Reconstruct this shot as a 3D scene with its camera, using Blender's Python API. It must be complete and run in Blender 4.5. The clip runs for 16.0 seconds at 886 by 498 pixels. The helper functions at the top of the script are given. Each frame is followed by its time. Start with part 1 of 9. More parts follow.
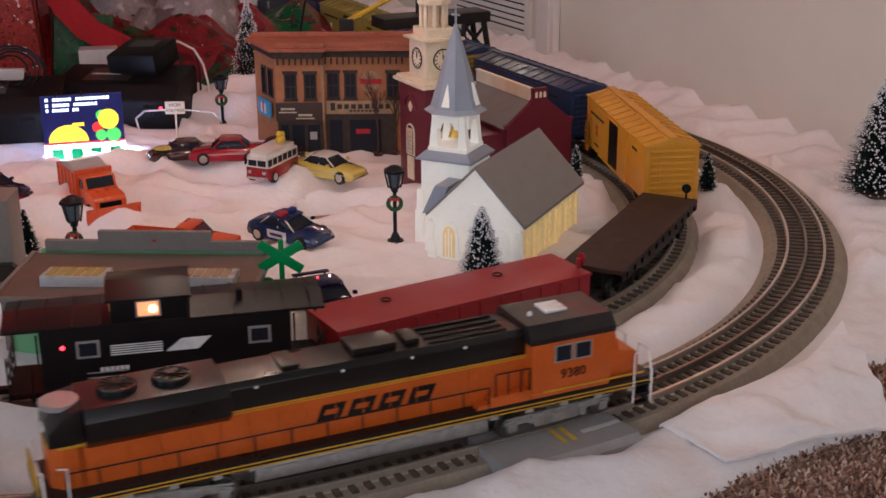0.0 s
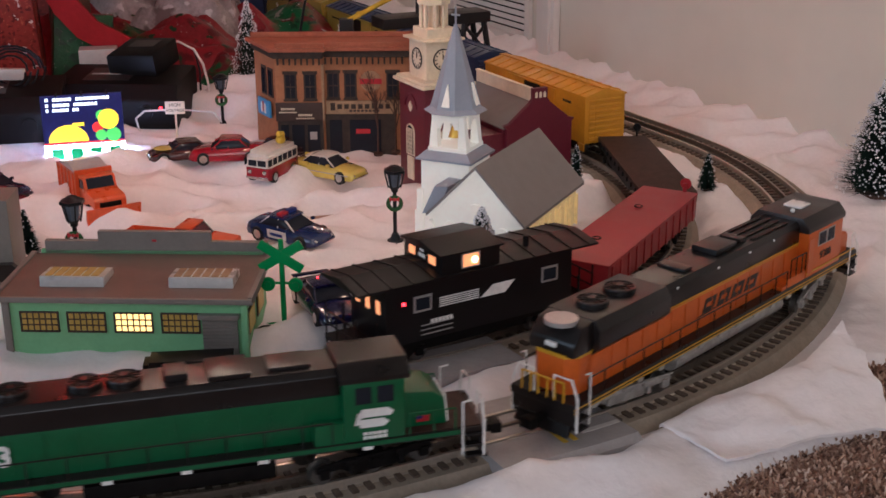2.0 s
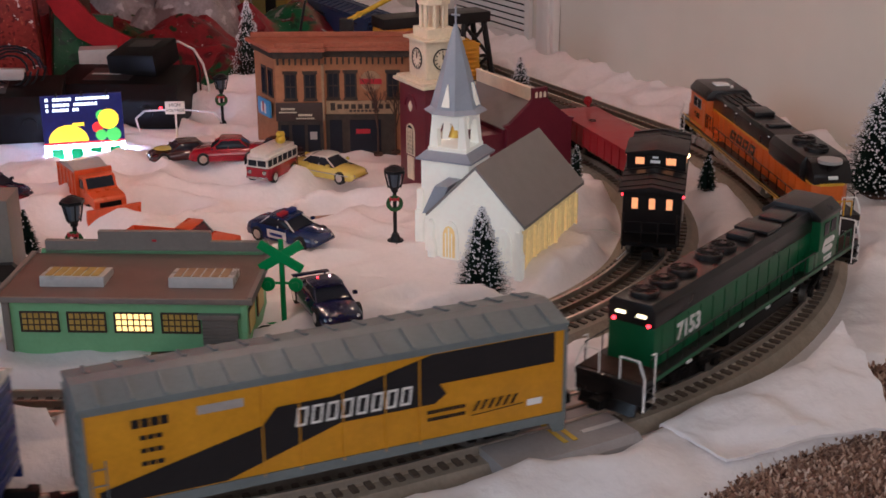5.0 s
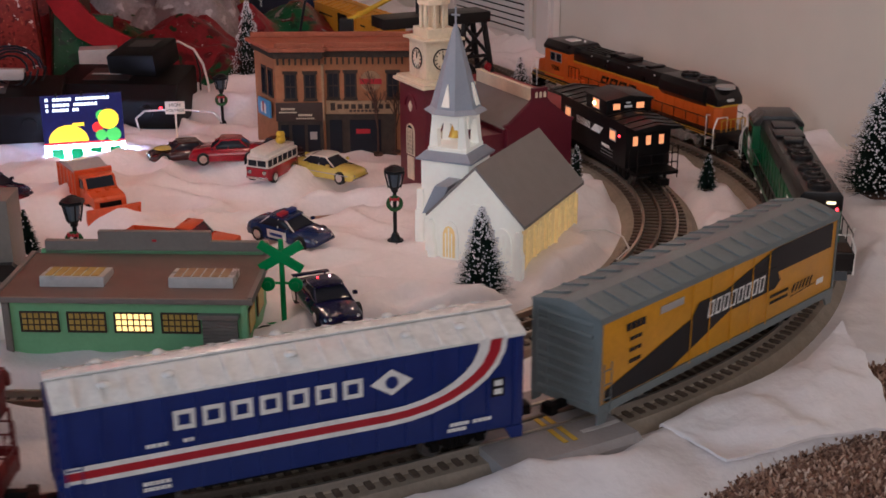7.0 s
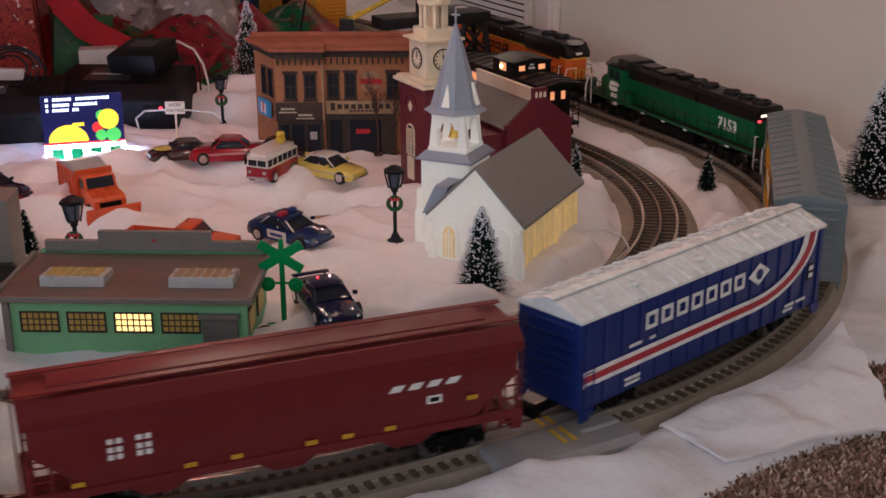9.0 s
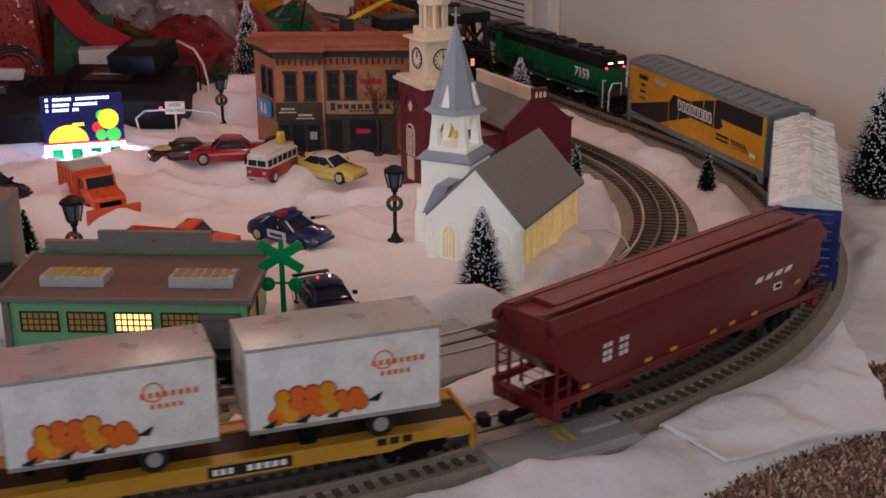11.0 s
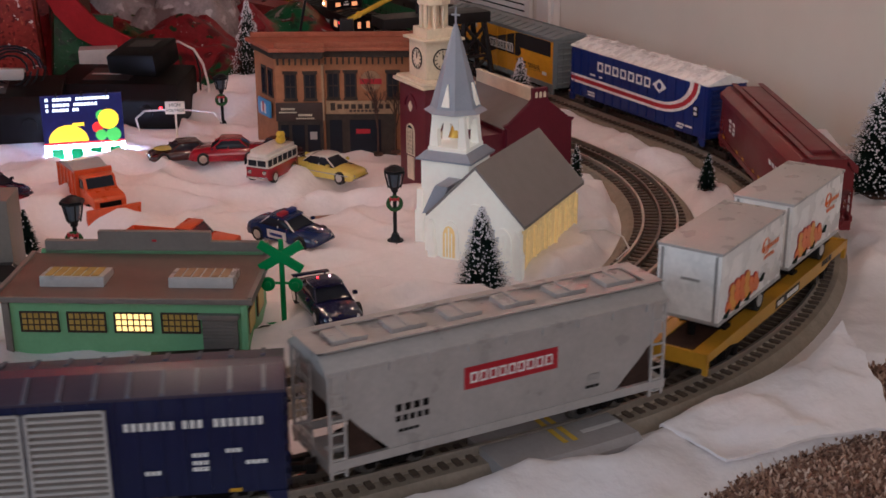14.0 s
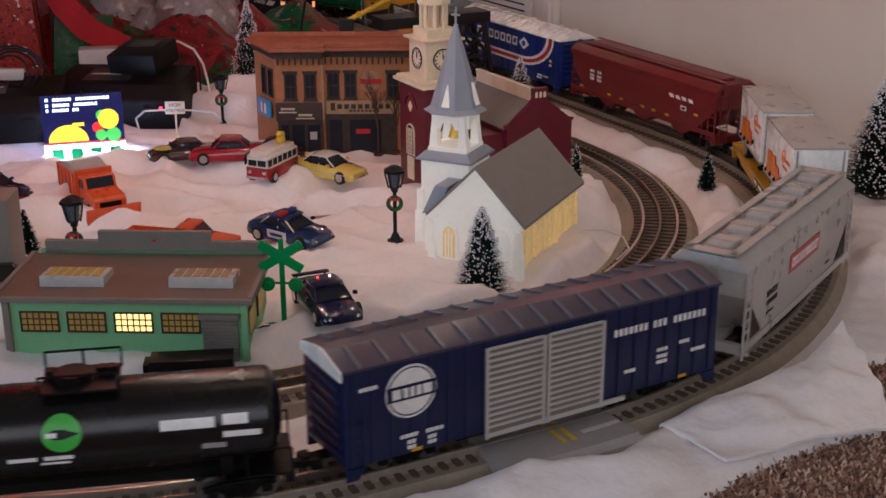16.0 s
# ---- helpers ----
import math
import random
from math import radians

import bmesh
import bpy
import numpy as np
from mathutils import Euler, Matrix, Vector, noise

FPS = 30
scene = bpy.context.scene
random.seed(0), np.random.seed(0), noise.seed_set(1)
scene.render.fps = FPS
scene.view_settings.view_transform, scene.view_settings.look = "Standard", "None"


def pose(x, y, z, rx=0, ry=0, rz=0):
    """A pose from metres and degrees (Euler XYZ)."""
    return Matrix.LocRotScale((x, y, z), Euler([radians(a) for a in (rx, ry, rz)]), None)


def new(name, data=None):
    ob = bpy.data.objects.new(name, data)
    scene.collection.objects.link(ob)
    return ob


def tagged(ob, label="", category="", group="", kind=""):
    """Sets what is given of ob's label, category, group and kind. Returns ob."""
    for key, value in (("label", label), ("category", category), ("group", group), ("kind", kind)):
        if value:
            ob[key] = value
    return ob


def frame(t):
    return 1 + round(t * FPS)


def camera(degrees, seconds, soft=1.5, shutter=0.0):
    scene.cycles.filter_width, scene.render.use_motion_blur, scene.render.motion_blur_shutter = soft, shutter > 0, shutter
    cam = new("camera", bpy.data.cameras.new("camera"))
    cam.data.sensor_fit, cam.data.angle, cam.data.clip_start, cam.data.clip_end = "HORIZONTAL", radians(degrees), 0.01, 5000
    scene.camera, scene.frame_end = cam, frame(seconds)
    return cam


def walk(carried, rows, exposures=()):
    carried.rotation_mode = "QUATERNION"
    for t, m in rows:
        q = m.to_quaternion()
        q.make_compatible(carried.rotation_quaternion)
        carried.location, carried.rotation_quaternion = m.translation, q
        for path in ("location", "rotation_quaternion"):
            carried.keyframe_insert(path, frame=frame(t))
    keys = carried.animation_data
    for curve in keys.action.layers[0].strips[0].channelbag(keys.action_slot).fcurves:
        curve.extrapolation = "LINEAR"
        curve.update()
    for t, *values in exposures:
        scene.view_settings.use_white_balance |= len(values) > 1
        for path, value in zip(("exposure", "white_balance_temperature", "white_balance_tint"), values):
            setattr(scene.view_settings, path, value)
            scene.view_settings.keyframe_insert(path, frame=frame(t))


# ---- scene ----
import itertools

# camera: stands still, a hand-held height above the floor layout
cam = camera(37.7, 16.0, soft=1.6, shutter=0.5)
EYE = pose(0, 0, 0.443, 90 - 19.616, 0, 0) @ pose(0, 0, 0, 0, 0, -0.21)
walk(cam, [(0.0, EYE), (16.0, EYE)], [(0.0, 0.06, 5600, 10), (2.0, 0.08, 5600, 10), (4.2, 0.04, 5600, 10), (7.0, -0.10, 5600, 10), (13.0, -0.20, 5600, 10), (16.0, -0.10, 5600, 10)])

# world and large lights: dim room, daylight from windows behind the camera and along the wall
world = bpy.data.worlds.new("world")
scene.world = world
world.use_nodes = True
wn = world.node_tree
sky = wn.nodes.new("ShaderNodeTexSky")
sky.sky_type, sky.sun_disc = "NISHITA", False
sky.sun_elevation, sky.sun_rotation = radians(25), radians(200)
wn.links.new(sky.outputs[0], wn.nodes["Background"].inputs[0])
wn.nodes["Background"].inputs[1].default_value = 0.1


WEST_POWER, SOUTH_POWER, CEILING_FILL_POWER = 22.0, 21.0, 1.5


def area_lamp(name, m, sx, sy, power, color):
    d = bpy.data.lights.new(name, "AREA")
    d.shape, d.size, d.size_y, d.energy, d.color = "RECTANGLE", sx, sy, power, color
    o = new(name, d)
    o.matrix_world = m
    return o


# ---- layout of the track: a closed loop of straights and left-hand corners
C0 = Vector((-0.217, 1.4094))
PHI = -1.086
R_OUT, R_IN = 0.6096, 0.4590
SIDE_B = 0.95
LEAD = {R_OUT: 0.135, R_IN: 0.107}      # straight before the first corner, over the road crossing


def loop_of(R):
    """The loop as (length, turn in radians) pieces from the first corner on, closed by two fitted straights."""
    first = PHI + math.pi / 2

    def run(pieces):
        p, h = Vector((0, 0)), first
        for length, turn in pieces:
            if turn:
                p = p + Vector((math.sin(h + turn) - math.sin(h), math.cos(h) - math.cos(h + turn))) * (length / turn)
                h += turn
            else:
                p = p + Vector((math.cos(h), math.sin(h))) * length
        return p
    q = math.pi / 2

    def pieces(u, v):
        return [(R * q, q), (SIDE_B, 0), (R * q, q), (u, 0), (R * (q - first), q - first), (v, 0), (R * q, q), (0.75, 0), (R * first, first), (LEAD[R], 0)]
    e = run(pieces(0, 0))
    du, dv = run(pieces(1, 0)) - e, run(pieces(0, 1)) - e
    det = du.x * dv.y - du.y * dv.x
    u, v = (-e.x * dv.y + e.y * dv.x) / det, (-du.x * e.y + du.y * e.x) / det
    return pieces(u, v)


LOOPS = {R: loop_of(R) for R in (R_OUT, R_IN)}
PERIMETER = {R: sum(l for l, _ in LOOPS[R]) for R in LOOPS}


def path(s, R):
    """Place and heading on the loop of corner radius R; s runs along the way of travel, 0 where the first corner begins."""
    s %= PERIMETER[R]
    p, h = C0 + Vector((math.cos(PHI), math.sin(PHI))) * R, PHI + math.pi / 2
    for length, turn in LOOPS[R]:
        w = min(s, length)
        if turn:
            t = turn * w / length
            p = p + Vector((math.sin(h + t) - math.sin(h), math.cos(h) - math.cos(h + t))) * (length / turn)
            h += t
        else:
            p = p + Vector((math.cos(h), math.sin(h))) * w
        s -= length
        if s <= 0:
            break
    return p, h


N1 = Vector((0.88478, 0.46601))     # from the loop towards the long wall
T1 = Vector((-0.46601, 0.88478))    # along the long wall, away from the camera


def wall_at(u, d=0.0):
    """A point on the long wall, u along it, d in front of it."""
    return C0 + N1 * (0.765 - d) + T1 * u


# ---- materials
def mat(name, rgb, rough=0.5, metal=0.0, var=0.18, scale=60.0, bump=0.15, bscale=400.0, emit=0.0, coat=0.0, rvar=0.0, dist=0.001):
    m = bpy.data.materials.new(name)
    m.use_nodes = True
    nt = m.node_tree
    b = nt.nodes["Principled BSDF"]
    b.inputs["Roughness"].default_value, b.inputs["Metallic"].default_value = rough, metal
    b.inputs["Coat Weight"].default_value = coat
    b.inputs["Specular IOR Level"].default_value = 0.28
    if emit:
        b.inputs["Emission Color"].default_value = (*rgb, 1)
        b.inputs["Emission Strength"].default_value = emit
    tc = nt.nodes.new("ShaderNodeTexCoord")

    def noise_tex(sc, detail=4):
        n = nt.nodes.new("ShaderNodeTexNoise")
        n.inputs["Scale"].default_value, n.inputs["Detail"].default_value = sc, detail
        nt.links.new(tc.outputs["Object"], n.inputs["Vector"])
        return n
    a, c = noise_tex(scale), noise_tex(scale * 6, 2)
    mix = nt.nodes.new("ShaderNodeMix")
    mix.data_type = "FLOAT"
    mix.inputs[0].default_value = 0.4
    nt.links.new(a.outputs["Fac"], mix.inputs[2])
    nt.links.new(c.outputs["Fac"], mix.inputs[3])
    ramp = nt.nodes.new("ShaderNodeValToRGB")
    lo, hi = [max(0, v * (1 - var)) for v in rgb], [min(1, v * (1 + var)) for v in rgb]
    ramp.color_ramp.elements[0].position, ramp.color_ramp.elements[1].position = 0.3, 0.7
    ramp.color_ramp.elements[0].color, ramp.color_ramp.elements[1].color = (*lo, 1), (*hi, 1)
    nt.links.new(mix.outputs[0], ramp.inputs[0])
    nt.links.new(ramp.outputs[0], b.inputs["Base Color"])
    if rvar:
        mr = nt.nodes.new("ShaderNodeMapRange")
        mr.inputs[3].default_value, mr.inputs[4].default_value = max(0.02, rough - rvar), min(1, rough + rvar)
        nt.links.new(a.outputs["Fac"], mr.inputs[0])
        nt.links.new(mr.outputs[0], b.inputs["Roughness"])
    if bump:
        bp = nt.nodes.new("ShaderNodeBump")
        bp.inputs["Strength"].default_value, bp.inputs["Distance"].default_value = bump, dist
        nt.links.new(noise_tex(bscale, 3).outputs["Fac"], bp.inputs["Height"])
        nt.links.new(bp.outputs[0], b.inputs["Normal"])
    return m


def plastic(name, rgb, rough=0.34, spec=0.42, **k):
    m = mat(name, rgb, rough, var=k.pop("var", 0.12), scale=k.pop("scale", 45), bump=0.08, bscale=900, rvar=0.1, **k)
    m.node_tree.nodes["Principled BSDF"].inputs["Specular IOR Level"].default_value = spec
    return m


M = dict(
    wall=mat("wall_paint", (0.68, 0.64, 0.565), 0.85, var=0.04, scale=3, bump=0.25, bscale=120),
    white_paint=mat("white_gloss_paint", (0.72, 0.68, 0.64), 0.4, var=0.04, scale=8, bump=0.05),
    # unseen ceiling and walls behind the camera, coloured dark to cut bounced light
    ceiling=mat("darkened_ceiling_paint", (0.36, 0.34, 0.32), 0.9, var=0.03, scale=4),
    wall_dimmed=mat("darkened_wall_paint", (0.13, 0.105, 0.09), 0.85, var=0.06, scale=3, bump=0.25, bscale=120),
    snow=mat("snow_cotton", (0.85, 0.79, 0.785), 0.95, var=0.05, scale=30, bump=0.28, bscale=170, dist=0.003),
    carpet=mat("carpet_brown", (0.33, 0.20, 0.155), 0.95, var=0.4, scale=90, bump=0.9, bscale=300, dist=0.004),
    roadbed=mat("roadbed_grey", (0.30, 0.245, 0.19), 0.7, var=0.2, scale=50, bump=0.5, bscale=1200, dist=0.0006),
    tie=mat("tie_brown", (0.085, 0.060, 0.045), 0.5, var=0.25, scale=120),
    rail=mat("rail_nickel", (0.62, 0.55, 0.47), 0.38, 0.85, var=0.12, scale=80, bump=0.05),
    rail_dark=mat("rail_blackened", (0.26, 0.21, 0.17), 0.4, 0.8, var=0.2, scale=80, bump=0.05),
    road=mat("road_plastic_grey", (0.34, 0.31, 0.30), 0.6, var=0.1, scale=60, bump=0.2, bscale=900),
    yellow_line=mat("yellow_marking", (0.62, 0.40, 0.05), 0.6, var=0.15, scale=200),
    white_line=mat("white_marking", (0.62, 0.58, 0.56), 0.6, var=0.12, scale=200),
    black=plastic("black_plastic", (0.005, 0.0045, 0.005), 0.45, var=0.3, spec=0.18),
    dark=mat("dark_underframe", (0.005, 0.0042, 0.0042), 0.5, var=0.4, scale=120),
    truck_grey=mat("silver_truck", (0.34, 0.32, 0.30), 0.45, 0.3, var=0.3, scale=140),
    wheel=mat("wheel_steel", (0.18, 0.17, 0.16), 0.35, 0.9),
    orange=plastic("loco_orange", (0.60, 0.115, 0.012)),
    loco_black=plastic("loco_black", (0.010, 0.008, 0.008), 0.3, var=0.3, spec=0.4),
    loco_roof=plastic("loco_roof_black", (0.018, 0.013, 0.013), 0.32, var=0.3),
    yellow=plastic("stripe_yellow", (0.62, 0.34, 0.02)),
    bn_green=plastic("loco_green", (0.006, 0.098, 0.034)),
    white=plastic("white_plastic", (0.85, 0.83, 0.80), 0.28, spec=0.5),
    silver=plastic("silver_paint", (0.42, 0.41, 0.40), 0.35, metal=0.4),
    sar_yellow=plastic("boxcar_yellow", (0.66, 0.30, 0.012)),
    sar_grey=plastic("boxcar_grey_roof", (0.17, 0.195, 0.20), 0.5),
    sar_black=plastic("boxcar_black_band", (0.022, 0.02, 0.022), 0.45, spec=0.18),
    deg_blue=plastic("boxcar_blue", (0.010, 0.026, 0.155)),
    red=plastic("stripe_red", (0.42, 0.018, 0.03)),
    hop_red=plastic("hopper_oxide_red", (0.155, 0.014, 0.016), 0.38),
    hop_grey=plastic("hopper_grey", (0.42, 0.39, 0.37), 0.3, spec=0.5),
    flat_yellow=plastic("flatcar_yellow", (0.52, 0.27, 0.02)),
    deck=mat("dark_deck", (0.045, 0.026, 0.02), 0.55, var=0.4, scale=90),
    nw_blue=plastic("boxcar_navy", (0.010, 0.015, 0.062)),
    nw_roof=plastic("navy_roof", (0.055, 0.045, 0.075), 0.35),
    nw_rib=plastic("pale_blue_rib", (0.12, 0.13, 0.175), 0.3),
    door_grey=plastic("silver_door", (0.50, 0.47, 0.45), 0.4),
    tank_black=plastic("tank_gloss_black", (0.006, 0.005, 0.0055), 0.25, var=0.4),
    tank_green=plastic("tank_green_badge", (0.08, 0.48, 0.06)),
    gon_red=plastic("gondola_red", (0.30, 0.016, 0.022), 0.4),
    cab_black=plastic("caboose_black", (0.009, 0.0075, 0.008), 0.35, spec=0.18),
    up_yellow=plastic("old_boxcar_yellow", (0.62, 0.28, 0.015), 0.45),
    dk_blue=plastic("dark_blue_boxcar", (0.02, 0.035, 0.09)),
    olive=plastic("olive_boxcar", (0.30, 0.22, 0.035)),
    glass=mat("dark_glass", (0.02, 0.022, 0.03), 0.08, var=0.1, bump=0),
    glow=mat("lit_window", (1.0, 0.62, 0.20), 0.5, emit=1.9, var=0.25, scale=90, bump=0),
    glow_cab=mat("lit_cab_window", (1.0, 0.36, 0.14), 0.5, emit=0.95, var=0.3, scale=120, bump=0),
    lamp_bulb=mat("warm_bulb", (1.0, 0.62, 0.28), 0.5, emit=7, var=0, bump=0),
    lamp_white=mat("white_led", (1.0, 0.93, 0.8), 0.5, emit=14, var=0, bump=0),
    number_glow=mat("lit_number_board", (1.0, 0.80, 0.45), 0.5, emit=2.6, var=0.1, bump=0),
    lamp_red=mat("red_led", (1.0, 0.03, 0.04), 0.5, emit=6, var=0, bump=0),
    cream=plastic("church_ivory", (0.83, 0.80, 0.73), 0.5),
    # ivory with added glow, standing in for daylight as well as the inner lamp
    church_wall=mat("ivory_plastic_added_glow", (0.85, 0.80, 0.70), 0.45, emit=0.17, var=0.06, scale=30, bump=0.06),
    roof_grey=mat("church_roof_grey", (0.235, 0.215, 0.205), 0.6, var=0.06, scale=70, bump=0.25, bscale=500),
    spire=mat("spire_blue_grey", (0.31, 0.34, 0.40), 0.5, var=0.06, scale=60),
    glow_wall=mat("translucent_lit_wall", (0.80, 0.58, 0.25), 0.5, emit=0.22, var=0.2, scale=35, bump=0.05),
    gold=mat("bell_gold", (0.75, 0.45, 0.08), 0.35, 0.6),
    maroon=plastic("station_maroon", (0.115, 0.010, 0.022), 0.45),
    trim=plastic("station_cream_trim", (0.72, 0.62, 0.46), 0.45),
    brickw=mat("orange_brick_wall", (0.36, 0.155, 0.075), 0.75, var=0.2, scale=70, bump=0.4, bscale=700),
    brick_dark=mat("dark_brown_wood", (0.045, 0.032, 0.025), 0.7, var=0.4, scale=90),
    brick_roof=mat("terracotta_roof", (0.31, 0.10, 0.055), 0.7, var=0.2, scale=60),
    sign_dark=mat("dark_sign", (0.055, 0.035, 0.03), 0.5),
    sign_blue=plastic("sign_blue", (0.06, 0.28, 0.55)),
    mint=mat("factory_mint", (0.21, 0.46, 0.235), 0.55, var=0.08, scale=50, bump=0.1),
    fac_roof=mat("factory_roof_tar", (0.145, 0.095, 0.075), 0.36, var=0.16, scale=50, bump=0.4, bscale=800),
    fac_grey=plastic("factory_grey_trim", (0.19, 0.165, 0.145), 0.45),
    sig_green=plastic("signal_green", (0.01, 0.24, 0.065), 0.45, spec=0.18),
    lamp_iron=plastic("street_lamp_iron", (0.010, 0.010, 0.012), 0.4, spec=0.18),
    wreath=mat("wreath_green", (0.03, 0.09, 0.03), 0.8, var=0.4, scale=300, bump=0.8),
    needle=mat("brush_needle", (0.012, 0.026, 0.02), 0.8, var=0.4, scale=200),
    tip=mat("snowy_tip", (0.72, 0.72, 0.74), 0.9, var=0.1),
    bark=mat("twig_brown", (0.075, 0.04, 0.028), 0.8, var=0.3, scale=150),
    car_blue=plastic("car_navy", (0.008, 0.009, 0.045), 0.15, coat=0.6),
    car_red=plastic("car_red", (0.30, 0.008, 0.02), 0.2, coat=0.6),
    car_orange=plastic("truck_orange", (0.66, 0.09, 0.02), 0.3, coat=0.4),
    car_yellow=plastic("car_pale_yellow", (0.62, 0.48, 0.10), 0.22, coat=0.6),
    car_white=plastic("car_white", (0.72, 0.66, 0.6), 0.25, coat=0.5),
    car_dark=plastic("car_dark_brown", (0.05, 0.012, 0.012), 0.2, coat=0.5),
    police_blue=plastic("police_blue", (0.010, 0.022, 0.085), 0.18, coat=0.6),
    chrome=mat("chrome", (0.6, 0.6, 0.6), 0.15, 1.0, var=0.05, bump=0),
    tyre=mat("tyre_rubber", (0.015, 0.014, 0.014), 0.8),
    led_board=mat("lit_board_blue", (0.008, 0.009, 0.06), 0.4, emit=1.0, var=0.5, scale=30, bump=0),
    led_white=mat("lit_board_white", (0.60, 0.68, 1.0), 0.4, emit=30.0, var=0.05, bump=0),
    led_yellow=mat("lit_board_yellow", (1.0, 0.62, 0.03), 0.4, emit=1.5, var=0.1, bump=0),
    led_green=mat("lit_board_green", (0.08, 0.45, 0.08), 0.4, emit=1.2, var=0.2, bump=0),
    led_red=mat("lit_board_red", (0.8, 0.03, 0.03), 0.4, emit=1.0, var=0.2, bump=0),
    faded=mat("faded_tan_board", (0.34, 0.22, 0.13), 0.7, var=0.25, scale=120),
    led_text=mat("lit_board_text", (0.85, 0.9, 1.0), 0.4, emit=2.2, var=0.05, bump=0),
    cord_white=plastic("white_cord", (0.7, 0.68, 0.66), 0.4),
    cord_black=plastic("black_cord", (0.012, 0.012, 0.014), 0.4, spec=0.18),
    steelblue=plastic("adapter_blue_grey", (0.014, 0.021, 0.027), 0.35),
    bridge=plastic("bridge_black", (0.015, 0.013, 0.013), 0.45, spec=0.18),
    crane_yellow=plastic("crane_yellow", (0.60, 0.40, 0.03), 0.4),
    fruit=plastic("fruit_orange", (0.75, 0.16, 0.015)),
    fruit2=plastic("fruit_yellow", (0.75, 0.33, 0.02)),
)

for low_sheen in ("dark", "deck", "glass", "needle"):
    M[low_sheen].node_tree.nodes["Principled BSDF"].inputs["Specular IOR Level"].default_value = 0.12


def wrap(name, base, dots, sc, rough=0.45):
    """Printed gift-wrap or cloth: a ground colour with scattered ragged motifs."""
    m = mat(name, base, rough, var=0.35, scale=25, bump=0.5, bscale=90, dist=0.003)
    nt = m.node_tree
    b = nt.nodes["Principled BSDF"]
    last = b.inputs["Base Color"].links[0].from_socket
    tc = nt.nodes.new("ShaderNodeTexCoord")
    wob = nt.nodes.new("ShaderNodeTexNoise")
    wob.inputs["Scale"].default_value, wob.inputs["Detail"].default_value = sc * 3.5, 3
    nt.links.new(tc.outputs["Object"], wob.inputs["Vector"])
    warp = nt.nodes.new("ShaderNodeVectorMath")
    warp.operation = "MULTIPLY_ADD"
    warp.inputs[1].default_value = (0.035, 0.035, 0.035)
    nt.links.new(wob.outputs["Color"], warp.inputs[0])
    nt.links.new(tc.outputs["Object"], warp.inputs[2])
    for k, (col, size, th) in enumerate(dots):
        v = nt.nodes.new("ShaderNodeTexVoronoi")
        v.inputs["Scale"].default_value = sc * size
        mp = nt.nodes.new("ShaderNodeMapping")
        mp.inputs["Location"].default_value = (k * 3.1, k * 1.7, k)
        nt.links.new(warp.outputs[0], mp.inputs[0])
        nt.links.new(mp.outputs[0], v.inputs["Vector"])
        lt = nt.nodes.new("ShaderNodeMapRange")
        lt.inputs[1].default_value, lt.inputs[2].default_value = th * 1.15, th * 0.8
        nt.links.new(v.outputs["Distance"], lt.inputs[0])
        mx = nt.nodes.new("ShaderNodeMix")
        mx.data_type = "RGBA"
        nt.links.new(lt.outputs[0], mx.inputs[0])
        nt.links.new(last, mx.inputs[6])
        mx.inputs[7].default_value = (*col, 1)
        last = mx.outputs[2]
    nt.links.new(last, b.inputs["Base Color"])
    return m


M["wrap_red"] = wrap("gift_wrap_red", (0.20, 0.022, 0.016), [((0.10, 0.005, 0.006), 3.2, 0.34), ((0.34, 0.075, 0.04), 5.0, 0.20), ((0.62, 0.55, 0.52), 2.2, 0.14)], 22)
M["wrap_green"] = wrap("gift_wrap_green", (0.004, 0.062, 0.014), [((0.002, 0.030, 0.008), 2.2, 0.38), ((0.50, 0.50, 0.44), 4.6, 0.11)], 22)
M["cloth"] = wrap("holiday_cloth", (0.20, 0.012, 0.018), [((0.006, 0.085, 0.028), 0.55, 0.46), ((0.09, 0.006, 0.009), 1.6, 0.34), ((0.30, 0.26, 0.24), 1.3, 0.17), ((0.003, 0.035, 0.012), 2.2, 0.24), ((0.42, 0.38, 0.36), 5.0, 0.09)], 16)
M["gauze"] = wrap("pale_gauze", (0.30, 0.26, 0.26), [((0.14, 0.10, 0.10), 1.2, 0.36), ((0.008, 0.07, 0.02), 0.9, 0.28), ((0.52, 0.47, 0.48), 2.4, 0.25)], 16)
M["red_cloth"] = mat("red_felt", (0.30, 0.010, 0.014), 0.8, var=0.2, scale=20, bump=0.4, bscale=300)


# ---- mesh helpers
def box(bm, x0, x1, y0, y1, z0, z1, bev=0.0):
    v = [bm.verts.new((x, y, z)) for z in (z0, z1) for x, y in ((x0, y0), (x1, y0), (x1, y1), (x0, y1))]
    f = [bm.faces.new([v[i] for i in q]) for q in ((3, 2, 1, 0), (4, 5, 6, 7), (0, 1, 5, 4), (1, 2, 6, 5), (2, 3, 7, 6), (3, 0, 4, 7))]
    if bev:
        bmesh.ops.bevel(bm, geom=list({e for q in f for e in q.edges}), offset=bev, segments=2, affect="EDGES", profile=0.6)
    return f


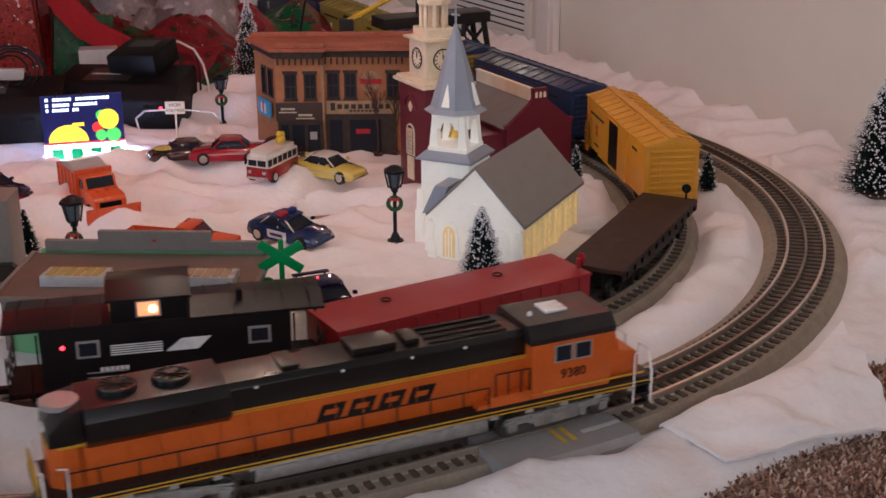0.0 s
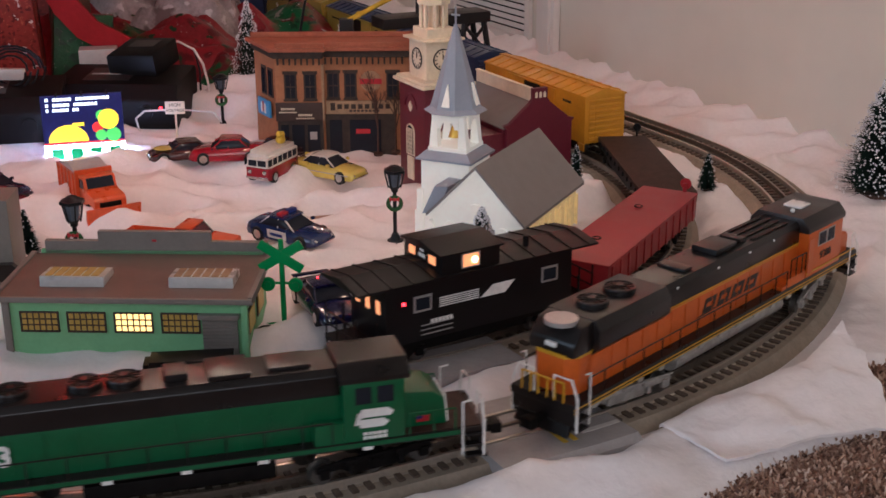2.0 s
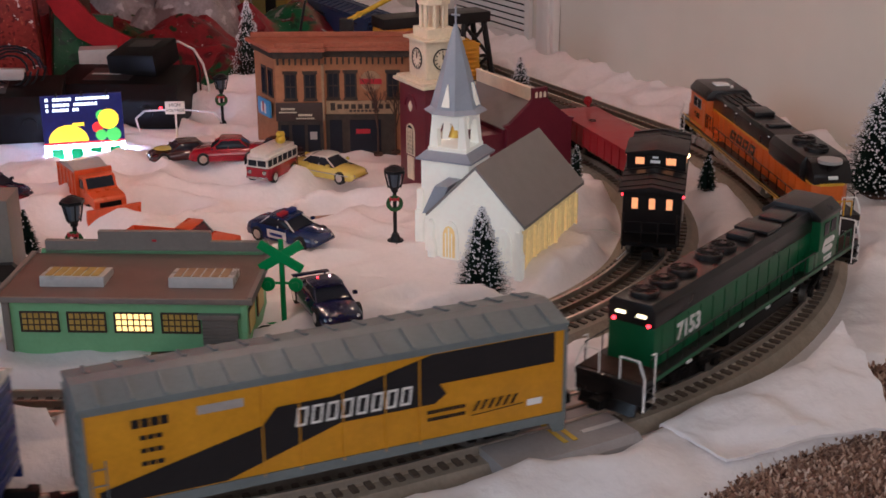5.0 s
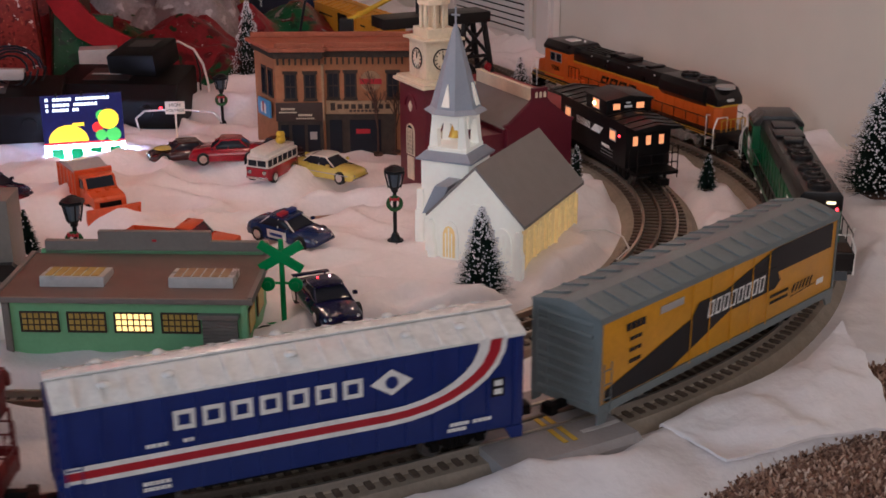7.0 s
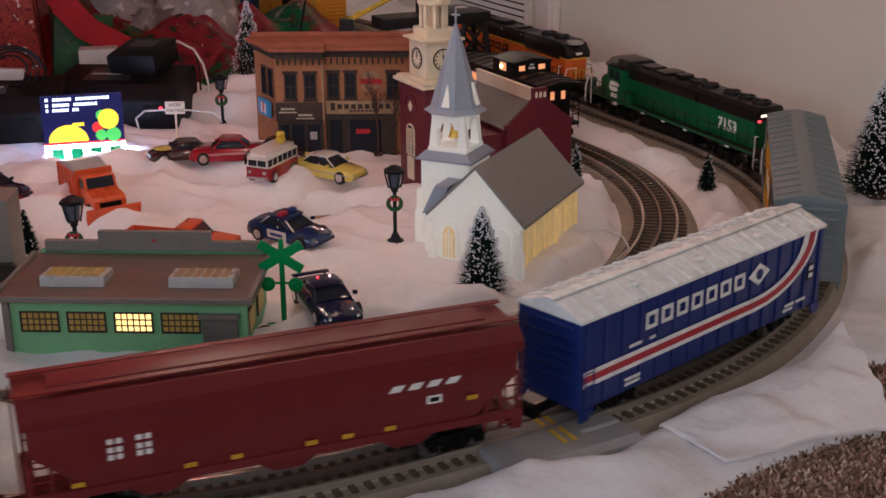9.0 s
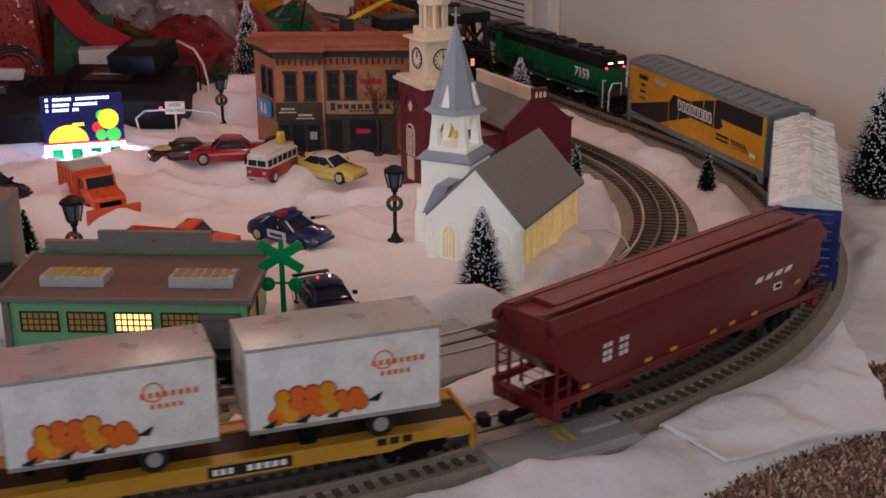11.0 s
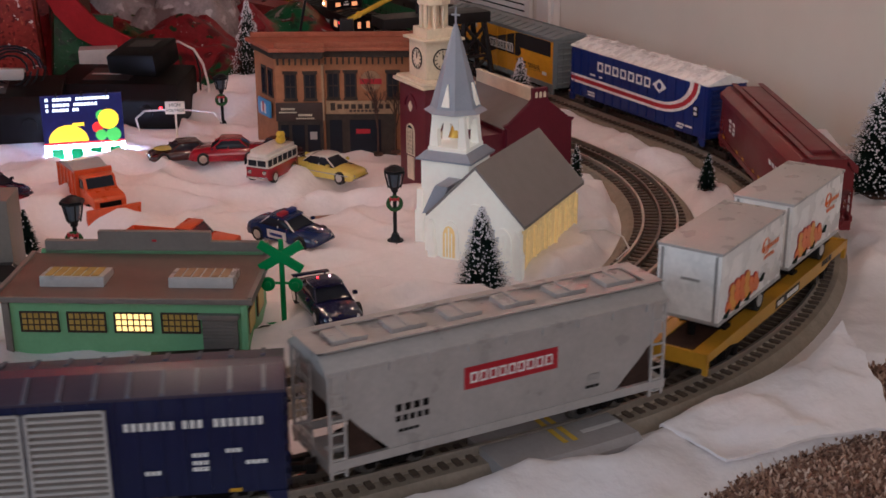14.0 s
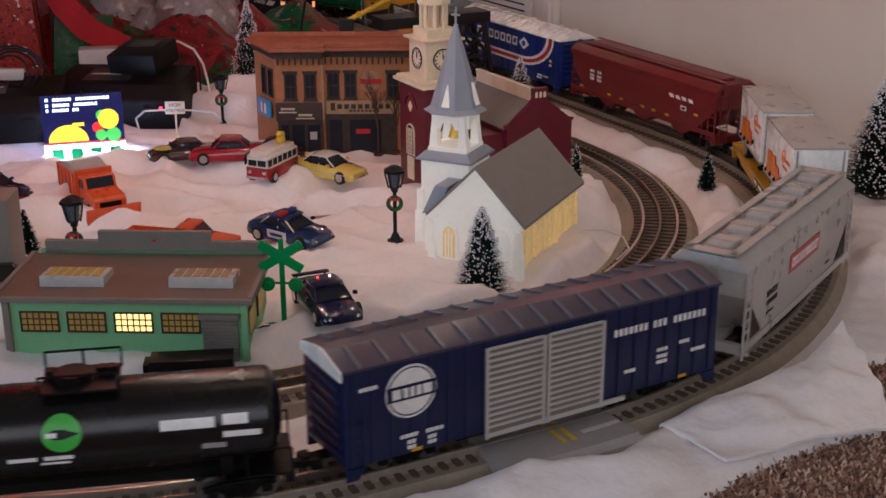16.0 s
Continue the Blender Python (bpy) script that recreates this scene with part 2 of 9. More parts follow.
def prism(bm, pts, a, b, axis="x", bev=0.0):
    """Extrude a polygon: pts are (y, z) for axis x, (x, z) for y, (x, y) for z; from a to b along the axis."""
    def put(p, w):
        return {"x": (w, p[0], p[1]), "y": (p[0], w, p[1]), "z": (p[0], p[1], w)}[axis]
    lo, hi = [bm.verts.new(put(p, a)) for p in pts], [bm.verts.new(put(p, b)) for p in pts]
    n = len(pts)
    fs = [bm.faces.new(lo[::-1]), bm.faces.new(hi)]
    fs += [bm.faces.new((lo[i], lo[(i + 1) % n], hi[(i + 1) % n], hi[i])) for i in range(n)]
    bmesh.ops.recalc_face_normals(bm, faces=fs)
    if bev:
        bmesh.ops.bevel(bm, geom=list({e for q in fs for e in q.edges}), offset=bev, segments=2, affect="EDGES", profile=0.6)
    return fs


def rod(bm, p, q, r, seg=8, r2=None):
    p, q = Vector(p), Vector(q)
    d = q - p
    m = Matrix.Translation((p + q) / 2) @ d.to_track_quat("Z", "Y").to_matrix().to_4x4()
    bmesh.ops.create_cone(bm, cap_ends=True, segments=seg, radius1=r, radius2=r if r2 is None else r2, depth=d.length, matrix=m)


def ball(bm, c, r, sz=1.0, u=12, v=8):
    bmesh.ops.create_uvsphere(bm, u_segments=u, v_segments=v, radius=r, matrix=Matrix.Translation(c) @ Matrix.Diagonal((1, 1, sz, 1)))


def wire(bm, pts, r, seg=6):
    for a, b in zip(pts, pts[1:]):
        rod(bm, a, b, r, seg)


def ring(bm, c, R, r, axis="y", n=20, k=8):
    vs = []
    for i in range(n):
        a = 2 * math.pi * i / n
        row = []
        for j in range(k):
            t = 2 * math.pi * j / k
            w = R + r * math.cos(t)
            p = (w * math.cos(a), r * math.sin(t), w * math.sin(a)) if axis == "y" else (w * math.cos(a), w * math.sin(a), r * math.sin(t))
            row.append(bm.verts.new(Vector(c) + Vector(p)))
        vs.append(row)
    for i in range(n):
        for j in range(k):
            bm.faces.new((vs[i][j], vs[i][(j + 1) % k], vs[(i + 1) % n][(j + 1) % k], vs[(i + 1) % n][j]))


def bm_of(*boxes, bev=0.0):
    bm = bmesh.new()
    for b in boxes:
        box(bm, *b, bev=bev)
    return bm


def mesh_of(name, bm, material, smooth=False):
    bmesh.ops.recalc_face_normals(bm, faces=bm.faces)
    me = bpy.data.meshes.new(name)
    bm.to_mesh(me)
    bm.free()
    me.materials.append(M[material] if isinstance(material, str) else material)
    if smooth:
        for p in me.polygons:
            p.use_smooth = True
        me.set_sharp_from_angle(angle=radians(35))
    return me


def part(name, bm, material, parent, label="", smooth=True):
    o = new(name, mesh_of(name, bm, material, smooth))
    o.parent = parent
    if label:
        o["label"] = label
    return o


def thing(name, label, category, m=None, group="", kind=""):
    o = new(name)
    o.empty_display_size = 0.01
    if m is not None:
        o.matrix_world = m
    return tagged(o, label, category, group, kind)


def solid(name, bm, material, label, category="", kind="", m=None, group="", smooth=True):
    o = new(name, mesh_of(name, bm, material, smooth))
    if m is not None:
        o.matrix_world = m
    return tagged(o, label, category, group, kind)


def text_mesh(s, size, material, extrude=0.0003, shear=0.0, bold=0.0):
    c = bpy.data.curves.new("lettering", "FONT")
    c.body, c.size, c.extrude, c.shear, c.align_x, c.align_y = s, size, extrude, shear, "CENTER", "CENTER"
    c.resolution_u, c.offset = 3, bold
    o = bpy.data.objects.new("lettering", c)
    scene.collection.objects.link(o)
    bpy.context.view_layer.update()
    me = bpy.data.meshes.new_from_object(o.evaluated_get(bpy.context.evaluated_depsgraph_get()))
    bpy.data.objects.remove(o)
    me.materials.clear()
    me.materials.append(M[material])
    return me


def lettering(name, s, size, material, parent, place, side, shear=0.0, bold=0.0):
    """Letters on a car's side: side -1 the right-hand side, +1 the left-hand side."""
    o = new(name, text_mesh(s, size, material, shear=shear, bold=bold))
    o.parent = parent
    o.matrix_basis = pose(*place, 90, 0, 0 if side < 0 else 180)
    return o


def word(parent, x, y, z, side, letters, h, pitch, material, fat=0.62, lean=0.0, rise=0.0):
    """A word as a row of plain letter-sized bars on a car's side at y."""
    bm = bmesh.new()
    t = 0.0004 * (1 if y > 0 else -1)
    for i in range(letters):
        a = x + (i - (letters - 1) / 2) * pitch * (1 if side < 0 else -1)
        w = pitch * fat / 2
        zz = z + rise * i
        if h >= 0.0074:
            st, up = w * 0.44, h / 2
            strokes = [(-w, -w + st, -up, up), (w - st, w, -up, up), (-w + st, w - st, -up, -up + st), (-w + st, w - st, up - st, up)]
            for u0, u1, v0, v1 in strokes:
                prism(bm, [(a + u + lean * v / up, zz + v) for u, v in ((u0, v0), (u1, v0), (u1, v1), (u0, v1))], y, y + t, "y")
            continue
        prism(bm, [(a - w - lean, zz - h / 2), (a + w - lean, zz - h / 2), (a + w + lean, zz + h / 2), (a - w + lean, zz + h / 2)], y, y + t, "y")
    return part("lettering_bar", bm, material, parent)


def pieces(name, bm, material, parent, places, smooth=True):
    """Alike pieces of one part, each an object of its own on one mesh."""
    me = mesh_of(name, bm, material, smooth)
    for p in places:
        o = new(name, me)
        o.parent = parent
        o.matrix_basis = p if isinstance(p, Matrix) else Matrix.Translation(p)


def panel(parent, name, pts, y, material, t=0.0004, label=""):
    """A flat painted or applied piece on a car's side; pts are (x, z)."""
    bm = bmesh.new()
    prism(bm, pts, y, y + (t if y > 0 else -t), "y")
    return part(name, bm, material, parent, label, smooth=False)


# ---- the room
def frame_box(bm, m, sx, sy, sz):
    v = [m @ Vector((x * sx, y * sy, z * sz)) for z in (0, 1) for x, y in ((-.5, -.5), (.5, -.5), (.5, .5), (-.5, .5))]
    vs = [bm.verts.new(p) for p in v]
    for q in ((3, 2, 1, 0), (4, 5, 6, 7), (0, 1, 5, 4), (1, 2, 6, 5), (2, 3, 7, 6), (3, 0, 4, 7)):
        bm.faces.new([vs[i] for i in q])


WALL_ANG = math.degrees(math.atan2(T1.y, T1.x))
ROOM = pose(*wall_at(0), 0, 0, 0, WALL_ANG)      # x along the long wall, y into the room, z up
FLOOR_Z = -0.022
CEIL_Z = 2.35
U0, U1, DEPTH = -3.2, 1.9, 4.2


def room():
    def wall(name, boxes, label, paint="wall_dimmed"):
        bm = bmesh.new()
        for b in boxes:
            box(bm, *b)
        return solid(name, bm, paint, label, "wall", "structure", ROOM, smooth=False)
    # daylight enters by a window opposite the long wall and one behind the camera
    wx0, wx1, wz0, wz1 = -1.7, 0.2, 0.5, 2.0
    wall("wall_east", [(U0, U1, -0.12, 0, FLOOR_Z, CEIL_Z)], "long beige painted wall lit by daylight", "wall")
    wall("wall_north", [(U1, U1 + 0.12, -0.12, DEPTH, FLOOR_Z, CEIL_Z)], "far beige painted wall of the room", "wall")
    wall("wall_west", [(U0, wx0, DEPTH, DEPTH + 0.12, FLOOR_Z, CEIL_Z), (wx1, U1, DEPTH, DEPTH + 0.12, FLOOR_Z, CEIL_Z),
                       (wx0, wx1, DEPTH, DEPTH + 0.12, FLOOR_Z, wz0), (wx0, wx1, DEPTH, DEPTH + 0.12, wz1, CEIL_Z)], "plain painted wall with a window, opposite the long wall")
    y0, y1 = 0.7, 3.2
    wall("wall_south", [(U0 - 0.12, U0, -0.12, y0, FLOOR_Z, CEIL_Z), (U0 - 0.12, U0, y1, DEPTH + 0.12, FLOOR_Z, CEIL_Z),
                        (U0 - 0.12, U0, y0, y1, FLOOR_Z, 0.45), (U0 - 0.12, U0, y0, y1, 2.05, CEIL_Z)], "plain painted wall with a wide window")
    bm = bm_of((U0 - 0.12, U1 + 0.12, -0.12, DEPTH + 0.12, CEIL_Z, CEIL_Z + 0.1))
    solid("ceiling", bm, "ceiling", "plain unseen ceiling, coloured dark to cut bounced light", "ceiling", "structure", ROOM, smooth=False)
    bm = bm_of((U0 - 0.12, U1 + 0.12, -0.12, DEPTH + 0.12, FLOOR_Z - 0.1, FLOOR_Z))
    solid("floor", bm, "carpet", "brown flecked carpeted floor", "floor", "structure", ROOM, smooth=False)
    area_lamp("window_light_west", ROOM @ pose((wx0 + wx1) / 2, DEPTH + 0.02, (wz0 + wz1) / 2, 90, 0, 0) @ pose(0, 0, 0, 180, 0, 0), wx1 - wx0, wz1 - wz0, WEST_POWER, (0.82, 0.93, 1.0))
    area_lamp("window_light_south", ROOM @ pose(U0 - 0.02, (y0 + y1) / 2, 1.25, 90, 0, -90), y1 - y0, 1.6, SOUTH_POWER, (1.0, 0.85, 0.73))
    # round ceiling fitting over the village, unseen, added with its lamp as warm fill
    bm = bmesh.new()
    rod(bm, (0, 0, -0.05), (0, 0, 0), 0.19, 32)
    f = solid("added_ceiling_fitting", bm, "white_paint", "round white ceiling fitting, unseen, added to hold a fill lamp", "lamp", m=pose(0.02, 1.15, CEIL_Z))
    area_lamp("ceiling_fill", pose(0.02, 1.15, CEIL_Z - 0.06), 0.34, 0.34, CEILING_FILL_POWER, (1.0, 0.63, 0.44))
    # white casing strip and the return-air grille on the long wall
    bm = bmesh.new()
    box(bm, 0.545, 0.60, 0.002, 0.016, FLOOR_Z, 2.1, bev=0.003)
    box(bm, 0.553, 0.592, 0.016, 0.022, FLOOR_Z, 2.1, bev=0.002)
    solid("trim", bm, "white_paint", "white painted vertical door casing on the wall", "trim", "structure", ROOM)
    g = thing("air_vent", "off-white louvred return-air grille set in the wall", "vent", ROOM @ pose(0.635, 0.002, 0.0))
    part("frame", bm_of((0, 0.30, 0, 0.008, 0.0, 0.016), (0, 0.30, 0, 0.008, 0.16, 0.176), (0, 0.016, 0, 0.008, 0.016, 0.16), (0.284, 0.30, 0, 0.008, 0.016, 0.16)), "white_paint", g)
    part("backing", bm_of((0.016, 0.284, 0, 0.0015, 0.016, 0.16)), "dark", g)
    for i in range(12):
        bm = bmesh.new()
        z = 0.021 + i * 0.0116
        prism(bm, [(0.002, z), (0.0075, z - 0.004), (0.0085, z - 0.003), (0.003, z + 0.0035)], 0.016, 0.284)
        part("slat", bm, "white_paint", g, smooth=False)


# ---- snow cover
def dist_loop(x, y, R):
    """Distance from the centre line of a loop, over its first corner and two straights."""
    p = Vector((x, y)) - C0
    n0 = Vector((math.cos(PHI), math.sin(PHI)))
    t0 = Vector((-n0.y, n0.x))
    if p.dot(t0) < 0 and p.dot(n0) > -0.2:
        if p.dot(t0) > -LEAD[R]:
            return p.dot(n0) - R
        v = p + t0 * LEAD[R]
        return (v.length if v.x > 0 else -v.y) - R
    if p.dot(N1) > 0 and p.dot(T1) > 0 or p.dot(T1) > 0:
        d = p.dot(N1) - R
        back = p.dot(T1) - SIDE_B
        if back > 0:
            q2 = p - T1 * SIDE_B
            return (q2.length if q2.dot(N1) > 0 else q2.dot(T1)) - R
        return d
    return p.length - R


EDGE = [(-3.0, 0.60), (-0.55, 0.60), (-0.2, 0.645), (0.0, 0.70), (0.10, 0.722), (0.150, 0.752), (0.205, 0.80), (0.25, 0.838), (0.315, 0.868), (0.334, 0.872), (0.342, 0.90), (0.342, 0.945),
        (0.338, 0.985), (0.362, 1.000), (0.43, 1.005), (0.85, 1.03), (1.4, 1.1)]


def edge_dist(x, y):
    """Signed distance to the cover's near edge: positive inside."""
    best, sign = 9.0, 1
    for (ax, ay), (bx, by) in zip(EDGE, EDGE[1:]):
        dx, dy = bx - ax, by - ay
        t = max(0.0, min(1.0, ((x - ax) * dx + (y - ay) * dy) / (dx * dx + dy * dy)))
        d = math.hypot(x - ax - t * dx, y - ay - t * dy)
        if d < best:
            best, sign = d, 1 if dx * (y - ay) - dy * (x - ax) > 0 else -1
    return best * sign


FLATS = [(-0.26, 1.04, 0.13), (0.03, 1.25, 0.12), (-0.13, 1.67, 0.12), (0.05, 1.52, 0.12)]


def smooth01(a, b, v):
    t = max(0.0, min(1.0, (v - a) / (b - a)))
    return t * t * (3 - 2 * t)


def snow_height(x, y):
    da, db = dist_loop(x, y, R_OUT), dist_loop(x, y, R_IN)
    near = min(abs(da), abs(db))
    wx = x + 0.02 * noise.noise((x * 9, y * 9, 7.7))
    n = 0.9 * noise.noise((wx * 6.5 + 3, y * 9.0, 0.3)) + 1.25 * (0.5 - 2 * abs(noise.noise((wx * 8 + y * 5, y * 12 - x * 5, 4.1)))) + 0.25 * noise.noise((x * 26, y * 30, 1.2))
    fine = noise.noise((x * 45, y * 45, 9.0)) * 0.0022 + noise.noise((x * 110, y * 110, 2.0)) * 0.0009
    amp = 0.0285
    for fx, fy, fr in FLATS:
        amp *= smooth01(fr * 0.55, fr * 1.5, math.hypot(x - fx, y - fy)) * 0.75 + 0.25
    h = 0.001 + amp * n + fine
    if y > 1.35 and db < -0.12:
        h -= 0.009 * smooth01(1.32, 1.55, y)
    k = smooth01(0.040, 0.062, near)
    if da > -0.1 and db > -0.02:
        h = -0.004 + fine * 1.5 + 0.3 * amp * n
    if da > 0.03:
        wd = 0.765 - (Vector((x, y)) - C0).dot(N1)
        h = -0.006 + 0.45 * amp * n + fine * 1.5
        h += 0.012 * smooth01(0.07, 0.0, wd)
    h += 0.034 * math.exp(-((x + 0.300) / 0.092) ** 4 - ((y - 1.865) / 0.06) ** 2)
    e = edge_dist(x, y)
    if da > 0.03:
        lo = smooth01(0.22, 0.04, e) * smooth01(0.6, 0.3, x - 0.1) * smooth01(0.13, 0.19, x)
        h = h * (1 - lo) + (-0.0155 + fine * 1.2 + 0.10 * amp * n) * lo
    h = -0.0165 * (1 - k) + h * k
    if e < 0.02:
        t = smooth01(-0.006, 0.012, e + noise.noise((x * 40, y * 40, 1)) * 0.003)
        h = -0.034 * (1 - t) + max(h, -0.0175) * t
    return h


def snow():
    x0, x1, y0, y1, st = -1.15, 0.80, 0.45, 3.0, 0.0065
    nx, ny = int((x1 - x0) / st), int((y1 - y0) / st)
    vs = [(x0 + i * st, y0 + j * st, snow_height(x0 + i * st, y0 + j * st)) for j in range(ny + 1) for i in range(nx + 1)]
    into_room = ROOM.inverted()
    inside = [(Vector((v[0], v[1])) - C0).dot(N1) < 0.768 and v[2] > -0.033 and (into_room @ Vector((v[0], v[1], 0))).x < U1 + 0.02 for v in vs]
    fs = []
    for j in range(ny):
        for i in range(nx):
            a = j * (nx + 1) + i
            q = (a, a + 1, a + nx + 2, a + nx + 1)
            if any(inside[k] for k in q):
                fs.append(q)
    # plain sheet under the rest of the loop, out of the village
    st2 = 0.05
    for i in range(72):
        for j in range(60):
            a, b = -2.6 + i * st2, 0.35 + j * st2
            q = [Vector((a + da, b + db)) for da, db in ((0, 0), (st2, 0), (st2, st2), (0, st2))]
            if all(x0 < p.x < x1 - 0.01 and y0 < p.y < y1 - 0.01 for p in q) or max(edge_dist(p.x, p.y) for p in q) < 0.02 or max((p - C0).dot(N1) for p in q) > 0.76 or min(dist_loop(p.x, p.y, R_OUT) for p in q) > 0.24 + 0.05 * noise.noise((a * 3, b * 3, 0.5)) or max((into_room @ Vector((p.x, p.y, 0))).x for p in q) > U1 or max((into_room @ Vector((p.x, p.y, 0))).y for p in q) > DEPTH - 0.5:
                continue
            k = len(vs)
            vs += [(p.x, p.y, -0.0178) for p in q]
            fs.append((k, k + 1, k + 2, k + 3))
    me = bpy.data.meshes.new("snow")
    me.from_pydata(vs, [], fs)
    me.materials.append(M["snow"])
    for p in me.polygons:
        p.use_smooth = True
    o = new("snow_blanket", me)
    tagged(o, "white cotton snow blanket rumpled over the layout", "snow", kind="structure")
    return o


def ground(x, y, r=0.02):
    return max(sum(snow_height(x + a, y + b) for a, b in ((0, 0), (r, 0), (-r, 0), (0, r), (0, -r))) / 5, -0.012)


def snow_flap():
    """A loose second layer of the cotton sheet folded over its near edge."""
    back = [(0.160, 0.866, -0.008), (0.205, 0.900, -0.002), (0.250, 0.928, 0.001), (0.290, 0.952, 0.004), (0.318, 0.985, 0.012), (0.336, 1.006, 0.020)]
    front = [(0.166, 0.861, -0.009), (0.205, 0.826, -0.010), (0.240, 0.834, -0.009), (0.275, 0.848, -0.009), (0.305, 0.863, -0.011), (0.345, 0.880, -0.014)]
    n, m = 40, 26
    bm = bmesh.new()
    rows = []
    for i in range(n + 1):
        u = i / n * (len(back) - 1)
        k = min(int(u), len(back) - 2)
        f = u - k
        a = Vector(back[k]).lerp(Vector(back[k + 1]), f)
        b = Vector(front[k]).lerp(Vector(front[k + 1]), f)
        row = []
        for j in range(m + 1):
            v = j / m
            p = a.lerp(b, v)
            wob = noise.noise((p.x * 22, p.y * 22, 3.0)) * 0.0075 + noise.noise((p.x * 60, p.y * 60, 5.0)) * 0.0030 + noise.noise((p.x * 150, p.y * 150, 5.0)) * 0.0010
            e = min(1.0, 6 * v, 6 * (1 - v))
            row.append(bm.verts.new((p.x + wob * 0.8, p.y + wob * (0.4 if e > 0.9 else 1.4), p.z + wob * e + 0.004 * math.sin(math.pi * v) * (0.4 + 0.6 * i / n) + 0.0015)))
        rows.append(row)
    for r0, r1 in zip(rows, rows[1:]):
        for j in range(m):
            bm.faces.new((r0[j], r0[j + 1], r1[j + 1], r1[j]))
    ex = bmesh.ops.extrude_face_region(bm, geom=list(bm.faces))
    for v in ex["geom"]:
        if isinstance(v, bmesh.types.BMVert):
            v.co.z -= 0.0022
    solid("snow_flap", bm, "snow", "folded over edge of the white cotton snow sheet", "snow", "structure")


def carpet_tufts():
    rng = random.Random(5)
    vs, fs = [], []
    for _ in range(30000):
        x, y = rng.uniform(0.08, 0.62), rng.uniform(0.66, 1.06)
        if edge_dist(x, y) > 0.012:
            continue
        a, l = rng.uniform(0, 6.283), rng.uniform(0.003, 0.0065)
        w, z = rng.uniform(0.0008, 0.0014), FLOOR_Z - 0.002
        dx, dy = math.cos(a), math.sin(a)
        top = (x + dx * l * 0.9, y + dy * l * 0.9, z + l * rng.uniform(0.7, 1.3))
        k = len(vs)
        vs += [(x - dy * w, y + dx * w, z), (x + dy * w, y - dx * w, z), (x + dx * w * 2, y + dy * w * 2, z),
               (top[0] - dy * w * .8, top[1] + dx * w * .8, top[2]), (top[0] + dy * w * .8, top[1] - dx * w * .8, top[2]), (top[0] + dx * w, top[1] + dy * w, top[2] - w)]
        fs += [(k, k + 1, k + 4, k + 3), (k + 1, k + 2, k + 5, k + 4), (k + 2, k, k + 3, k + 5), (k + 3, k + 4, k + 5)]
    me = bpy.data.meshes.new("carpet_pile")
    me.from_pydata(vs, [], fs)
    m = bpy.data.materials.new("carpet_tufts")
    m.use_nodes = True
    nt = m.node_tree
    g = nt.nodes.new("ShaderNodeNewGeometry")
    r = nt.nodes.new("ShaderNodeValToRGB")
    for k, (p, c) in enumerate(((0, (0.11, 0.055, 0.038)), (0.45, (0.33, 0.19, 0.13)), (0.8, (0.52, 0.34, 0.25)), (1, (0.68, 0.52, 0.41)))):
        e = r.color_ramp.elements[k] if k < 2 else r.color_ramp.elements.new(p)
        e.position, e.color = p, (*c, 1)
    nt.links.new(g.outputs["Random Per Island"], r.inputs[0])
    nt.links.new(r.outputs[0], nt.nodes["Principled BSDF"].inputs["Base Color"])
    nt.nodes["Principled BSDF"].inputs["Roughness"].default_value = 0.9
    me.materials.append(m)
    tagged(new("carpet_pile", me), "brown and beige twisted carpet pile", "carpet", kind="stuff")


# ---- track
def sweep(R, profile, s0, s1, step, closed=True):
    """A cross-section (offset to the outside, z) swept along a loop."""
    bm = bmesh.new()
    n = max(2, round((s1 - s0) / step))
    rows = []
    for i in range(n + 1):
        p, b = path(s0 + (s1 - s0) * i / n, R)
        rt = Vector((math.sin(b), -math.cos(b)))
        rows.append([bm.verts.new((p.x + rt.x * o, p.y + rt.y * o, z)) for o, z in profile])
    k = len(profile)
    for a, b in zip(rows, rows[1:]):
        for j in range(k if closed else k - 1):
            bm.faces.new((a[j], a[(j + 1) % k], b[(j + 1) % k], b[j]))
    if closed:
        bm.faces.new(rows[0][::-1])
        bm.faces.new(rows[-1])
    return bm


def track(R, label):
    t = thing("railway_track", label, "track", group="concentric toy tracks")
    s0, s1 = -1.0, PERIMETER[R] - 1.0
    part("roadbed", sweep(R, [(-0.045, -0.019), (-0.034, -0.0075), (0.034, -0.0075), (0.045, -0.019)], s0, s1, 0.02), "roadbed", t, "sloping grey plastic ballast bed")
    for o, m in ((-0.0183, "rail"), (0.0, "rail_dark"), (0.0183, "rail")):
        pr = [(o - 0.0022, -0.0076), (o - 0.0006, -0.0066), (o - 0.0006, -0.002), (o - 0.0014, -0.0014), (o - 0.0013, -0.0002), (o, 0.0),
              (o + 0.0013, -0.0002), (o + 0.0014, -0.0014), (o + 0.0006, -0.002), (o + 0.0006, -0.0066), (o + 0.0022, -0.0076)]
        part("rail", sweep(R, pr, s0, s1, 0.02), m, t)
    bm = bm_of((-0.0026, 0.0026, -0.0285, 0.0285, -0.0085, -0.0058), bev=0.0004)
    me = mesh_of("tie", bm, "tie")
    s, end = -0.62, R * math.pi / 2 + SIDE_B
    while s < end:
        p, b = path(s, R)
        o = new("tie", me)
        o.parent = t
        o.matrix_basis = pose(p.x, p.y, 0, 0, 0, math.degrees(b))
        s += 0.0113


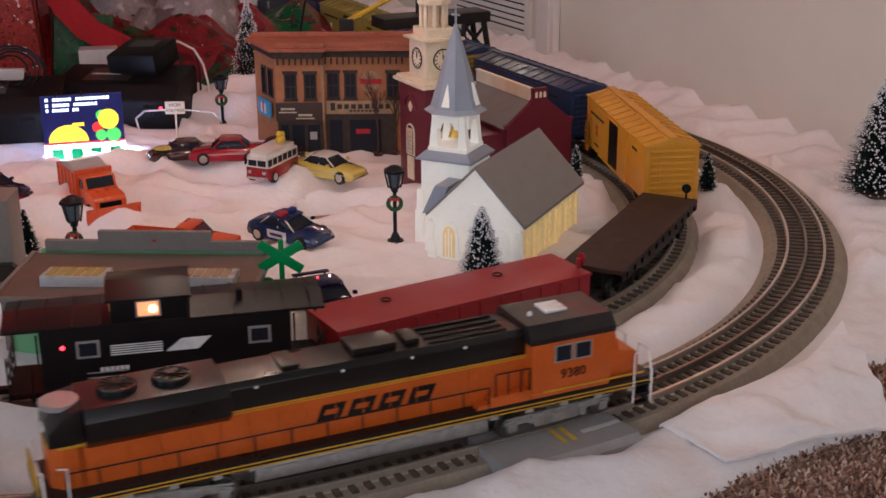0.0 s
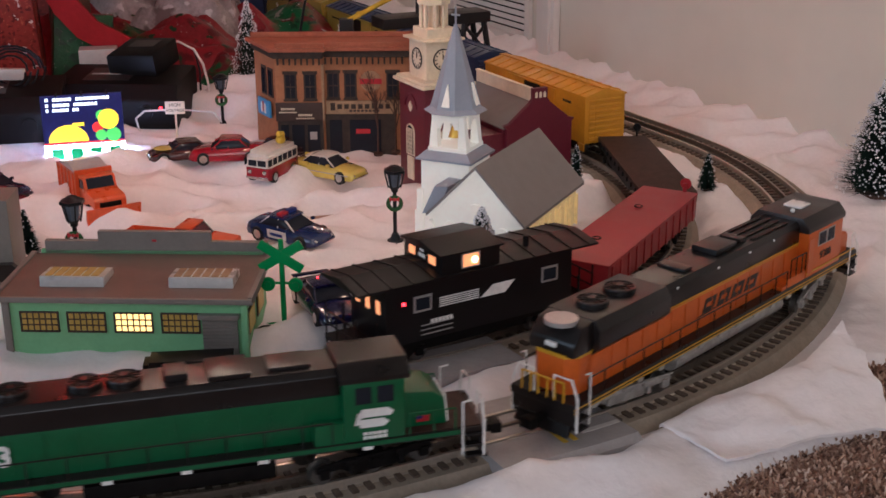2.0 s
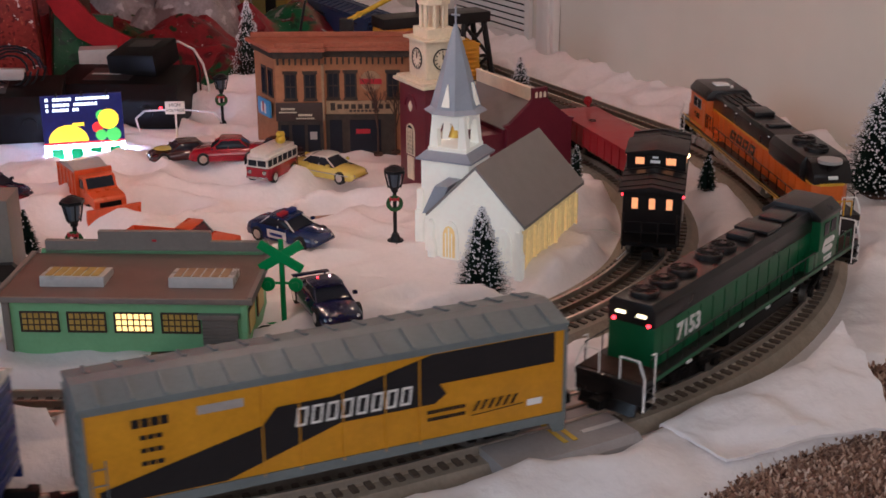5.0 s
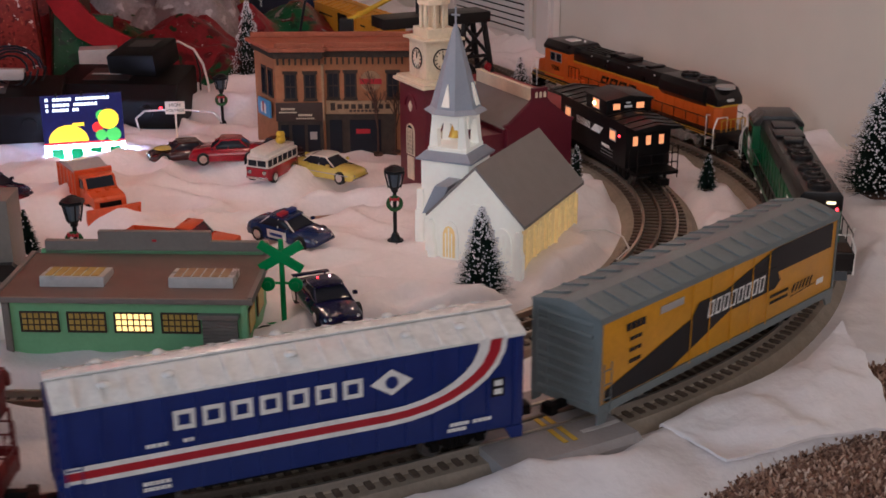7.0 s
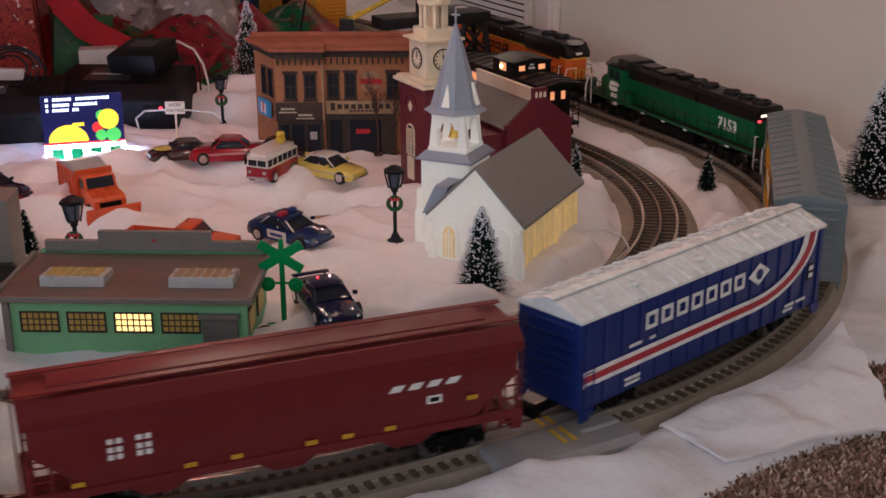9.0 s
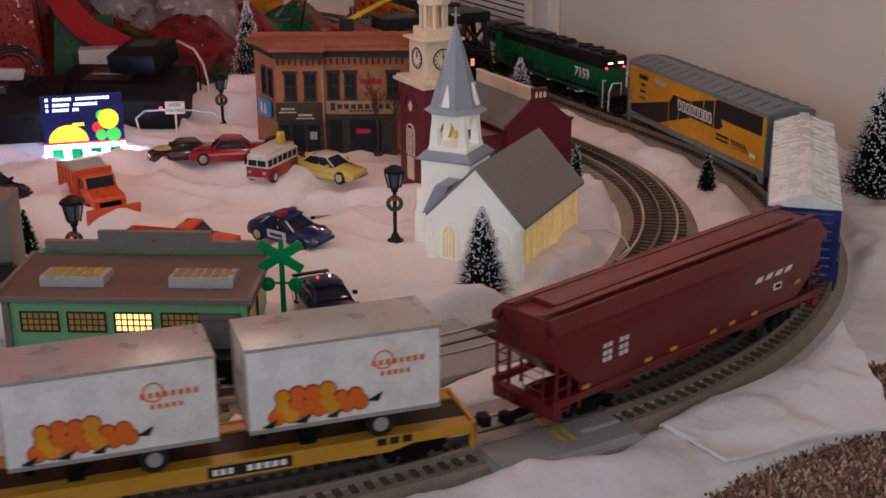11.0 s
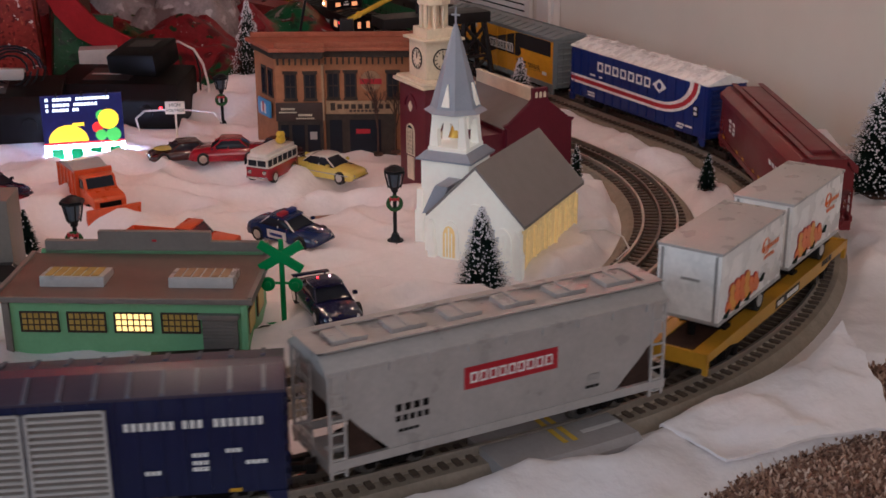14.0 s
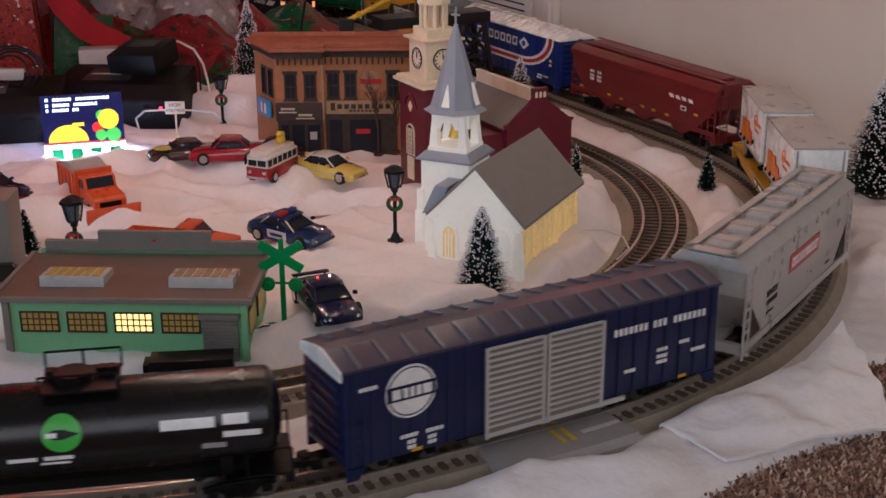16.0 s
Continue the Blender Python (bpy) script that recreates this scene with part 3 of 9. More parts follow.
def crossing():
    """Road crossing of grey plastic panels between and beside the rails."""
    t = thing("road_crossing", "grey plastic road crossing with yellow and white markings", "crossing")
    for R, spans in ((R_OUT, ((0.0205, 0.062), (0.003, 0.0155), (-0.0155, -0.003), (-0.050, -0.0205))), (R_IN, ((0.0205, 0.055), (0.003, 0.0155), (-0.0155, -0.003), (-0.098, -0.0205)))):
        sc = R / R_OUT if R < R_OUT else 1
        a, b = (-0.058, 0.052) if R == R_OUT else (-0.058, 0.045)
        for k, (u, v) in enumerate(spans):
            lo = -0.013 if abs(u) > 0.019 else -0.0072
            tip = v if u > 0 else u
            pr = [(u, lo), (u, -0.0012), (v, -0.0012), (v, lo)]
            if u == 0.0205:
                pr = [(u, lo), (u, -0.0012), (u + 0.036, -0.0016), (v, -0.006), (v, -0.0165)]
            if v == -0.0205:
                pr = [(u, -0.0165), (u, -0.011), (v - 0.02, -0.0012), (v, -0.0012), (v, lo)]
            part("panel", sweep(R, pr, a, b, 0.01), "road", t)
    for off in (-0.002, 0.006):
        part("yellow_line", sweep(R_OUT, [(0.022, -0.0010), (0.022, -0.0006), (0.0445, -0.0006), (0.0445, -0.0010)], off, off + 0.004, 0.002), "yellow_line", t)
        part("yellow_line", sweep(R_OUT, [(0.003, -0.0010), (0.003, -0.0006), (0.0155, -0.0006), (0.0155, -0.0010)], off, off + 0.004, 0.002), "yellow_line", t)
        part("yellow_line", sweep(R_IN, [(-0.040, -0.0010), (-0.040, -0.0006), (-0.022, -0.0006), (-0.022, -0.0010)], off, off + 0.004, 0.002), "yellow_line", t)
    part("white_line", sweep(R_OUT, [(0.034, -0.0010), (0.034, -0.0006), (0.0385, -0.0006), (0.0385, -0.0010)], 0.018, 0.050, 0.008), "white_line", t)


# ---- rolling stock: x the way of travel, z up from the rail tops
TRAINS = []


def trucks(car, p, axles=2, material="dark", base=0.036, detail=False):
    """Two swivelling trucks at +p and -p."""
    out = []
    for sgn in (1, -1):
        bm = bmesh.new()
        half = base / 2 + 0.006
        for y in (-1, 1):
            prism(bm, [(-half, 0.011), (-half, 0.0145), (-half * 0.55, 0.0165), (half * 0.55, 0.0165), (half, 0.0145), (half, 0.011), (half * 0.6, 0.011), (half * 0.35, 0.0055), (-half * 0.35, 0.0055), (-half * 0.6, 0.011)],
                  y * 0.0205, y * 0.0240, "y", bev=0.0004)
            for i in range(axles):
                x = -base / 2 + base * i / (axles - 1)
                box(bm, x - 0.0035, x + 0.0035, y * 0.0232 - 0.0022, y * 0.0232 + 0.0022, 0.0065, 0.0135, bev=0.0006)
            for x in (-0.004, 0.0, 0.004):
                rod(bm, (x, y * 0.0235, 0.007), (x, y * 0.0235, 0.0145), 0.0018, 6)
            if detail:
                for x in (-base * 0.25, base * 0.25):
                    rod(bm, (x, y * 0.026, 0.008), (x, y * 0.026, 0.015), 0.0025, 8)
                    box(bm, x - 0.005, x + 0.005, y * 0.0255 - 0.002, y * 0.0255 + 0.002, 0.014, 0.018, bev=0.0005)
                rod(bm, (-half, y * 0.0255, 0.0175), (half, y * 0.0255, 0.0175), 0.0009, 6)
        box(bm, -0.008, 0.008, -0.021, 0.021, 0.0125, 0.0175)
        tr = part("truck", bm, material, car)
        tr.location = (sgn * p, 0, 0)
        for i in range(axles):
            x = -base / 2 + base * i / (axles - 1)
            w = bmesh.new()
            for y in (-1, 1):
                rod(w, (x, y * 0.0150, 0.0085), (x, y * 0.0195, 0.0085), 0.0083, 16)
                rod(w, (x, y * 0.0140, 0.0085), (x, y * 0.0152, 0.0085), 0.0098, 16)
            rod(w, (x, -0.015, 0.0085), (x, 0.015, 0.0085), 0.0018, 6)
            part("wheel_set", w, "wheel", tr)
        out.append((tr, sgn * p))
    return out


def coupler(car, x, z=0.0135):
    s = 1 if x > 0 else -1
    bm = bmesh.new()
    box(bm, *sorted((x - s * 0.012, x + s * 0.016)), -0.003, 0.003, z - 0.0025, z + 0.0025, bev=0.0006)
    box(bm, *sorted((x + s * 0.012, x + s * 0.020)), -0.005, 0.006, z - 0.004, z + 0.004, bev=0.001)
    part("coupler", bm, "dark", car)


def ladder(car, x, y, z0, z1, material, w=0.010, n=5):
    bm = bmesh.new()
    t = 0.0022 * (1 if y > 0 else -1)
    for dx in (-w / 2, w / 2):
        rod(bm, (x + dx, y + t, z0), (x + dx, y + t, z1), 0.0005, 6)
    for i in range(n):
        z = z0 + (z1 - z0) * (i + 0.5) / n
        rod(bm, (x - w / 2, y + t, z), (x + w / 2, y + t, z), 0.0005, 6)
    part("ladder", bm, material, car)


def end_ladder(car, x, y, z0, z1, material, w=0.010, n=6):
    bm = bmesh.new()
    t = 0.002 * (1 if x > 0 else -1)
    for dy in (-w / 2, w / 2):
        rod(bm, (x + t, y + dy, z0), (x + t, y + dy, z1), 0.0005, 6)
    for i in range(n):
        z = z0 + (z1 - z0) * (i + 0.5) / n
        rod(bm, (x + t, y - w / 2, z), (x + t, y + w / 2, z), 0.0005, 6)
    part("ladder", bm, material, car)


def boxcar_body(car, L, W, z0, ze, zr, body, roof, ribs=0, roof_ribs=14, walk=True, skirt=True, end_mat=None, rib_mat=None):
    h = L / 2
    part("body", bm_of((-h, h, -W / 2, W / 2, z0, ze), bev=0.0008), body, car)
    part("underframe", bm_of((-h + 0.01, h - 0.01, -0.012, 0.012, z0 - 0.006, z0), (-h * 0.45, h * 0.45, -W / 2 + 0.004, W / 2 - 0.004, z0 - 0.0035, z0)), "dark", car)
    bm = bmesh.new()
    o = W / 2 + 0.0012
    prism(bm, [(-o, ze - 0.0012), (-o, ze + 0.0010), (-0.006, zr), (0.006, zr), (o, ze + 0.0010), (o, ze - 0.0012)], -h - 0.0015, h + 0.0015, "x", bev=0.0004)
    part("roof", bm, roof, car)
    for k in (-1, 1):
        bm = bmesh.new()
        prism(bm, [(k * o, ze + 0.001), (k * 0.008, zr), (k * 0.008, zr + 0.0014), (k * o - k * 0.001, ze + 0.0026)], -0.0013, 0.0013, "x")
        pieces("roof_rib", bm, rib_mat or roof, car, [(-h + 0.012 + (L - 0.024) * i / (roof_ribs - 1), 0, 0) for i in range(roof_ribs)])
    if walk:
        part("roof_walk", bm_of((-h - 0.003, h + 0.003, -0.005, 0.005, zr + 0.0008, zr + 0.0022), bev=0.0003), roof, car)
    if ribs:
        bm = bm_of((-0.0016, 0.0016, -0.0002, 0.0011, z0 + 0.001, ze - 0.001))
        pieces("side_rib", bm, body, car, [Matrix.Translation((-h + 0.006 + (L - 0.012) * i / (ribs - 1), y * W / 2, 0)) @ pose(0, 0, 0, 0, 0, 0 if y > 0 else 180) for i in range(ribs) for y in (-1, 1)])
    bm = bmesh.new()
    rod(bm, (0, -W / 2 + 0.006, 0), (0, W / 2 - 0.006, 0), 0.0021, 8)
    pieces("end_corrugation", bm, end_mat or body, car, [(x * (h + 0.0002), 0, z0 + 0.006 + (ze - z0 - 0.012) * i / 7) for x in (-1, 1) for i in range(8)])
    if end_mat:
        for x in (-1, 1):
            part("end_plate", bm_of((*sorted((x * (h + 0.0004), x * (h - 0.002))), -W / 2 - 0.0012, W / 2 + 0.0012, z0 - 0.0005, ze)), end_mat, car, smooth=False)
    for x in (-1, 1):
        end_ladder(car, x * h, x * -(W / 2 - 0.010), z0, ze - 0.004, end_mat or body)
        ladder(car, x * (h - 0.008), x * W / 2, z0 - 0.006, ze * 0.6, end_mat or body, 0.009, 4)
        coupler(car, x * h)
        if skirt:
            for y in (-1, 1):
                bm = bmesh.new()
                prism(bm, [(x * h, z0), (x * (h - 0.014), z0), (x * (h - 0.009), z0 - 0.009), (x * h, z0 - 0.009)], y * W / 2 - 0.001, y * W / 2 + 0.001, "y")
                part("side_sill", bm, end_mat or body, car)


def arrow_boxcar(label, s):
    car = thing("boxcar", label, "boxcar", group="freight train")
    L, W, z0, ze, zr = 0.336, 0.062, 0.0135, 0.0875, 0.0945
    boxcar_body(car, L, W, z0, ze, zr, "sar_yellow", "sar_grey", ribs=0, roof_ribs=16, walk=False, end_mat="sar_grey")
    h = L / 2
    for y in (-1, 1):
        Y = y * (W / 2 + 0.0002)
        f = 1.07 if y < 0 else -1.07
        panel(car, "side_sill", [(-h, z0 - 0.001), (h, z0 - 0.001), (h, z0 + 0.006), (-h, z0 + 0.006)], Y, "sar_grey", 0.0012)
        panel(car, "top_rail", [(-h, ze - 0.004), (h, ze - 0.004), (h, ze), (-h, ze)], Y, "sar_grey", 0.0012)
        # black diagonal band, rising in the way one reads
        band = [(-0.150, 0.0205), (-0.075, 0.0205), (0.040, 0.060), (0.148, 0.060), (0.148, 0.0825), (0.060, 0.0825), (-0.150, 0.030)]
        panel(car, "painted_band", [(f * a, b) for a, b in band], Y + y * 0.0003, "sar_black")
        word(car, f * 0.008, Y + y * 0.0009, 0.056, -1 if y < 0 else 1, 8, 0.0135, 0.0105, "white", 0.72, 0.001)
        panel(car, "logo_tile", [(f * -0.055, 0.050), (f * -0.042, 0.046), (f * 0.062, 0.046), (f * 0.07, 0.052), (f * 0.062, 0.066), (f * -0.042, 0.066)], Y + y * 0.0006, "sar_black")
        word(car, f * -0.118, Y + y * 0.0004, 0.0725, -1, 4, 0.006, 0.006, "sar_black", 0.8)
        for k in range(3):
            word(car, f * -0.118, Y + y * 0.0007, 0.0625 - k * 0.009, -1, 3, 0.003, 0.005, "sar_black", 0.8)
        panel(car, "label_patch", [(f * -0.090, 0.071), (f * -0.062, 0.071), (f * -0.062, 0.077), (f * -0.090, 0.077)], Y + y * 0.0004, "hop_grey")
        word(car, f * 0.105, Y + y * 0.0007, 0.038, -1, 6, 0.007, 0.0058, "sar_black", 0.35, 0.002)
        panel(car, "underline", [(f * 0.088, 0.031), (f * 0.125, 0.033), (f * 0.125, 0.0335), (f * 0.088, 0.0315)], Y + y * 0.0007, "sar_black")
        word(car, f * 0.070, Y + y * 0.0007, 0.040, -1, 9, 0.0025, 0.0032, "sar_black", 0.8)
        word(car, f * 0.070, Y + y * 0.0007, 0.0345, -1, 9, 0.0025, 0.0032, "sar_black", 0.8)
        panel(car, "label_patch", [(f * 0.128, 0.030), (f * 0.139, 0.030), (f * 0.139, 0.035), (f * 0.128, 0.035)], Y + y * 0.0007, "white")
        bm = bmesh.new()
        for x in (-0.055, -0.03, 0.0, 0.03, 0.055):
            rod(bm, (x, Y + y * 0.0012, z0 + 0.004), (x, Y + y * 0.0012, ze - 0.004), 0.0005, 6)
        part("door_rod", bm, "sar_yellow", car)
    TRAINS.append((car, R_OUT, s, 0.1735, trucks(car, 0.114)))


def arc_boxcar(label, s):
    car = thing("boxcar", label, "boxcar", group="freight train")
    L, W, z0, ze, zr = 0.314, 0.062, 0.0180, 0.0875, 0.0970
    boxcar_body(car, L, W, z0, ze, zr, "deg_blue", "white", ribs=16, roof_ribs=19)
    bm = bmesh.new()
    ball(bm, (0, 0, 0), 0.0042, 0.5)
    pieces("roof_hatch", bm, "white", car, [(x, y * 0.018, 0.0950) for x in (-0.125, -0.085, -0.005, 0.075, 0.115) for y in (-1, 1)])
    for y in (-1, 1):
        Y = y * (W / 2 + 0.0013)
        f = 1 if y < 0 else -1
        h = L / 2
        # three-coloured stripe that sweeps up to the eave
        def band(lo, hi, m, t):
            low = [(-h + 0.002, lo), (0.055, lo)]
            upp = [(-h + 0.002, hi), (0.055, hi)]
            for k in range(1, 9):
                a = k / 8 * math.pi / 2
                low.append((0.055 + 0.085 * math.sin(a) * (1.05 if lo < 0.04 else 1), lo + (ze - lo) * (1 - math.cos(a)) ** 1.0))
                upp.append((0.055 + (0.085 - (hi - lo) * 1.6) * math.sin(a) * (1.05 if lo < 0.04 else 1), hi + (ze - hi) * (1 - math.cos(a)) ** 1.0))
            bm = bmesh.new()
            for (a, b), (c, d), (e, g), (i, j) in zip(low, low[1:], upp[1:], upp):
                prism(bm, [(f * a, b), (f * c, d), (f * e, g), (f * i, j)], Y, Y + y * t, "y")
            part("painted_stripe", bm, m, car, smooth=False)
        band(0.0365, 0.0490, "white", 0.0003)
        band(0.0402, 0.0455, "red", 0.0006)
        word(car, f * -0.024, Y + y * 0.0002, 0.0690, -1 if y < 0 else 1, 7, 0.0135, 0.0186, "white", 0.74)
        panel(car, "badge", [(f * 0.044, 0.0690), (f * 0.059, 0.0595), (f * 0.074, 0.0690), (f * 0.059, 0.0785)], Y + y * 0.0002, "white")
        bm = bmesh.new()
        rod(bm, (f * 0.059, Y, 0.0690), (f * 0.059, Y + y * 0.0012, 0.0690), 0.0045, 14)
        part("badge_disc", bm, "deg_blue", car)
        panel(car, "label_patch", [(f * 0.132, 0.044), (f * 0.142, 0.044), (f * 0.142, 0.058), (f * 0.132, 0.058)], Y + y * 0.0002, "sar_black")
        for zz in (0.046, 0.0525):
            panel(car, "label_patch", [(f * 0.134, zz), (f * 0.140, zz), (f * 0.140, zz + 0.004), (f * 0.134, zz + 0.004)], Y + y * 0.0008, "white")
        for zz, xx, n in ((0.0545, -0.098, 4), (0.0545, -0.078, 2), (0.0285, -0.10, 5), (0.0245, -0.10, 5), (0.0285, 0.108, 4), (0.0285, 0.125, 4), (0.0245, 0.106, 4)):
            word(car, f * xx, Y + y * 0.0004, zz, -1, n, 0.0026, 0.0036, "white", 0.8)
    TRAINS.append((car, R_OUT, s, 0.1735, trucks(car, 0.108)))


def red_hopper(label, s):
    car = thing("covered_hopper", label, "hopper car", group="freight train")
    L, W, z0, ze = 0.335, 0.062, 0.028, 0.0825
    h = L / 2
    bm = bmesh.new()
    prism(bm, [(-h + 0.004, ze), (-h + 0.004, z0 + 0.030), (-h + 0.040, z0), (h - 0.040, z0), (h - 0.004, z0 + 0.030), (h - 0.004, ze)], -W / 2, W / 2, "y", bev=0.0006)
    part("body", bm, "hop_red", car)
    bm = bmesh.new()
    for y in (-1, 1):
        prism(bm, [(y * (W / 2 + 0.0022), ze - 0.006), (y * (W / 2 + 0.0022), ze + 0.001), (y * 0.024, ze + 0.009), (y * 0.020, ze + 0.009), (y * W / 2 - y * 0.002, ze - 0.006)], -h, h, "x", bev=0.0005)
    box(bm, -h, h, -0.0215, 0.0215, ze - 0.004, ze + 0.0085)
    part("roof", bm, "hop_red", car)
    part("roof_hatch", bm_of((-h + 0.02, h - 0.02, -0.0115, 0.0115, ze + 0.0085, ze + 0.0125), bev=0.0008), "hop_red", car)
    part("roof_walk", bm_of((-h - 0.002, h + 0.002, -0.0195, -0.0135, ze + 0.011, ze + 0.012), (-h - 0.002, h + 0.002, 0.0135, 0.0195, ze + 0.011, ze + 0.012)), "hop_red", car)
    part("frame", bm_of((-h, h, -0.010, 0.010, 0.016, 0.023), (-h, -h + 0.008, -W / 2, W / 2, 0.016, 0.026), (h - 0.008, h, -W / 2, W / 2, 0.016, 0.026),
                       (-h, h, -W / 2 - 0.001, -W / 2 + 0.002, z0 - 0.003, z0 + 0.003), (-h, h, W / 2 - 0.002, W / 2 + 0.001, z0 - 0.003, z0 + 0.003)), "hop_red", car)
    for x in (-0.085, 0.0, 0.085):
        bm = bmesh.new()
        prism(bm, [(x - 0.032, z0), (x + 0.032, z0), (x + 0.010, 0.013), (x - 0.010, 0.013)], -0.022, 0.022, "y")
        part("hopper_chute", bm, "hop_red", car)
    for x in (-1, 1):
        for y in (-1, 1):
            bm = bmesh.new()
            for xx in (0.003, 0.016, 0.028):
                rod(bm, (x * (h - xx), y * (W / 2 - 0.001), 0.018), (x * (h - xx), y * (W / 2 - 0.001), z0 + (0.032 if xx < 0.02 else 0.012)), 0.0012, 6)
            for z in (0.022, 0.031, 0.040, 0.05):
                rod(bm, (x * (h - 0.003), y * (W / 2), z), (x * (h - 0.018), y * (W / 2), z), 0.0008, 6)
            part("end_post", bm, "hop_red", car)
        end_ladder(car, x * h, x * -0.02, 0.018, ze, "hop_red", 0.012, 8)
        end_ladder(car, x * h, x * 0.012, 0.018, 0.055, "hop_red", 0.02, 5)
        coupler(car, x * h)
    for y in (-1, 1):
        Y = y * (W / 2 + 0.0002)
        f = 1 if y < 0 else -1
        word(car, f * 0.095, Y, 0.062, -1, 4, 0.0045, 0.0135, "white", 0.62, 0.0018)
        for k, xx in enumerate((-0.112, -0.094)):
            for zz in (0.060, 0.054, 0.049):
                word(car, f * xx, Y, zz, -1, 2, 0.0036, 0.0055, "white", 0.7)
        panel(car, "label_patch", [(f * 0.096, 0.047), (f * 0.107, 0.047), (f * 0.107, 0.053), (f * 0.096, 0.053)], Y, "white")
        panel(car, "label_patch", [(f * 0.098, 0.0485), (f * 0.105, 0.0485), (f * 0.105, 0.0515), (f * 0.098, 0.0515)], Y + y * 0.0004, "dark")
        for xx in (-0.14, -0.07, -0.04, 0.01, 0.035, 0.065, 0.125):
            zz = 0.0455 if xx > 0.1 else 0.033
            panel(car, "reflector", [(f * xx, zz), (f * (xx + 0.008), zz), (f * (xx + 0.008), zz + 0.0032), (f * xx, zz + 0.0032)], y * (W / 2 + 0.0014), "yellow")
    TRAINS.append((car, R_OUT, s, 0.1735, trucks(car, 0.118)))


def trailer(parent, x0):
    """Box trailer carried on the flat car."""
    L, W, z0, z1 = 0.131, 0.054, 0.046, 0.1035
    tr = new("trailer")
    tr.empty_display_size = 0.01
    tr.parent = parent
    tr.location = (x0, 0, 0)
    h = L / 2
    part("box", bm_of((-h, h, -W / 2, W / 2, z0, z1), bev=0.001), "white", tr, "white trailer box")
    part("roof", bm_of((-h - 0.0008, h + 0.0008, -W / 2 - 0.0008, W / 2 + 0.0008, z1 - 0.001, z1 + 0.0015), bev=0.0005), "hop_grey", tr)
    part("frame", bm_of((-h, h, -W / 2 - 0.0006, W / 2 + 0.0006, z0 - 0.0018, z0 + 0.001), (-h + 0.01, h - 0.005, -0.012, 0.012, z0 - 0.006, z0)), "silver", tr)
    bm = bmesh.new()
    for x, y in itertools.product((h - 0.042,), (-1, 1)):
        rod(bm, (x, y * 0.010, z0 - 0.0088), (x, y * 0.026, z0 - 0.0088), 0.0095, 20)
    rod(bm, (h - 0.042, -0.02, z0 - 0.0075), (h - 0.042, 0.02, z0 - 0.0075), 0.002, 8)
    part("tyre", bm, "tyre", tr)
    for y in (-1, 1):
        bm = bmesh.new()
        rod(bm, (h - 0.042, y * 0.0255, z0 - 0.0088), (h - 0.042, y * 0.0268, z0 - 0.0088), 0.0052, 14)
        part("rim", bm, "silver", tr)
    bm = bmesh.new()
    box(bm, h - 0.060, h - 0.024, -0.020, 0.020, z0 - 0.007, z0 - 0.001)
    for y in (-1, 1):
        box(bm, -0.028, -0.023, y * 0.016 - 0.002, y * 0.016 + 0.002, 0.029, z0)
        rod(bm, (-0.025, y * 0.016, 0.030), (0.002, y * 0.010, z0 - 0.002), 0.0011, 6)
    box(bm, -0.031, -0.020, -0.020, 0.020, 0.0275, 0.030)
    rod(bm, (-h + 0.012, 0, 0.028), (-h + 0.012, 0, z0), 0.0035, 8)
    part("landing_gear", bm, "black", tr)
    rng = random.Random(2)
    for y in (-1, 1):
        Y = y * (W / 2 + 0.0002)
        f = 1 if y < 0 else -1
        rows = [(-0.047 + 0.0094 * k, 0.0545 + 0.0004 * k) for k in range(7)] + [(-0.043 + 0.0098 * k, 0.0615 + 0.0003 * k) for k in range(6)] + [(-0.043 + 0.0100 * k, 0.0685 + (0.001 if k % 2 else 0)) for k in range(4)]
        for i, (x, z) in enumerate(rows):
            r = rng.uniform(0.0046, 0.0058)
            for m, q, e in (("red", r + 0.0006, 0.0003), ("fruit2" if i % 3 == 1 else "fruit", r - 0.0003, 0.0006)):
                bm = bmesh.new()
                rod(bm, (f * x, Y, z), (f * x, Y + y * (e + 0.00004 * i), z), q, 14)
                part("fruit_print", bm, m, tr, smooth=False)
        bm = bmesh.new()
        for x, z in ((-0.053, 0.0505), (-0.031, 0.0510), (-0.010, 0.0515), (0.0185, 0.0590)):
            prism(bm, [(f * (x - 0.004), z - 0.002), (f * (x + 0.003), z - 0.003), (f * (x + 0.006), z + 0.003)], Y, Y + y * 0.0016, "y")
        part("leaf_print", bm, "needle", tr, smooth=False)
        bm = bmesh.new()
        ring(bm, (f * 0.026, Y + y * 0.0002, 0.085), 0.0065, 0.0006, "y", 16, 4)
        part("logo_ring", bm, "fruit", tr)
        word(tr, f * 0.036, Y, 0.083, -1, 8, 0.0038, 0.0048, "fruit", 0.55)
        word(tr, f * 0.034, Y, 0.075, -1, 5, 0.0032, 0.0045, "fruit", 0.55)
    for x in (-1, 1):
        for y in (-1, 1):
            part("door_post", bm_of((*sorted((x * h, x * (h + 0.0008))), y * (W / 2 - 0.004) - 0.001, y * (W / 2 - 0.004) + 0.001, z0, z1 - 0.002)), "silver", tr)
    part("door_bar", bm_of((-h - 0.0006, -h, -0.010, 0.006, z0 + 0.032, z0 + 0.034)), "silver", tr)


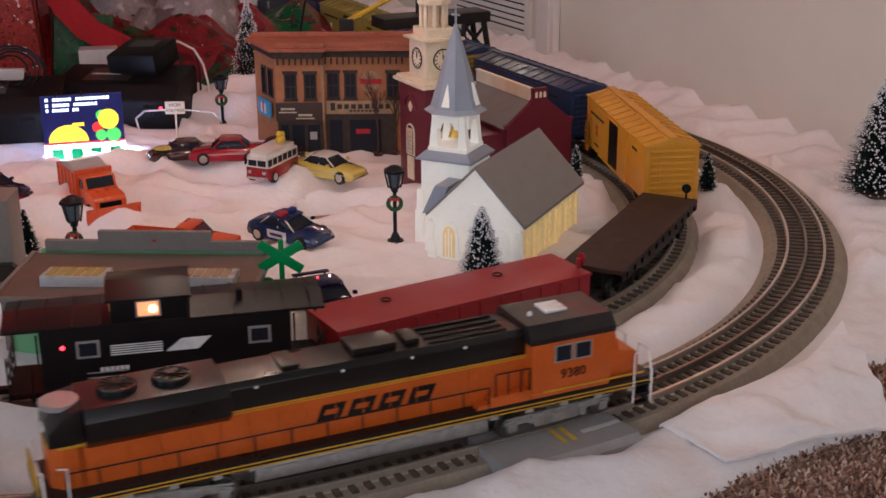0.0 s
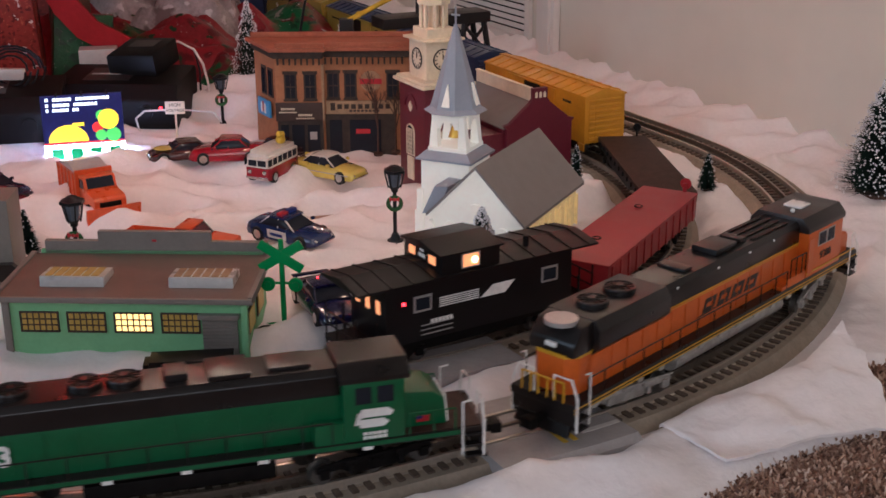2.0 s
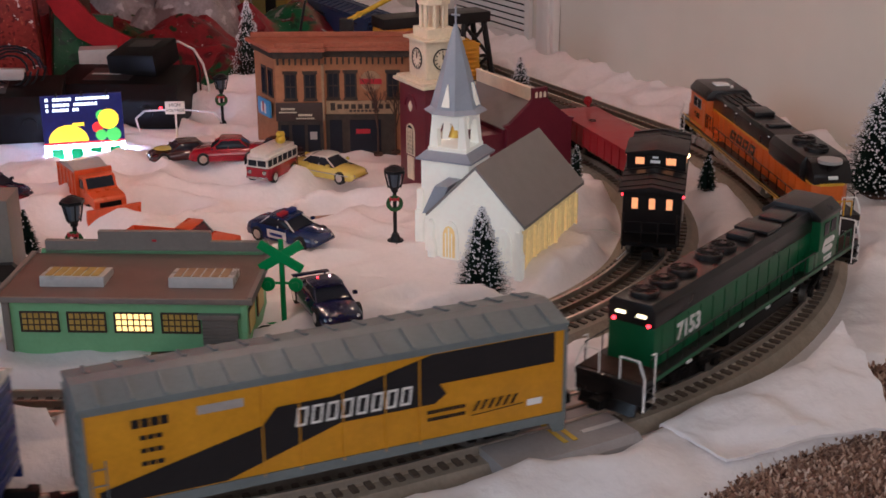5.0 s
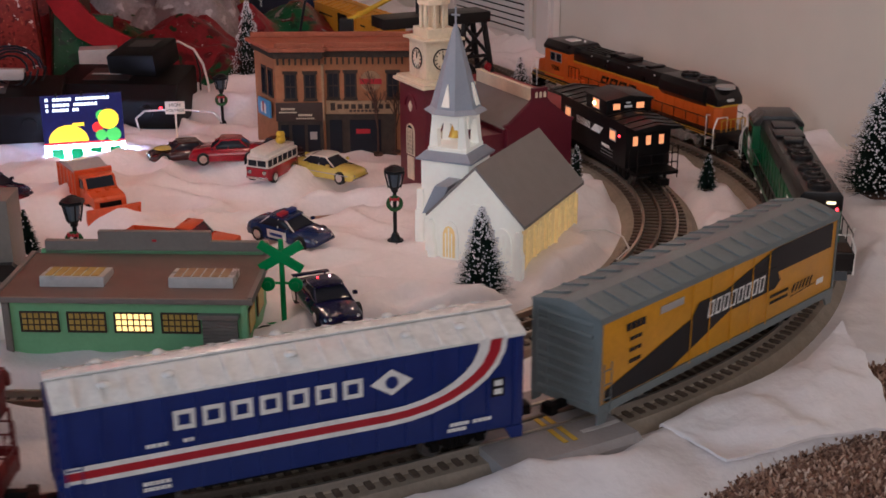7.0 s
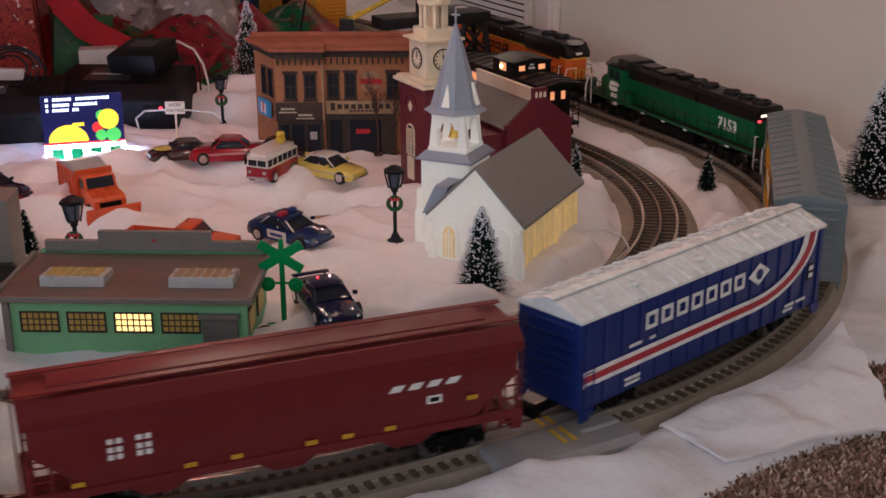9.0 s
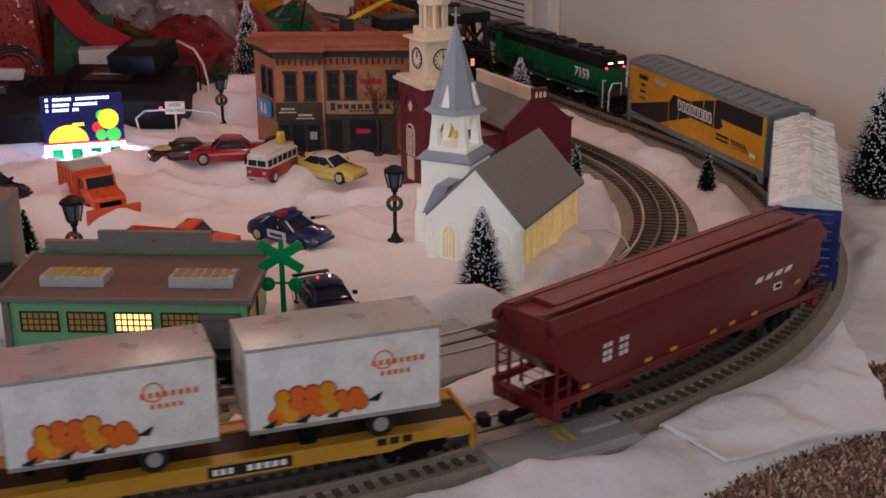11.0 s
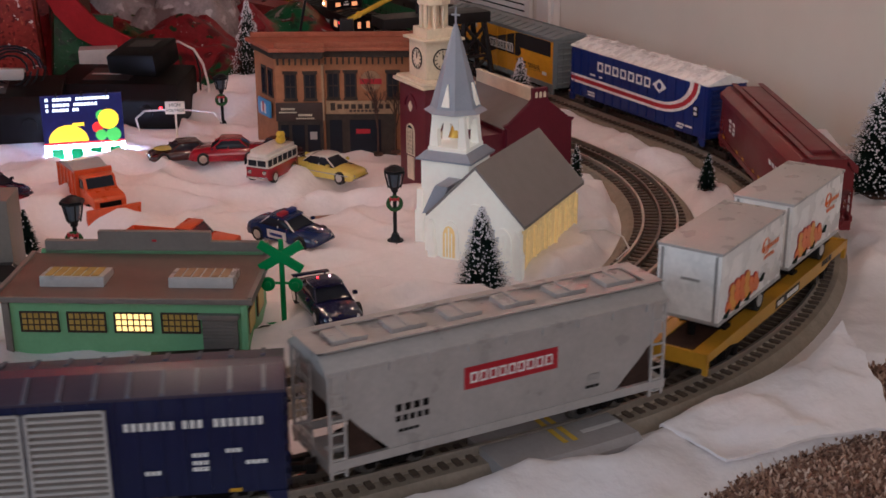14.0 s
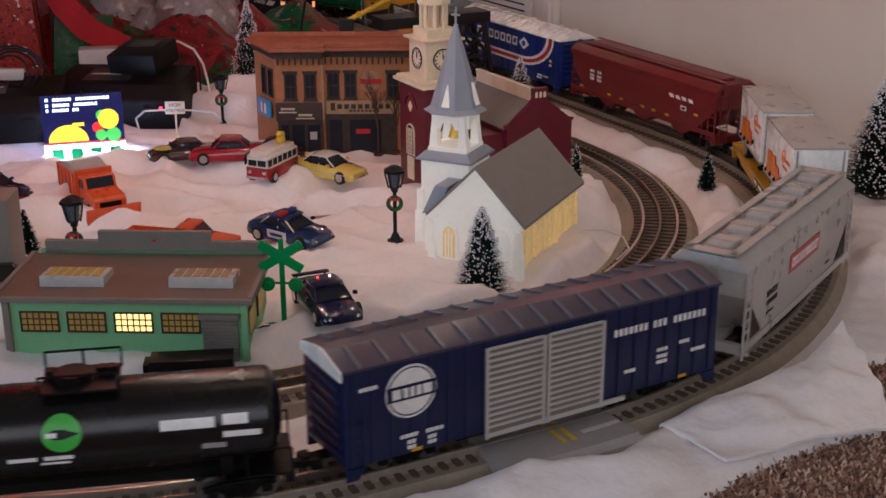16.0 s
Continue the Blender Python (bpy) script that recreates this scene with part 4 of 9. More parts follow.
def trailer_flat(label, s):
    car = thing("flat_car", label, "flat car", group="freight train")
    L, W, z0 = 0.330, 0.058, 0.0165
    h = L / 2
    bm = bmesh.new()
    for y in (-1, 1):
        prism(bm, [(-h, 0.0285), (-h, 0.021), (-h * 0.72, 0.0205), (-h * 0.62, 0.0165), (h * 0.62, 0.0165), (h * 0.72, 0.0205), (h, 0.021), (h, 0.0285)], y * (W / 2 - 0.002), y * W / 2, "y")
    box(bm, -h, -h + 0.003, -W / 2, W / 2, 0.016, 0.0285)
    box(bm, h - 0.003, h, -W / 2, W / 2, 0.016, 0.0285)
    part("side_sill", bm, "flat_yellow", car, "mustard yellow steel side sill")
    part("deck", bm_of((-h + 0.003, h - 0.003, -W / 2 + 0.002, W / 2 - 0.002, 0.0225, 0.0262)), "deck", car, "dark deck")
    bm = bmesh.new()
    for y in (-1, 1):
        box(bm, -h + 0.004, h - 0.004, y * 0.021 - 0.006, y * 0.021 + 0.006, 0.0262, 0.0275)
    part("runway", bm, "flat_yellow", car)
    for y in (-1, 1):
        f = 1 if y < 0 else -1
        Y = y * (W / 2 + 0.0002)
        panel(car, "label_patch", [(f * -0.022, 0.0185), (f * 0.034, 0.0185), (f * 0.034, 0.0265), (f * -0.022, 0.0265)], Y, "sar_black")
        word(car, f * -0.012, Y + y * 0.0004, 0.0225, -1, 3, 0.0042, 0.005, "white", 0.7)
        word(car, f * 0.017, Y + y * 0.0004, 0.0225, -1, 5, 0.0042, 0.0056, "white", 0.7)
        word(car, f * 0.105, Y, 0.025, -1, 3, 0.005, 0.009, "sar_black", 0.75)
        for x in (-1, 1):
            part("step", bm_of((x * (h - 0.003) - 0.002, x * (h - 0.003) + 0.002, *sorted((y * (W / 2 - 0.004), y * W / 2)), 0.010, 0.022)), "flat_yellow", car)
    for x in (-1, 1):
        coupler(car, x * h)
    trailer(car, 0.073)
    trailer(car, -0.078)
    TRAINS.append((car, R_OUT, s, 0.1735, trucks(car, 0.118)))


def grey_hopper(label, s):
    car = thing("covered_hopper", label, "hopper car", group="freight train")
    L, W, z0, ze, zr = 0.275, 0.063, 0.0215, 0.0865, 0.0950
    h = L / 2
    bm = bmesh.new()
    prism(bm, [(-h + 0.004, ze), (-h + 0.004, 0.062), (-h + 0.046, z0), (h - 0.046, z0), (h - 0.004, 0.062), (h - 0.004, ze)], -W / 2, W / 2, "y", bev=0.0006)
    part("body", bm, "hop_grey", car)
    bm = bmesh.new()
    o = W / 2 + 0.001
    prism(bm, [(-o, ze - 0.002), (-o, ze + 0.001), (-0.02, zr), (0.02, zr), (o, ze + 0.001), (o, ze - 0.002)], -h, h, "x", bev=0.0005)
    part("roof", bm, "hop_grey", car)
    bm = bm_of((-0.0025, 0.0025, -0.0016, 0.0016, ze - 0.006, ze + 0.0005))
    pieces("bracket", bm, "hop_grey", car, [(-h + 0.018 + (L - 0.036) * i / 8, y * (W / 2 + 0.0006), 0) for i in range(9) for y in (-1, 1)])
    part("roof_walk", bm_of((-h - 0.002, h + 0.002, -0.0225, -0.0155, zr + 0.002, zr + 0.003), (-h - 0.002, h + 0.002, 0.0155, 0.0225, zr + 0.002, zr + 0.003), (-h - 0.002, -h + 0.01, -0.0225, 0.0225, zr + 0.002, zr + 0.003), (h - 0.01, h + 0.002, -0.0225, 0.0225, zr + 0.002, zr + 0.003)), "hop_grey", car)
    for i in range(6):
        x = -h + 0.028 + (L - 0.056) * i / 5
        part("roof_hatch", bm_of((x - 0.013, x + 0.013, -0.0105, 0.0105, zr, zr + 0.004), (x - 0.002, x + 0.002, -0.012, 0.012, zr + 0.004, zr + 0.0052), bev=0.0005), "hop_grey", car)
    part("frame", bm_of((-h, h, -0.008, 0.008, 0.015, 0.022), (-h, -h + 0.006, -W / 2, W / 2, 0.015, 0.023), (h - 0.006, h, -W / 2, W / 2, 0.015, 0.023),
                       (-h, h, -W / 2 - 0.0012, -W / 2 + 0.002, 0.016, 0.0225), (-h, h, W / 2 - 0.002, W / 2 + 0.0012, 0.016, 0.0225)), "hop_grey", car)
    for x in (-0.065, 0.0, 0.065):
        bm = bmesh.new()
        prism(bm, [(x - 0.026, z0), (x + 0.026, z0), (x + 0.009, 0.009), (x - 0.009, 0.009)], -0.02, 0.02, "y")
        part("hopper_chute", bm, "hop_grey", car)
    for x in (-1, 1):
        for y in (-1, 1):
            bm = bmesh.new()
            for xx in (0.002, 0.013):
                rod(bm, (x * (h - xx), y * (W / 2), 0.010), (x * (h - xx), y * (W / 2), ze), 0.0013, 6)
            for i in range(7):
                z = 0.014 + i * 0.0095
                rod(bm, (x * (h - 0.002), y * W / 2, z), (x * (h - 0.013), y * W / 2, z), 0.001, 6)
            part("ladder", bm, "hop_grey", car)
            # dark triangle in place of the shaded open space under the slope sheet
            bm = bmesh.new()
            prism(bm, [(x * (h - 0.014), 0.024), (x * (h - 0.040), 0.024), (x * (h - 0.016), 0.052)], y * (W / 2 - 0.002), y * (W / 2 + 0.0003), "y")
            part("painted_end_shade", bm, "deck", car)
        end_ladder(car, x * h, 0.0, 0.018, ze, "hop_grey", 0.02, 8)
        coupler(car, x * h)
    for y in (-1, 1):
        f = 1 if y < 0 else -1
        Y = y * (W / 2 + 0.0002)
        panel(car, "badge", [(f * -0.035, 0.0525), (f * 0.041, 0.0525), (f * 0.041, 0.0690), (f * -0.035, 0.0690)], Y, "red")
        word(car, f * 0.003, Y + y * 0.0004, 0.0607, -1, 9, 0.0080, 0.0076, "white", 0.78)
        word(car, f * -0.075, Y, 0.051, -1, 4, 0.0052, 0.0068, "dark", 0.6)
        word(car, f * -0.075, Y, 0.043, -1, 5, 0.0042, 0.0054, "dark", 0.6)
        word(car, f * -0.078, Y, 0.034, -1, 4, 0.002, 0.004, "dark", 0.8)
        word(car, f * 0.072, Y, 0.031, -1, 3, 0.002, 0.004, "dark", 0.8)
        panel(car, "label_patch", [(f * 0.068, 0.036), (f * 0.078, 0.036), (f * 0.078, 0.041), (f * 0.068, 0.041)], Y, "silver")
    TRAINS.append((car, R_OUT, s, 0.1735, trucks(car, 0.085)))


def navy_boxcar(label, s):
    car = thing("boxcar", label, "boxcar", group="freight train")
    L, W, z0, ze, zr = 0.318, 0.062, 0.0145, 0.0855, 0.0925
    boxcar_body(car, L, W, z0, ze, zr, "nw_blue", "nw_roof", ribs=22, roof_ribs=15, walk=False, rib_mat="nw_rib")
    bm = bmesh.new()
    prism(bm, [(-0.032, ze - 0.006), (-0.032, ze + 0.001), (-0.006, zr), (0.006, zr), (0.032, ze + 0.001), (0.032, ze - 0.006)], -L / 2 - 0.003, -L / 2 - 0.0015, "x")
    part("end_cap", bm, "white", car)
    for y in (-1, 1):
        f = 1 if y < 0 else -1
        Y = y * (W / 2 + 0.0012)
        for x0, x1 in ((-0.052, -0.0025), (-0.0005, 0.049)):
            bm = bmesh.new()
            box(bm, *sorted((f * x0, f * x1)), *sorted((Y, Y + y * 0.0012)), z0 - 0.001, ze - 0.006)
            d = part("door", bm, "fac_grey", car, "silver sliding door with ribs")
            bm = bmesh.new()
            box(bm, *sorted((f * (x0 + 0.002), f * (x1 - 0.002))), *sorted((Y + y * 0.0010, Y + y * 0.0026)), 0, 0.0019, bev=0.0004)
            pieces("door_rib", bm, "door_grey", d, [(0, 0, z0 + 0.004 + k * 0.0046) for k in range(14)])
            for xx in (x0, x1 - 0.002):
                part("door_edge", bm_of((*sorted((f * xx, f * (xx + 0.002))), *sorted((Y + y * 0.0012, Y + y * 0.0030)), z0 - 0.004, ze - 0.006)), "door_grey", d)
        part("door_rail", bm_of((-0.07 if f < 0 else -0.05, 0.05 if f < 0 else 0.07, *sorted((Y, Y + y * 0.002)), z0 - 0.0035, z0)), "door_grey", car)
        bm = bmesh.new()
        rod(bm, (f * -0.110, Y, 0.062), (f * -0.110, Y + y * 0.0005, 0.062), 0.0195, 28)
        part("badge", bm, "white", car, "round white badge")
        bm = bmesh.new()
        ring(bm, (f * -0.110, Y + y * 0.0005, 0.062), 0.0175, 0.0006, "y", 28, 4)
        part("badge_ring", bm, "nw_blue", car)
        panel(car, "badge_band", [(f * -0.1285, 0.0565), (f * -0.0915, 0.0565), (f * -0.0915, 0.0675), (f * -0.1285, 0.0675)], Y + y * 0.0006, "nw_blue")
        for xx, ww in ((-0.1215, 0.0032), (-0.1145, 0.0018), (-0.1095, 0.0016), (-0.1045, 0.0018), (-0.0980, 0.0034)):
            panel(car, "badge_bar", [(f * (xx - ww), 0.0585), (f * (xx + ww), 0.0585), (f * (xx + ww), 0.0655), (f * (xx - ww), 0.0655)], Y + y * 0.0011, "white")
        for xx, n in ((0.0745, 7), (0.1015, 3), (0.130, 7)):
            word(car, f * xx, Y, 0.066, -1, n, 0.0056, 0.0046, "white", 0.62)
        for xx, zz, n in ((0.105, 0.044, 3), (0.105, 0.0385, 3), (0.105, 0.034, 3), (0.126, 0.046, 3), (0.140, 0.037, 4), (0.075, 0.033, 3), (-0.112, 0.029, 4), (-0.092, 0.029, 4), (-0.110, 0.024, 2), (-0.110, 0.020, 2), (-0.094, 0.024, 2), (-0.094, 0.020, 2), (-0.142, 0.071, 4)):
            word(car, f * xx, Y, zz, -1, n, 0.0028, 0.0035, "white", 0.8)
        for xx in (-0.110, 0.122):
            panel(car, "reflector", [(f * xx, 0.016), (f * (xx + 0.008), 0.016), (f * (xx + 0.008), 0.0185), (f * xx, 0.0185)], Y, "yellow")
    TRAINS.append((car, R_OUT, s, 0.1735, trucks(car, 0.108)))


def tank_car(label, s):
    car = thing("tank_car", label, "tank car", group="freight train")
    L = 0.262
    h = L / 2
    bm = bmesh.new()
    rod(bm, (-h + 0.016, 0, 0.0545), (h - 0.016, 0, 0.0545), 0.0305, 40)
    for x in (-1, 1):
        bmesh.ops.create_uvsphere(bm, u_segments=40, v_segments=16, radius=0.0305, matrix=Matrix.Translation((x * (h - 0.016), 0, 0.0545)) @ pose(0, 0, 0, 0, 90, 0) @ Matrix.Diagonal((1, 1, 0.35, 1)))
    part("tank", bm, "tank_black", car)
    bm = bmesh.new()
    for x in (-h + 0.022, -0.045, 0.045, h - 0.022):
        rod(bm, (x - 0.001, 0, 0.0545), (x + 0.001, 0, 0.0545), 0.0309, 40)
    part("tank_band", bm, "tank_black", car)
    bm = bmesh.new()
    rod(bm, (-0.005, 0, 0.083), (-0.005, 0, 0.0935), 0.012, 18)
    part("dome", bm, "black", car, "black filling dome")
    part("platform", bm_of((-0.024, 0.024, -0.020, 0.020, 0.0865, 0.088)), "black", car)
    for y in (-1, 1):
        bm = bmesh.new()
        for x in (-0.024, 0, 0.024):
            rod(bm, (x, y * 0.020, 0.086), (x, y * 0.020, 0.099), 0.0009, 6)
        rod(bm, (-0.024, y * 0.020, 0.099), (0.024, y * 0.020, 0.099), 0.0009, 6)
        part("railing", bm, "black", car)
    for x in (-0.019, 0.013, 0.019):
        bm = bmesh.new()
        rod(bm, (x, 0.004, 0.083), (x, 0.004, 0.094), 0.004, 10)
        part("valve", bm, "black", car)
    part("frame", bm_of((-h, h, -0.009, 0.009, 0.014, 0.021), (-h, -h + 0.006, -0.029, 0.029, 0.016, 0.022), (h - 0.006, h, -0.029, 0.029, 0.016, 0.022), (-h, -h + 0.03, -0.028, 0.028, 0.021, 0.0225), (h - 0.03, h, -0.028, 0.028, 0.021, 0.0225)), "black", car)
    for x in (-1, 1):
        bm = bmesh.new()
        prism(bm, [(-0.020, 0.020), (0.020, 0.020), (0.026, 0.044), (0.018, 0.034), (-0.018, 0.034), (-0.026, 0.044)], x * 0.088 - 0.004, x * 0.088 + 0.004, "x")
        part("saddle", bm, "black", car)
        bm = bmesh.new()
        for y in (-1, 1):
            rod(bm, (x * (h - 0.001), y * 0.027, 0.020), (x * (h - 0.001), y * 0.027, 0.040), 0.0008, 6)
            rod(bm, (x * (h - 0.03), y * 0.027, 0.040), (x * (h - 0.001), y * 0.027, 0.040), 0.0008, 6)
            rod(bm, (x * (h - 0.03), y * 0.027, 0.020), (x * (h - 0.03), y * 0.027, 0.040), 0.0008, 6)
        part("handrail", bm, "black", car)
        coupler(car, x * h)
    for y in (-1, 1):
        f = 1 if y < 0 else -1
        def wrap_patch(name, pts, m, lift=0.0005, label=""):
            bm = bmesh.new()
            cx, cz = sum(p[0] for p in pts) / len(pts), sum(p[1] for p in pts) / len(pts)
            def on(x, z, e):
                r = 0.0305 + e
                return (x, y * math.sqrt(max(1e-6, r * r - (z - 0.0545) ** 2)), z)
            rings = [[bm.verts.new(on(f * (0.033 + cx + (a - cx) * t), cz + (b - cz) * t, lift)) for a, b in pts] for t in (1, 0.66, 0.33)]
            mid = bm.verts.new(on(f * (0.033 + cx), cz, lift))
            n = len(pts)
            for r0, r1 in zip(rings, rings[1:]):
                for i in range(n):
                    bm.faces.new((r0[i], r0[(i + 1) % n], r1[(i + 1) % n], r1[i]))
            for i in range(n):
                bm.faces.new((rings[2][i], rings[2][(i + 1) % n], mid))
            part(name, bm, m, car, label)
        for x, w, z, hh, m in ((0.032, 0.034, 0.054, 0.0065, "white"), (0.062, 0.016, 0.055, 0.0065, "white"), (0.066, 0.024, 0.0455, 0.004, "white"), (-0.07, 0.018, 0.0385, 0.003, "white"), (-0.048, 0.018, 0.0385, 0.003, "white"), (0.048, 0.015, 0.038, 0.004, "silver"), (-0.05, 0.018, 0.0345, 0.002, "white")):
            z += 0.010
            wrap_patch("lettering_bar", [(x - w / 2, z - hh / 2), (x, z - hh / 2), (x + w / 2, z - hh / 2), (x + w / 2, z + hh / 2), (x, z + hh / 2), (x - w / 2, z + hh / 2)], m)
        wrap_patch("badge", [(-0.045 + 0.0122 * math.cos(k * math.pi / 12), 0.064 + 0.0115 * math.sin(k * math.pi / 12)) for k in range(24)], "tank_green", 0.0005, "round green badge")
        wrap_patch("badge_bar", [(-0.056, 0.064), (-0.050, 0.061), (-0.044, 0.061), (-0.034, 0.064), (-0.044, 0.067), (-0.050, 0.067)], "sar_black", 0.0009)
        wrap_patch("badge_bar", [(-0.055, 0.0625), (-0.048, 0.0625), (-0.048, 0.0655), (-0.055, 0.0655)], "white", 0.0013)
    TRAINS.append((car, R_OUT, s, 0.1735, trucks(car, 0.092)))


def handrails(car, pts, y, z0, z1, material):
    """Stanchions at the given x with a rail along their heads."""
    bm = bmesh.new()
    for x in pts:
        rod(bm, (x, y, z0), (x, y, z1), 0.0006, 6)
    rod(bm, (pts[0], y, z1), (pts[-1], y, z1), 0.0006, 6)
    part("handrail", bm, material, car)


def fans(car, xs, z, r, material="loco_black", y=0.0):
    for x in xs:
        bm = bmesh.new()
        rod(bm, (x, y, z - 0.001), (x, y, z + 0.0035), r, 22)
        fan = part("roof_fan", bm, material, car)
        bm = bmesh.new()
        ring(bm, (x, y, z + 0.0035), r - 0.001, 0.001, "z", 22, 6)
        for k in range(6):
            a = k * math.pi / 6
            rod(bm, (x - math.cos(a) * r * 0.9, y - math.sin(a) * r * 0.9, z + 0.0042), (x + math.cos(a) * r * 0.9, y + math.sin(a) * r * 0.9, z + 0.0042), 0.0005, 6)
        part("fan_grille", bm, material, fan)
        bm = bmesh.new()
        rod(bm, (x, y, z + 0.0035), (x, y, z + 0.0055), r * 0.25, 10)
        part("hub", bm, material, fan)


def pilot(car, x, material, rail="white", zdeck=0.030):
    s = 1 if x > 0 else -1
    bm = bmesh.new()
    box(bm, *sorted((x - s * 0.004, x)), -0.029, 0.029, 0.012, zdeck - 0.002, bev=0.0005)
    prism(bm, [(x, 0.012), (x + s * 0.004, 0.004), (x + s * 0.002, 0.003), (x - s * 0.004, 0.010)], -0.024, 0.024, "y")
    for y in (-1, 1):
        for k in range(3):
            box(bm, *sorted((x - s * 0.014, x - s * 0.002)), y * 0.0275 - 0.003, y * 0.0275 + 0.003, 0.008 + k * 0.008, 0.0095 + k * 0.008)
    part("pilot", bm, material, car)
    for y in (-1, 1):
        for pts, r in (([(x - s * 0.016, y * 0.0295, 0.010), (x - s * 0.016, y * 0.0295, zdeck + 0.020), (x - s * 0.010, y * 0.0295, zdeck + 0.021)], 0.0007),
                       ([(x - s * 0.001, y * 0.0295, 0.008), (x - s * 0.001, y * 0.0295, zdeck + 0.004), (x - s * 0.001, y * 0.024, zdeck + 0.018)], 0.001),
                       ([(x, y * 0.024, zdeck + 0.018), (x, y * 0.009, zdeck + 0.018), (x, y * 0.009, zdeck)], 0.0007)):
            bm = bmesh.new()
            wire(bm, pts, r)
            for q in pts[1:-1]:
                ball(bm, q, r, 1, 8, 6)
            part("grab_rail", bm, rail, car)
    coupler(car, x)


def orange_loco(label, s):
    car = thing("diesel_locomotive", label, "locomotive", group="freight train")
    h = 0.222
    part("frame", bm_of((-h, h, -0.029, 0.029, 0.0235, 0.0300), (-0.205, 0.205, -0.012, 0.012, 0.016, 0.0235), bev=0.0006), "loco_black", car, "black underframe and walkway")
    for y in (-1, 1):
        panel(car, "frame_stripe", [(-h, 0.0262), (h, 0.0262), (h, 0.0272), (-h, 0.0272)], y * 0.0291, "yellow")
        panel(car, "frame_stripe", [(-h, 0.0235), (h, 0.0235), (h, 0.0245), (-h, 0.0245)], y * 0.0291, "yellow")
        pieces("bracket", bm_of((0, 0.006, -0.0008, 0.0008, 0.021, 0.0238)), "silver", car, [(-0.20 + k * 0.0285, y * 0.0294, 0) for k in range(15)])
    bm = bmesh.new()
    # long hood: orange below, black above
    box(bm, -0.196, 0.118, -0.0195, 0.0195, 0.030, 0.061, bev=0.0008)
    part("long_hood", bm, "orange", car)
    bm = bmesh.new()
    prism(bm, [(-0.0197, 0.061), (-0.0197, 0.077), (-0.0165, 0.081), (0.0165, 0.081), (0.0197, 0.077), (0.0197, 0.061)], -0.098, 0.118, "x", bev=0.0006)
    part("upper_hood", bm, "loco_black", car)
    bm = bmesh.new()
    prism(bm, [(-0.0265, 0.063), (-0.0265, 0.076), (-0.0215, 0.0835), (0.0215, 0.0835), (0.0265, 0.076), (0.0265, 0.063), (0.0195, 0.056), (-0.0195, 0.056)], -0.190, -0.098, "x", bev=0.0008)
    part("radiator", bm, "loco_black", car, "flared black radiator section")
    bm = bmesh.new()
    prism(bm, [(-0.213, 0.060), (-0.196, 0.060), (-0.190, 0.060), (-0.190, 0.0835), (-0.202, 0.081), (-0.212, 0.070)], -0.0205, 0.0205, "y", bev=0.002)
    part("rear_hood_top", bm, "loco_black", car)
    bm = bmesh.new()
    prism(bm, [(-0.213, -0.012), (-0.205, -0.0195), (-0.190, -0.0195), (-0.190, 0.0195), (-0.205, 0.0195), (-0.213, 0.012)], 0.030, 0.060, "z", bev=0.001)
    part("rear_hood", bm, "orange", car)
    bm = bmesh.new()
    prism(bm, [(-0.2135, -0.0125), (-0.2053, -0.02), (-0.10, -0.02), (-0.10, 0.02), (-0.2053, 0.02), (-0.2135, 0.0125)], 0.0585, 0.0612, "z")
    part("hood_stripe", bm, "yellow", car)
    part("rear_light", bm_of((-0.2145, -0.2115, -0.005, 0.005, 0.0655, 0.0690), bev=0.0008), "white", car)
    bm = bmesh.new()
    rod(bm, (-0.2015, 0, 0.0805), (-0.2015, 0, 0.0838), 0.0125, 26)
    part("roof_disc", bm, "silver", car)
    for y in (-1, 1):
        Y = y * 0.0197
        f = 1 if y < 0 else -1
        panel(car, "hood_stripe", [(-0.10, 0.0595), (0.118, 0.0595), (0.118, 0.0622), (-0.10, 0.0622)], Y, "yellow")
        panel(car, "hood_stripe", [(-0.10, 0.0607), (0.118, 0.0607), (0.118, 0.0612), (-0.10, 0.0612)], Y + y * 0.0005, "orange")
        word(car, 0.004, Y, 0.048, -1 if y < 0 else 1, 4, 0.0115, 0.022 , "loco_black", 0.78, 0.0025 * f)
        panel(car, "logo_tail", [(-0.048, 0.0405), (0.012, 0.0425), (0.012, 0.0432), (-0.048, 0.0415)], Y, "loco_black")
        bm = bmesh.new()
        for k in range(14):
            x = -0.165 + k * 0.0198
            box(bm, x, x + 0.0006, *sorted((Y, Y + y * 0.0006)), 0.032, 0.058)
        part("door_seam", bm, "orange", car)
        handrails(car, [-0.205, -0.185, -0.16, -0.135, -0.11, -0.085, -0.06, -0.035, -0.01, 0.015, 0.04, 0.065, 0.085], y * 0.0283, 0.030, 0.046, "loco_black")
        bm = bmesh.new()
        for x in (-0.155, -0.105, -0.08, -0.02, 0.03, 0.07):
            ball(bm, (x, y * 0.0205, 0.0765), 0.0011, 1, 8, 6)
        part("hood_lamp", bm, "white", car)
    fans(car, (-0.165, -0.130), 0.0835, 0.0125)
    for b in ((-0.010, 0.022, -0.012, 0.012, 0.081, 0.0865), (0.030, 0.040, -0.010, 0.010, 0.081, 0.0855), (-0.060, -0.048, -0.013, 0.013, 0.081, 0.084)):
        part("exhaust_housing", bm_of(b, bev=0.001), "loco_black", car)
    bm = bmesh.new()
    for k in range(4):
        box(bm, 0.046, 0.105, -0.014 + k * 0.0085, -0.0105 + k * 0.0085, 0.081, 0.0822)
    part("roof_louvre", bm, "black", car)
    # cab
    bm = bmesh.new()
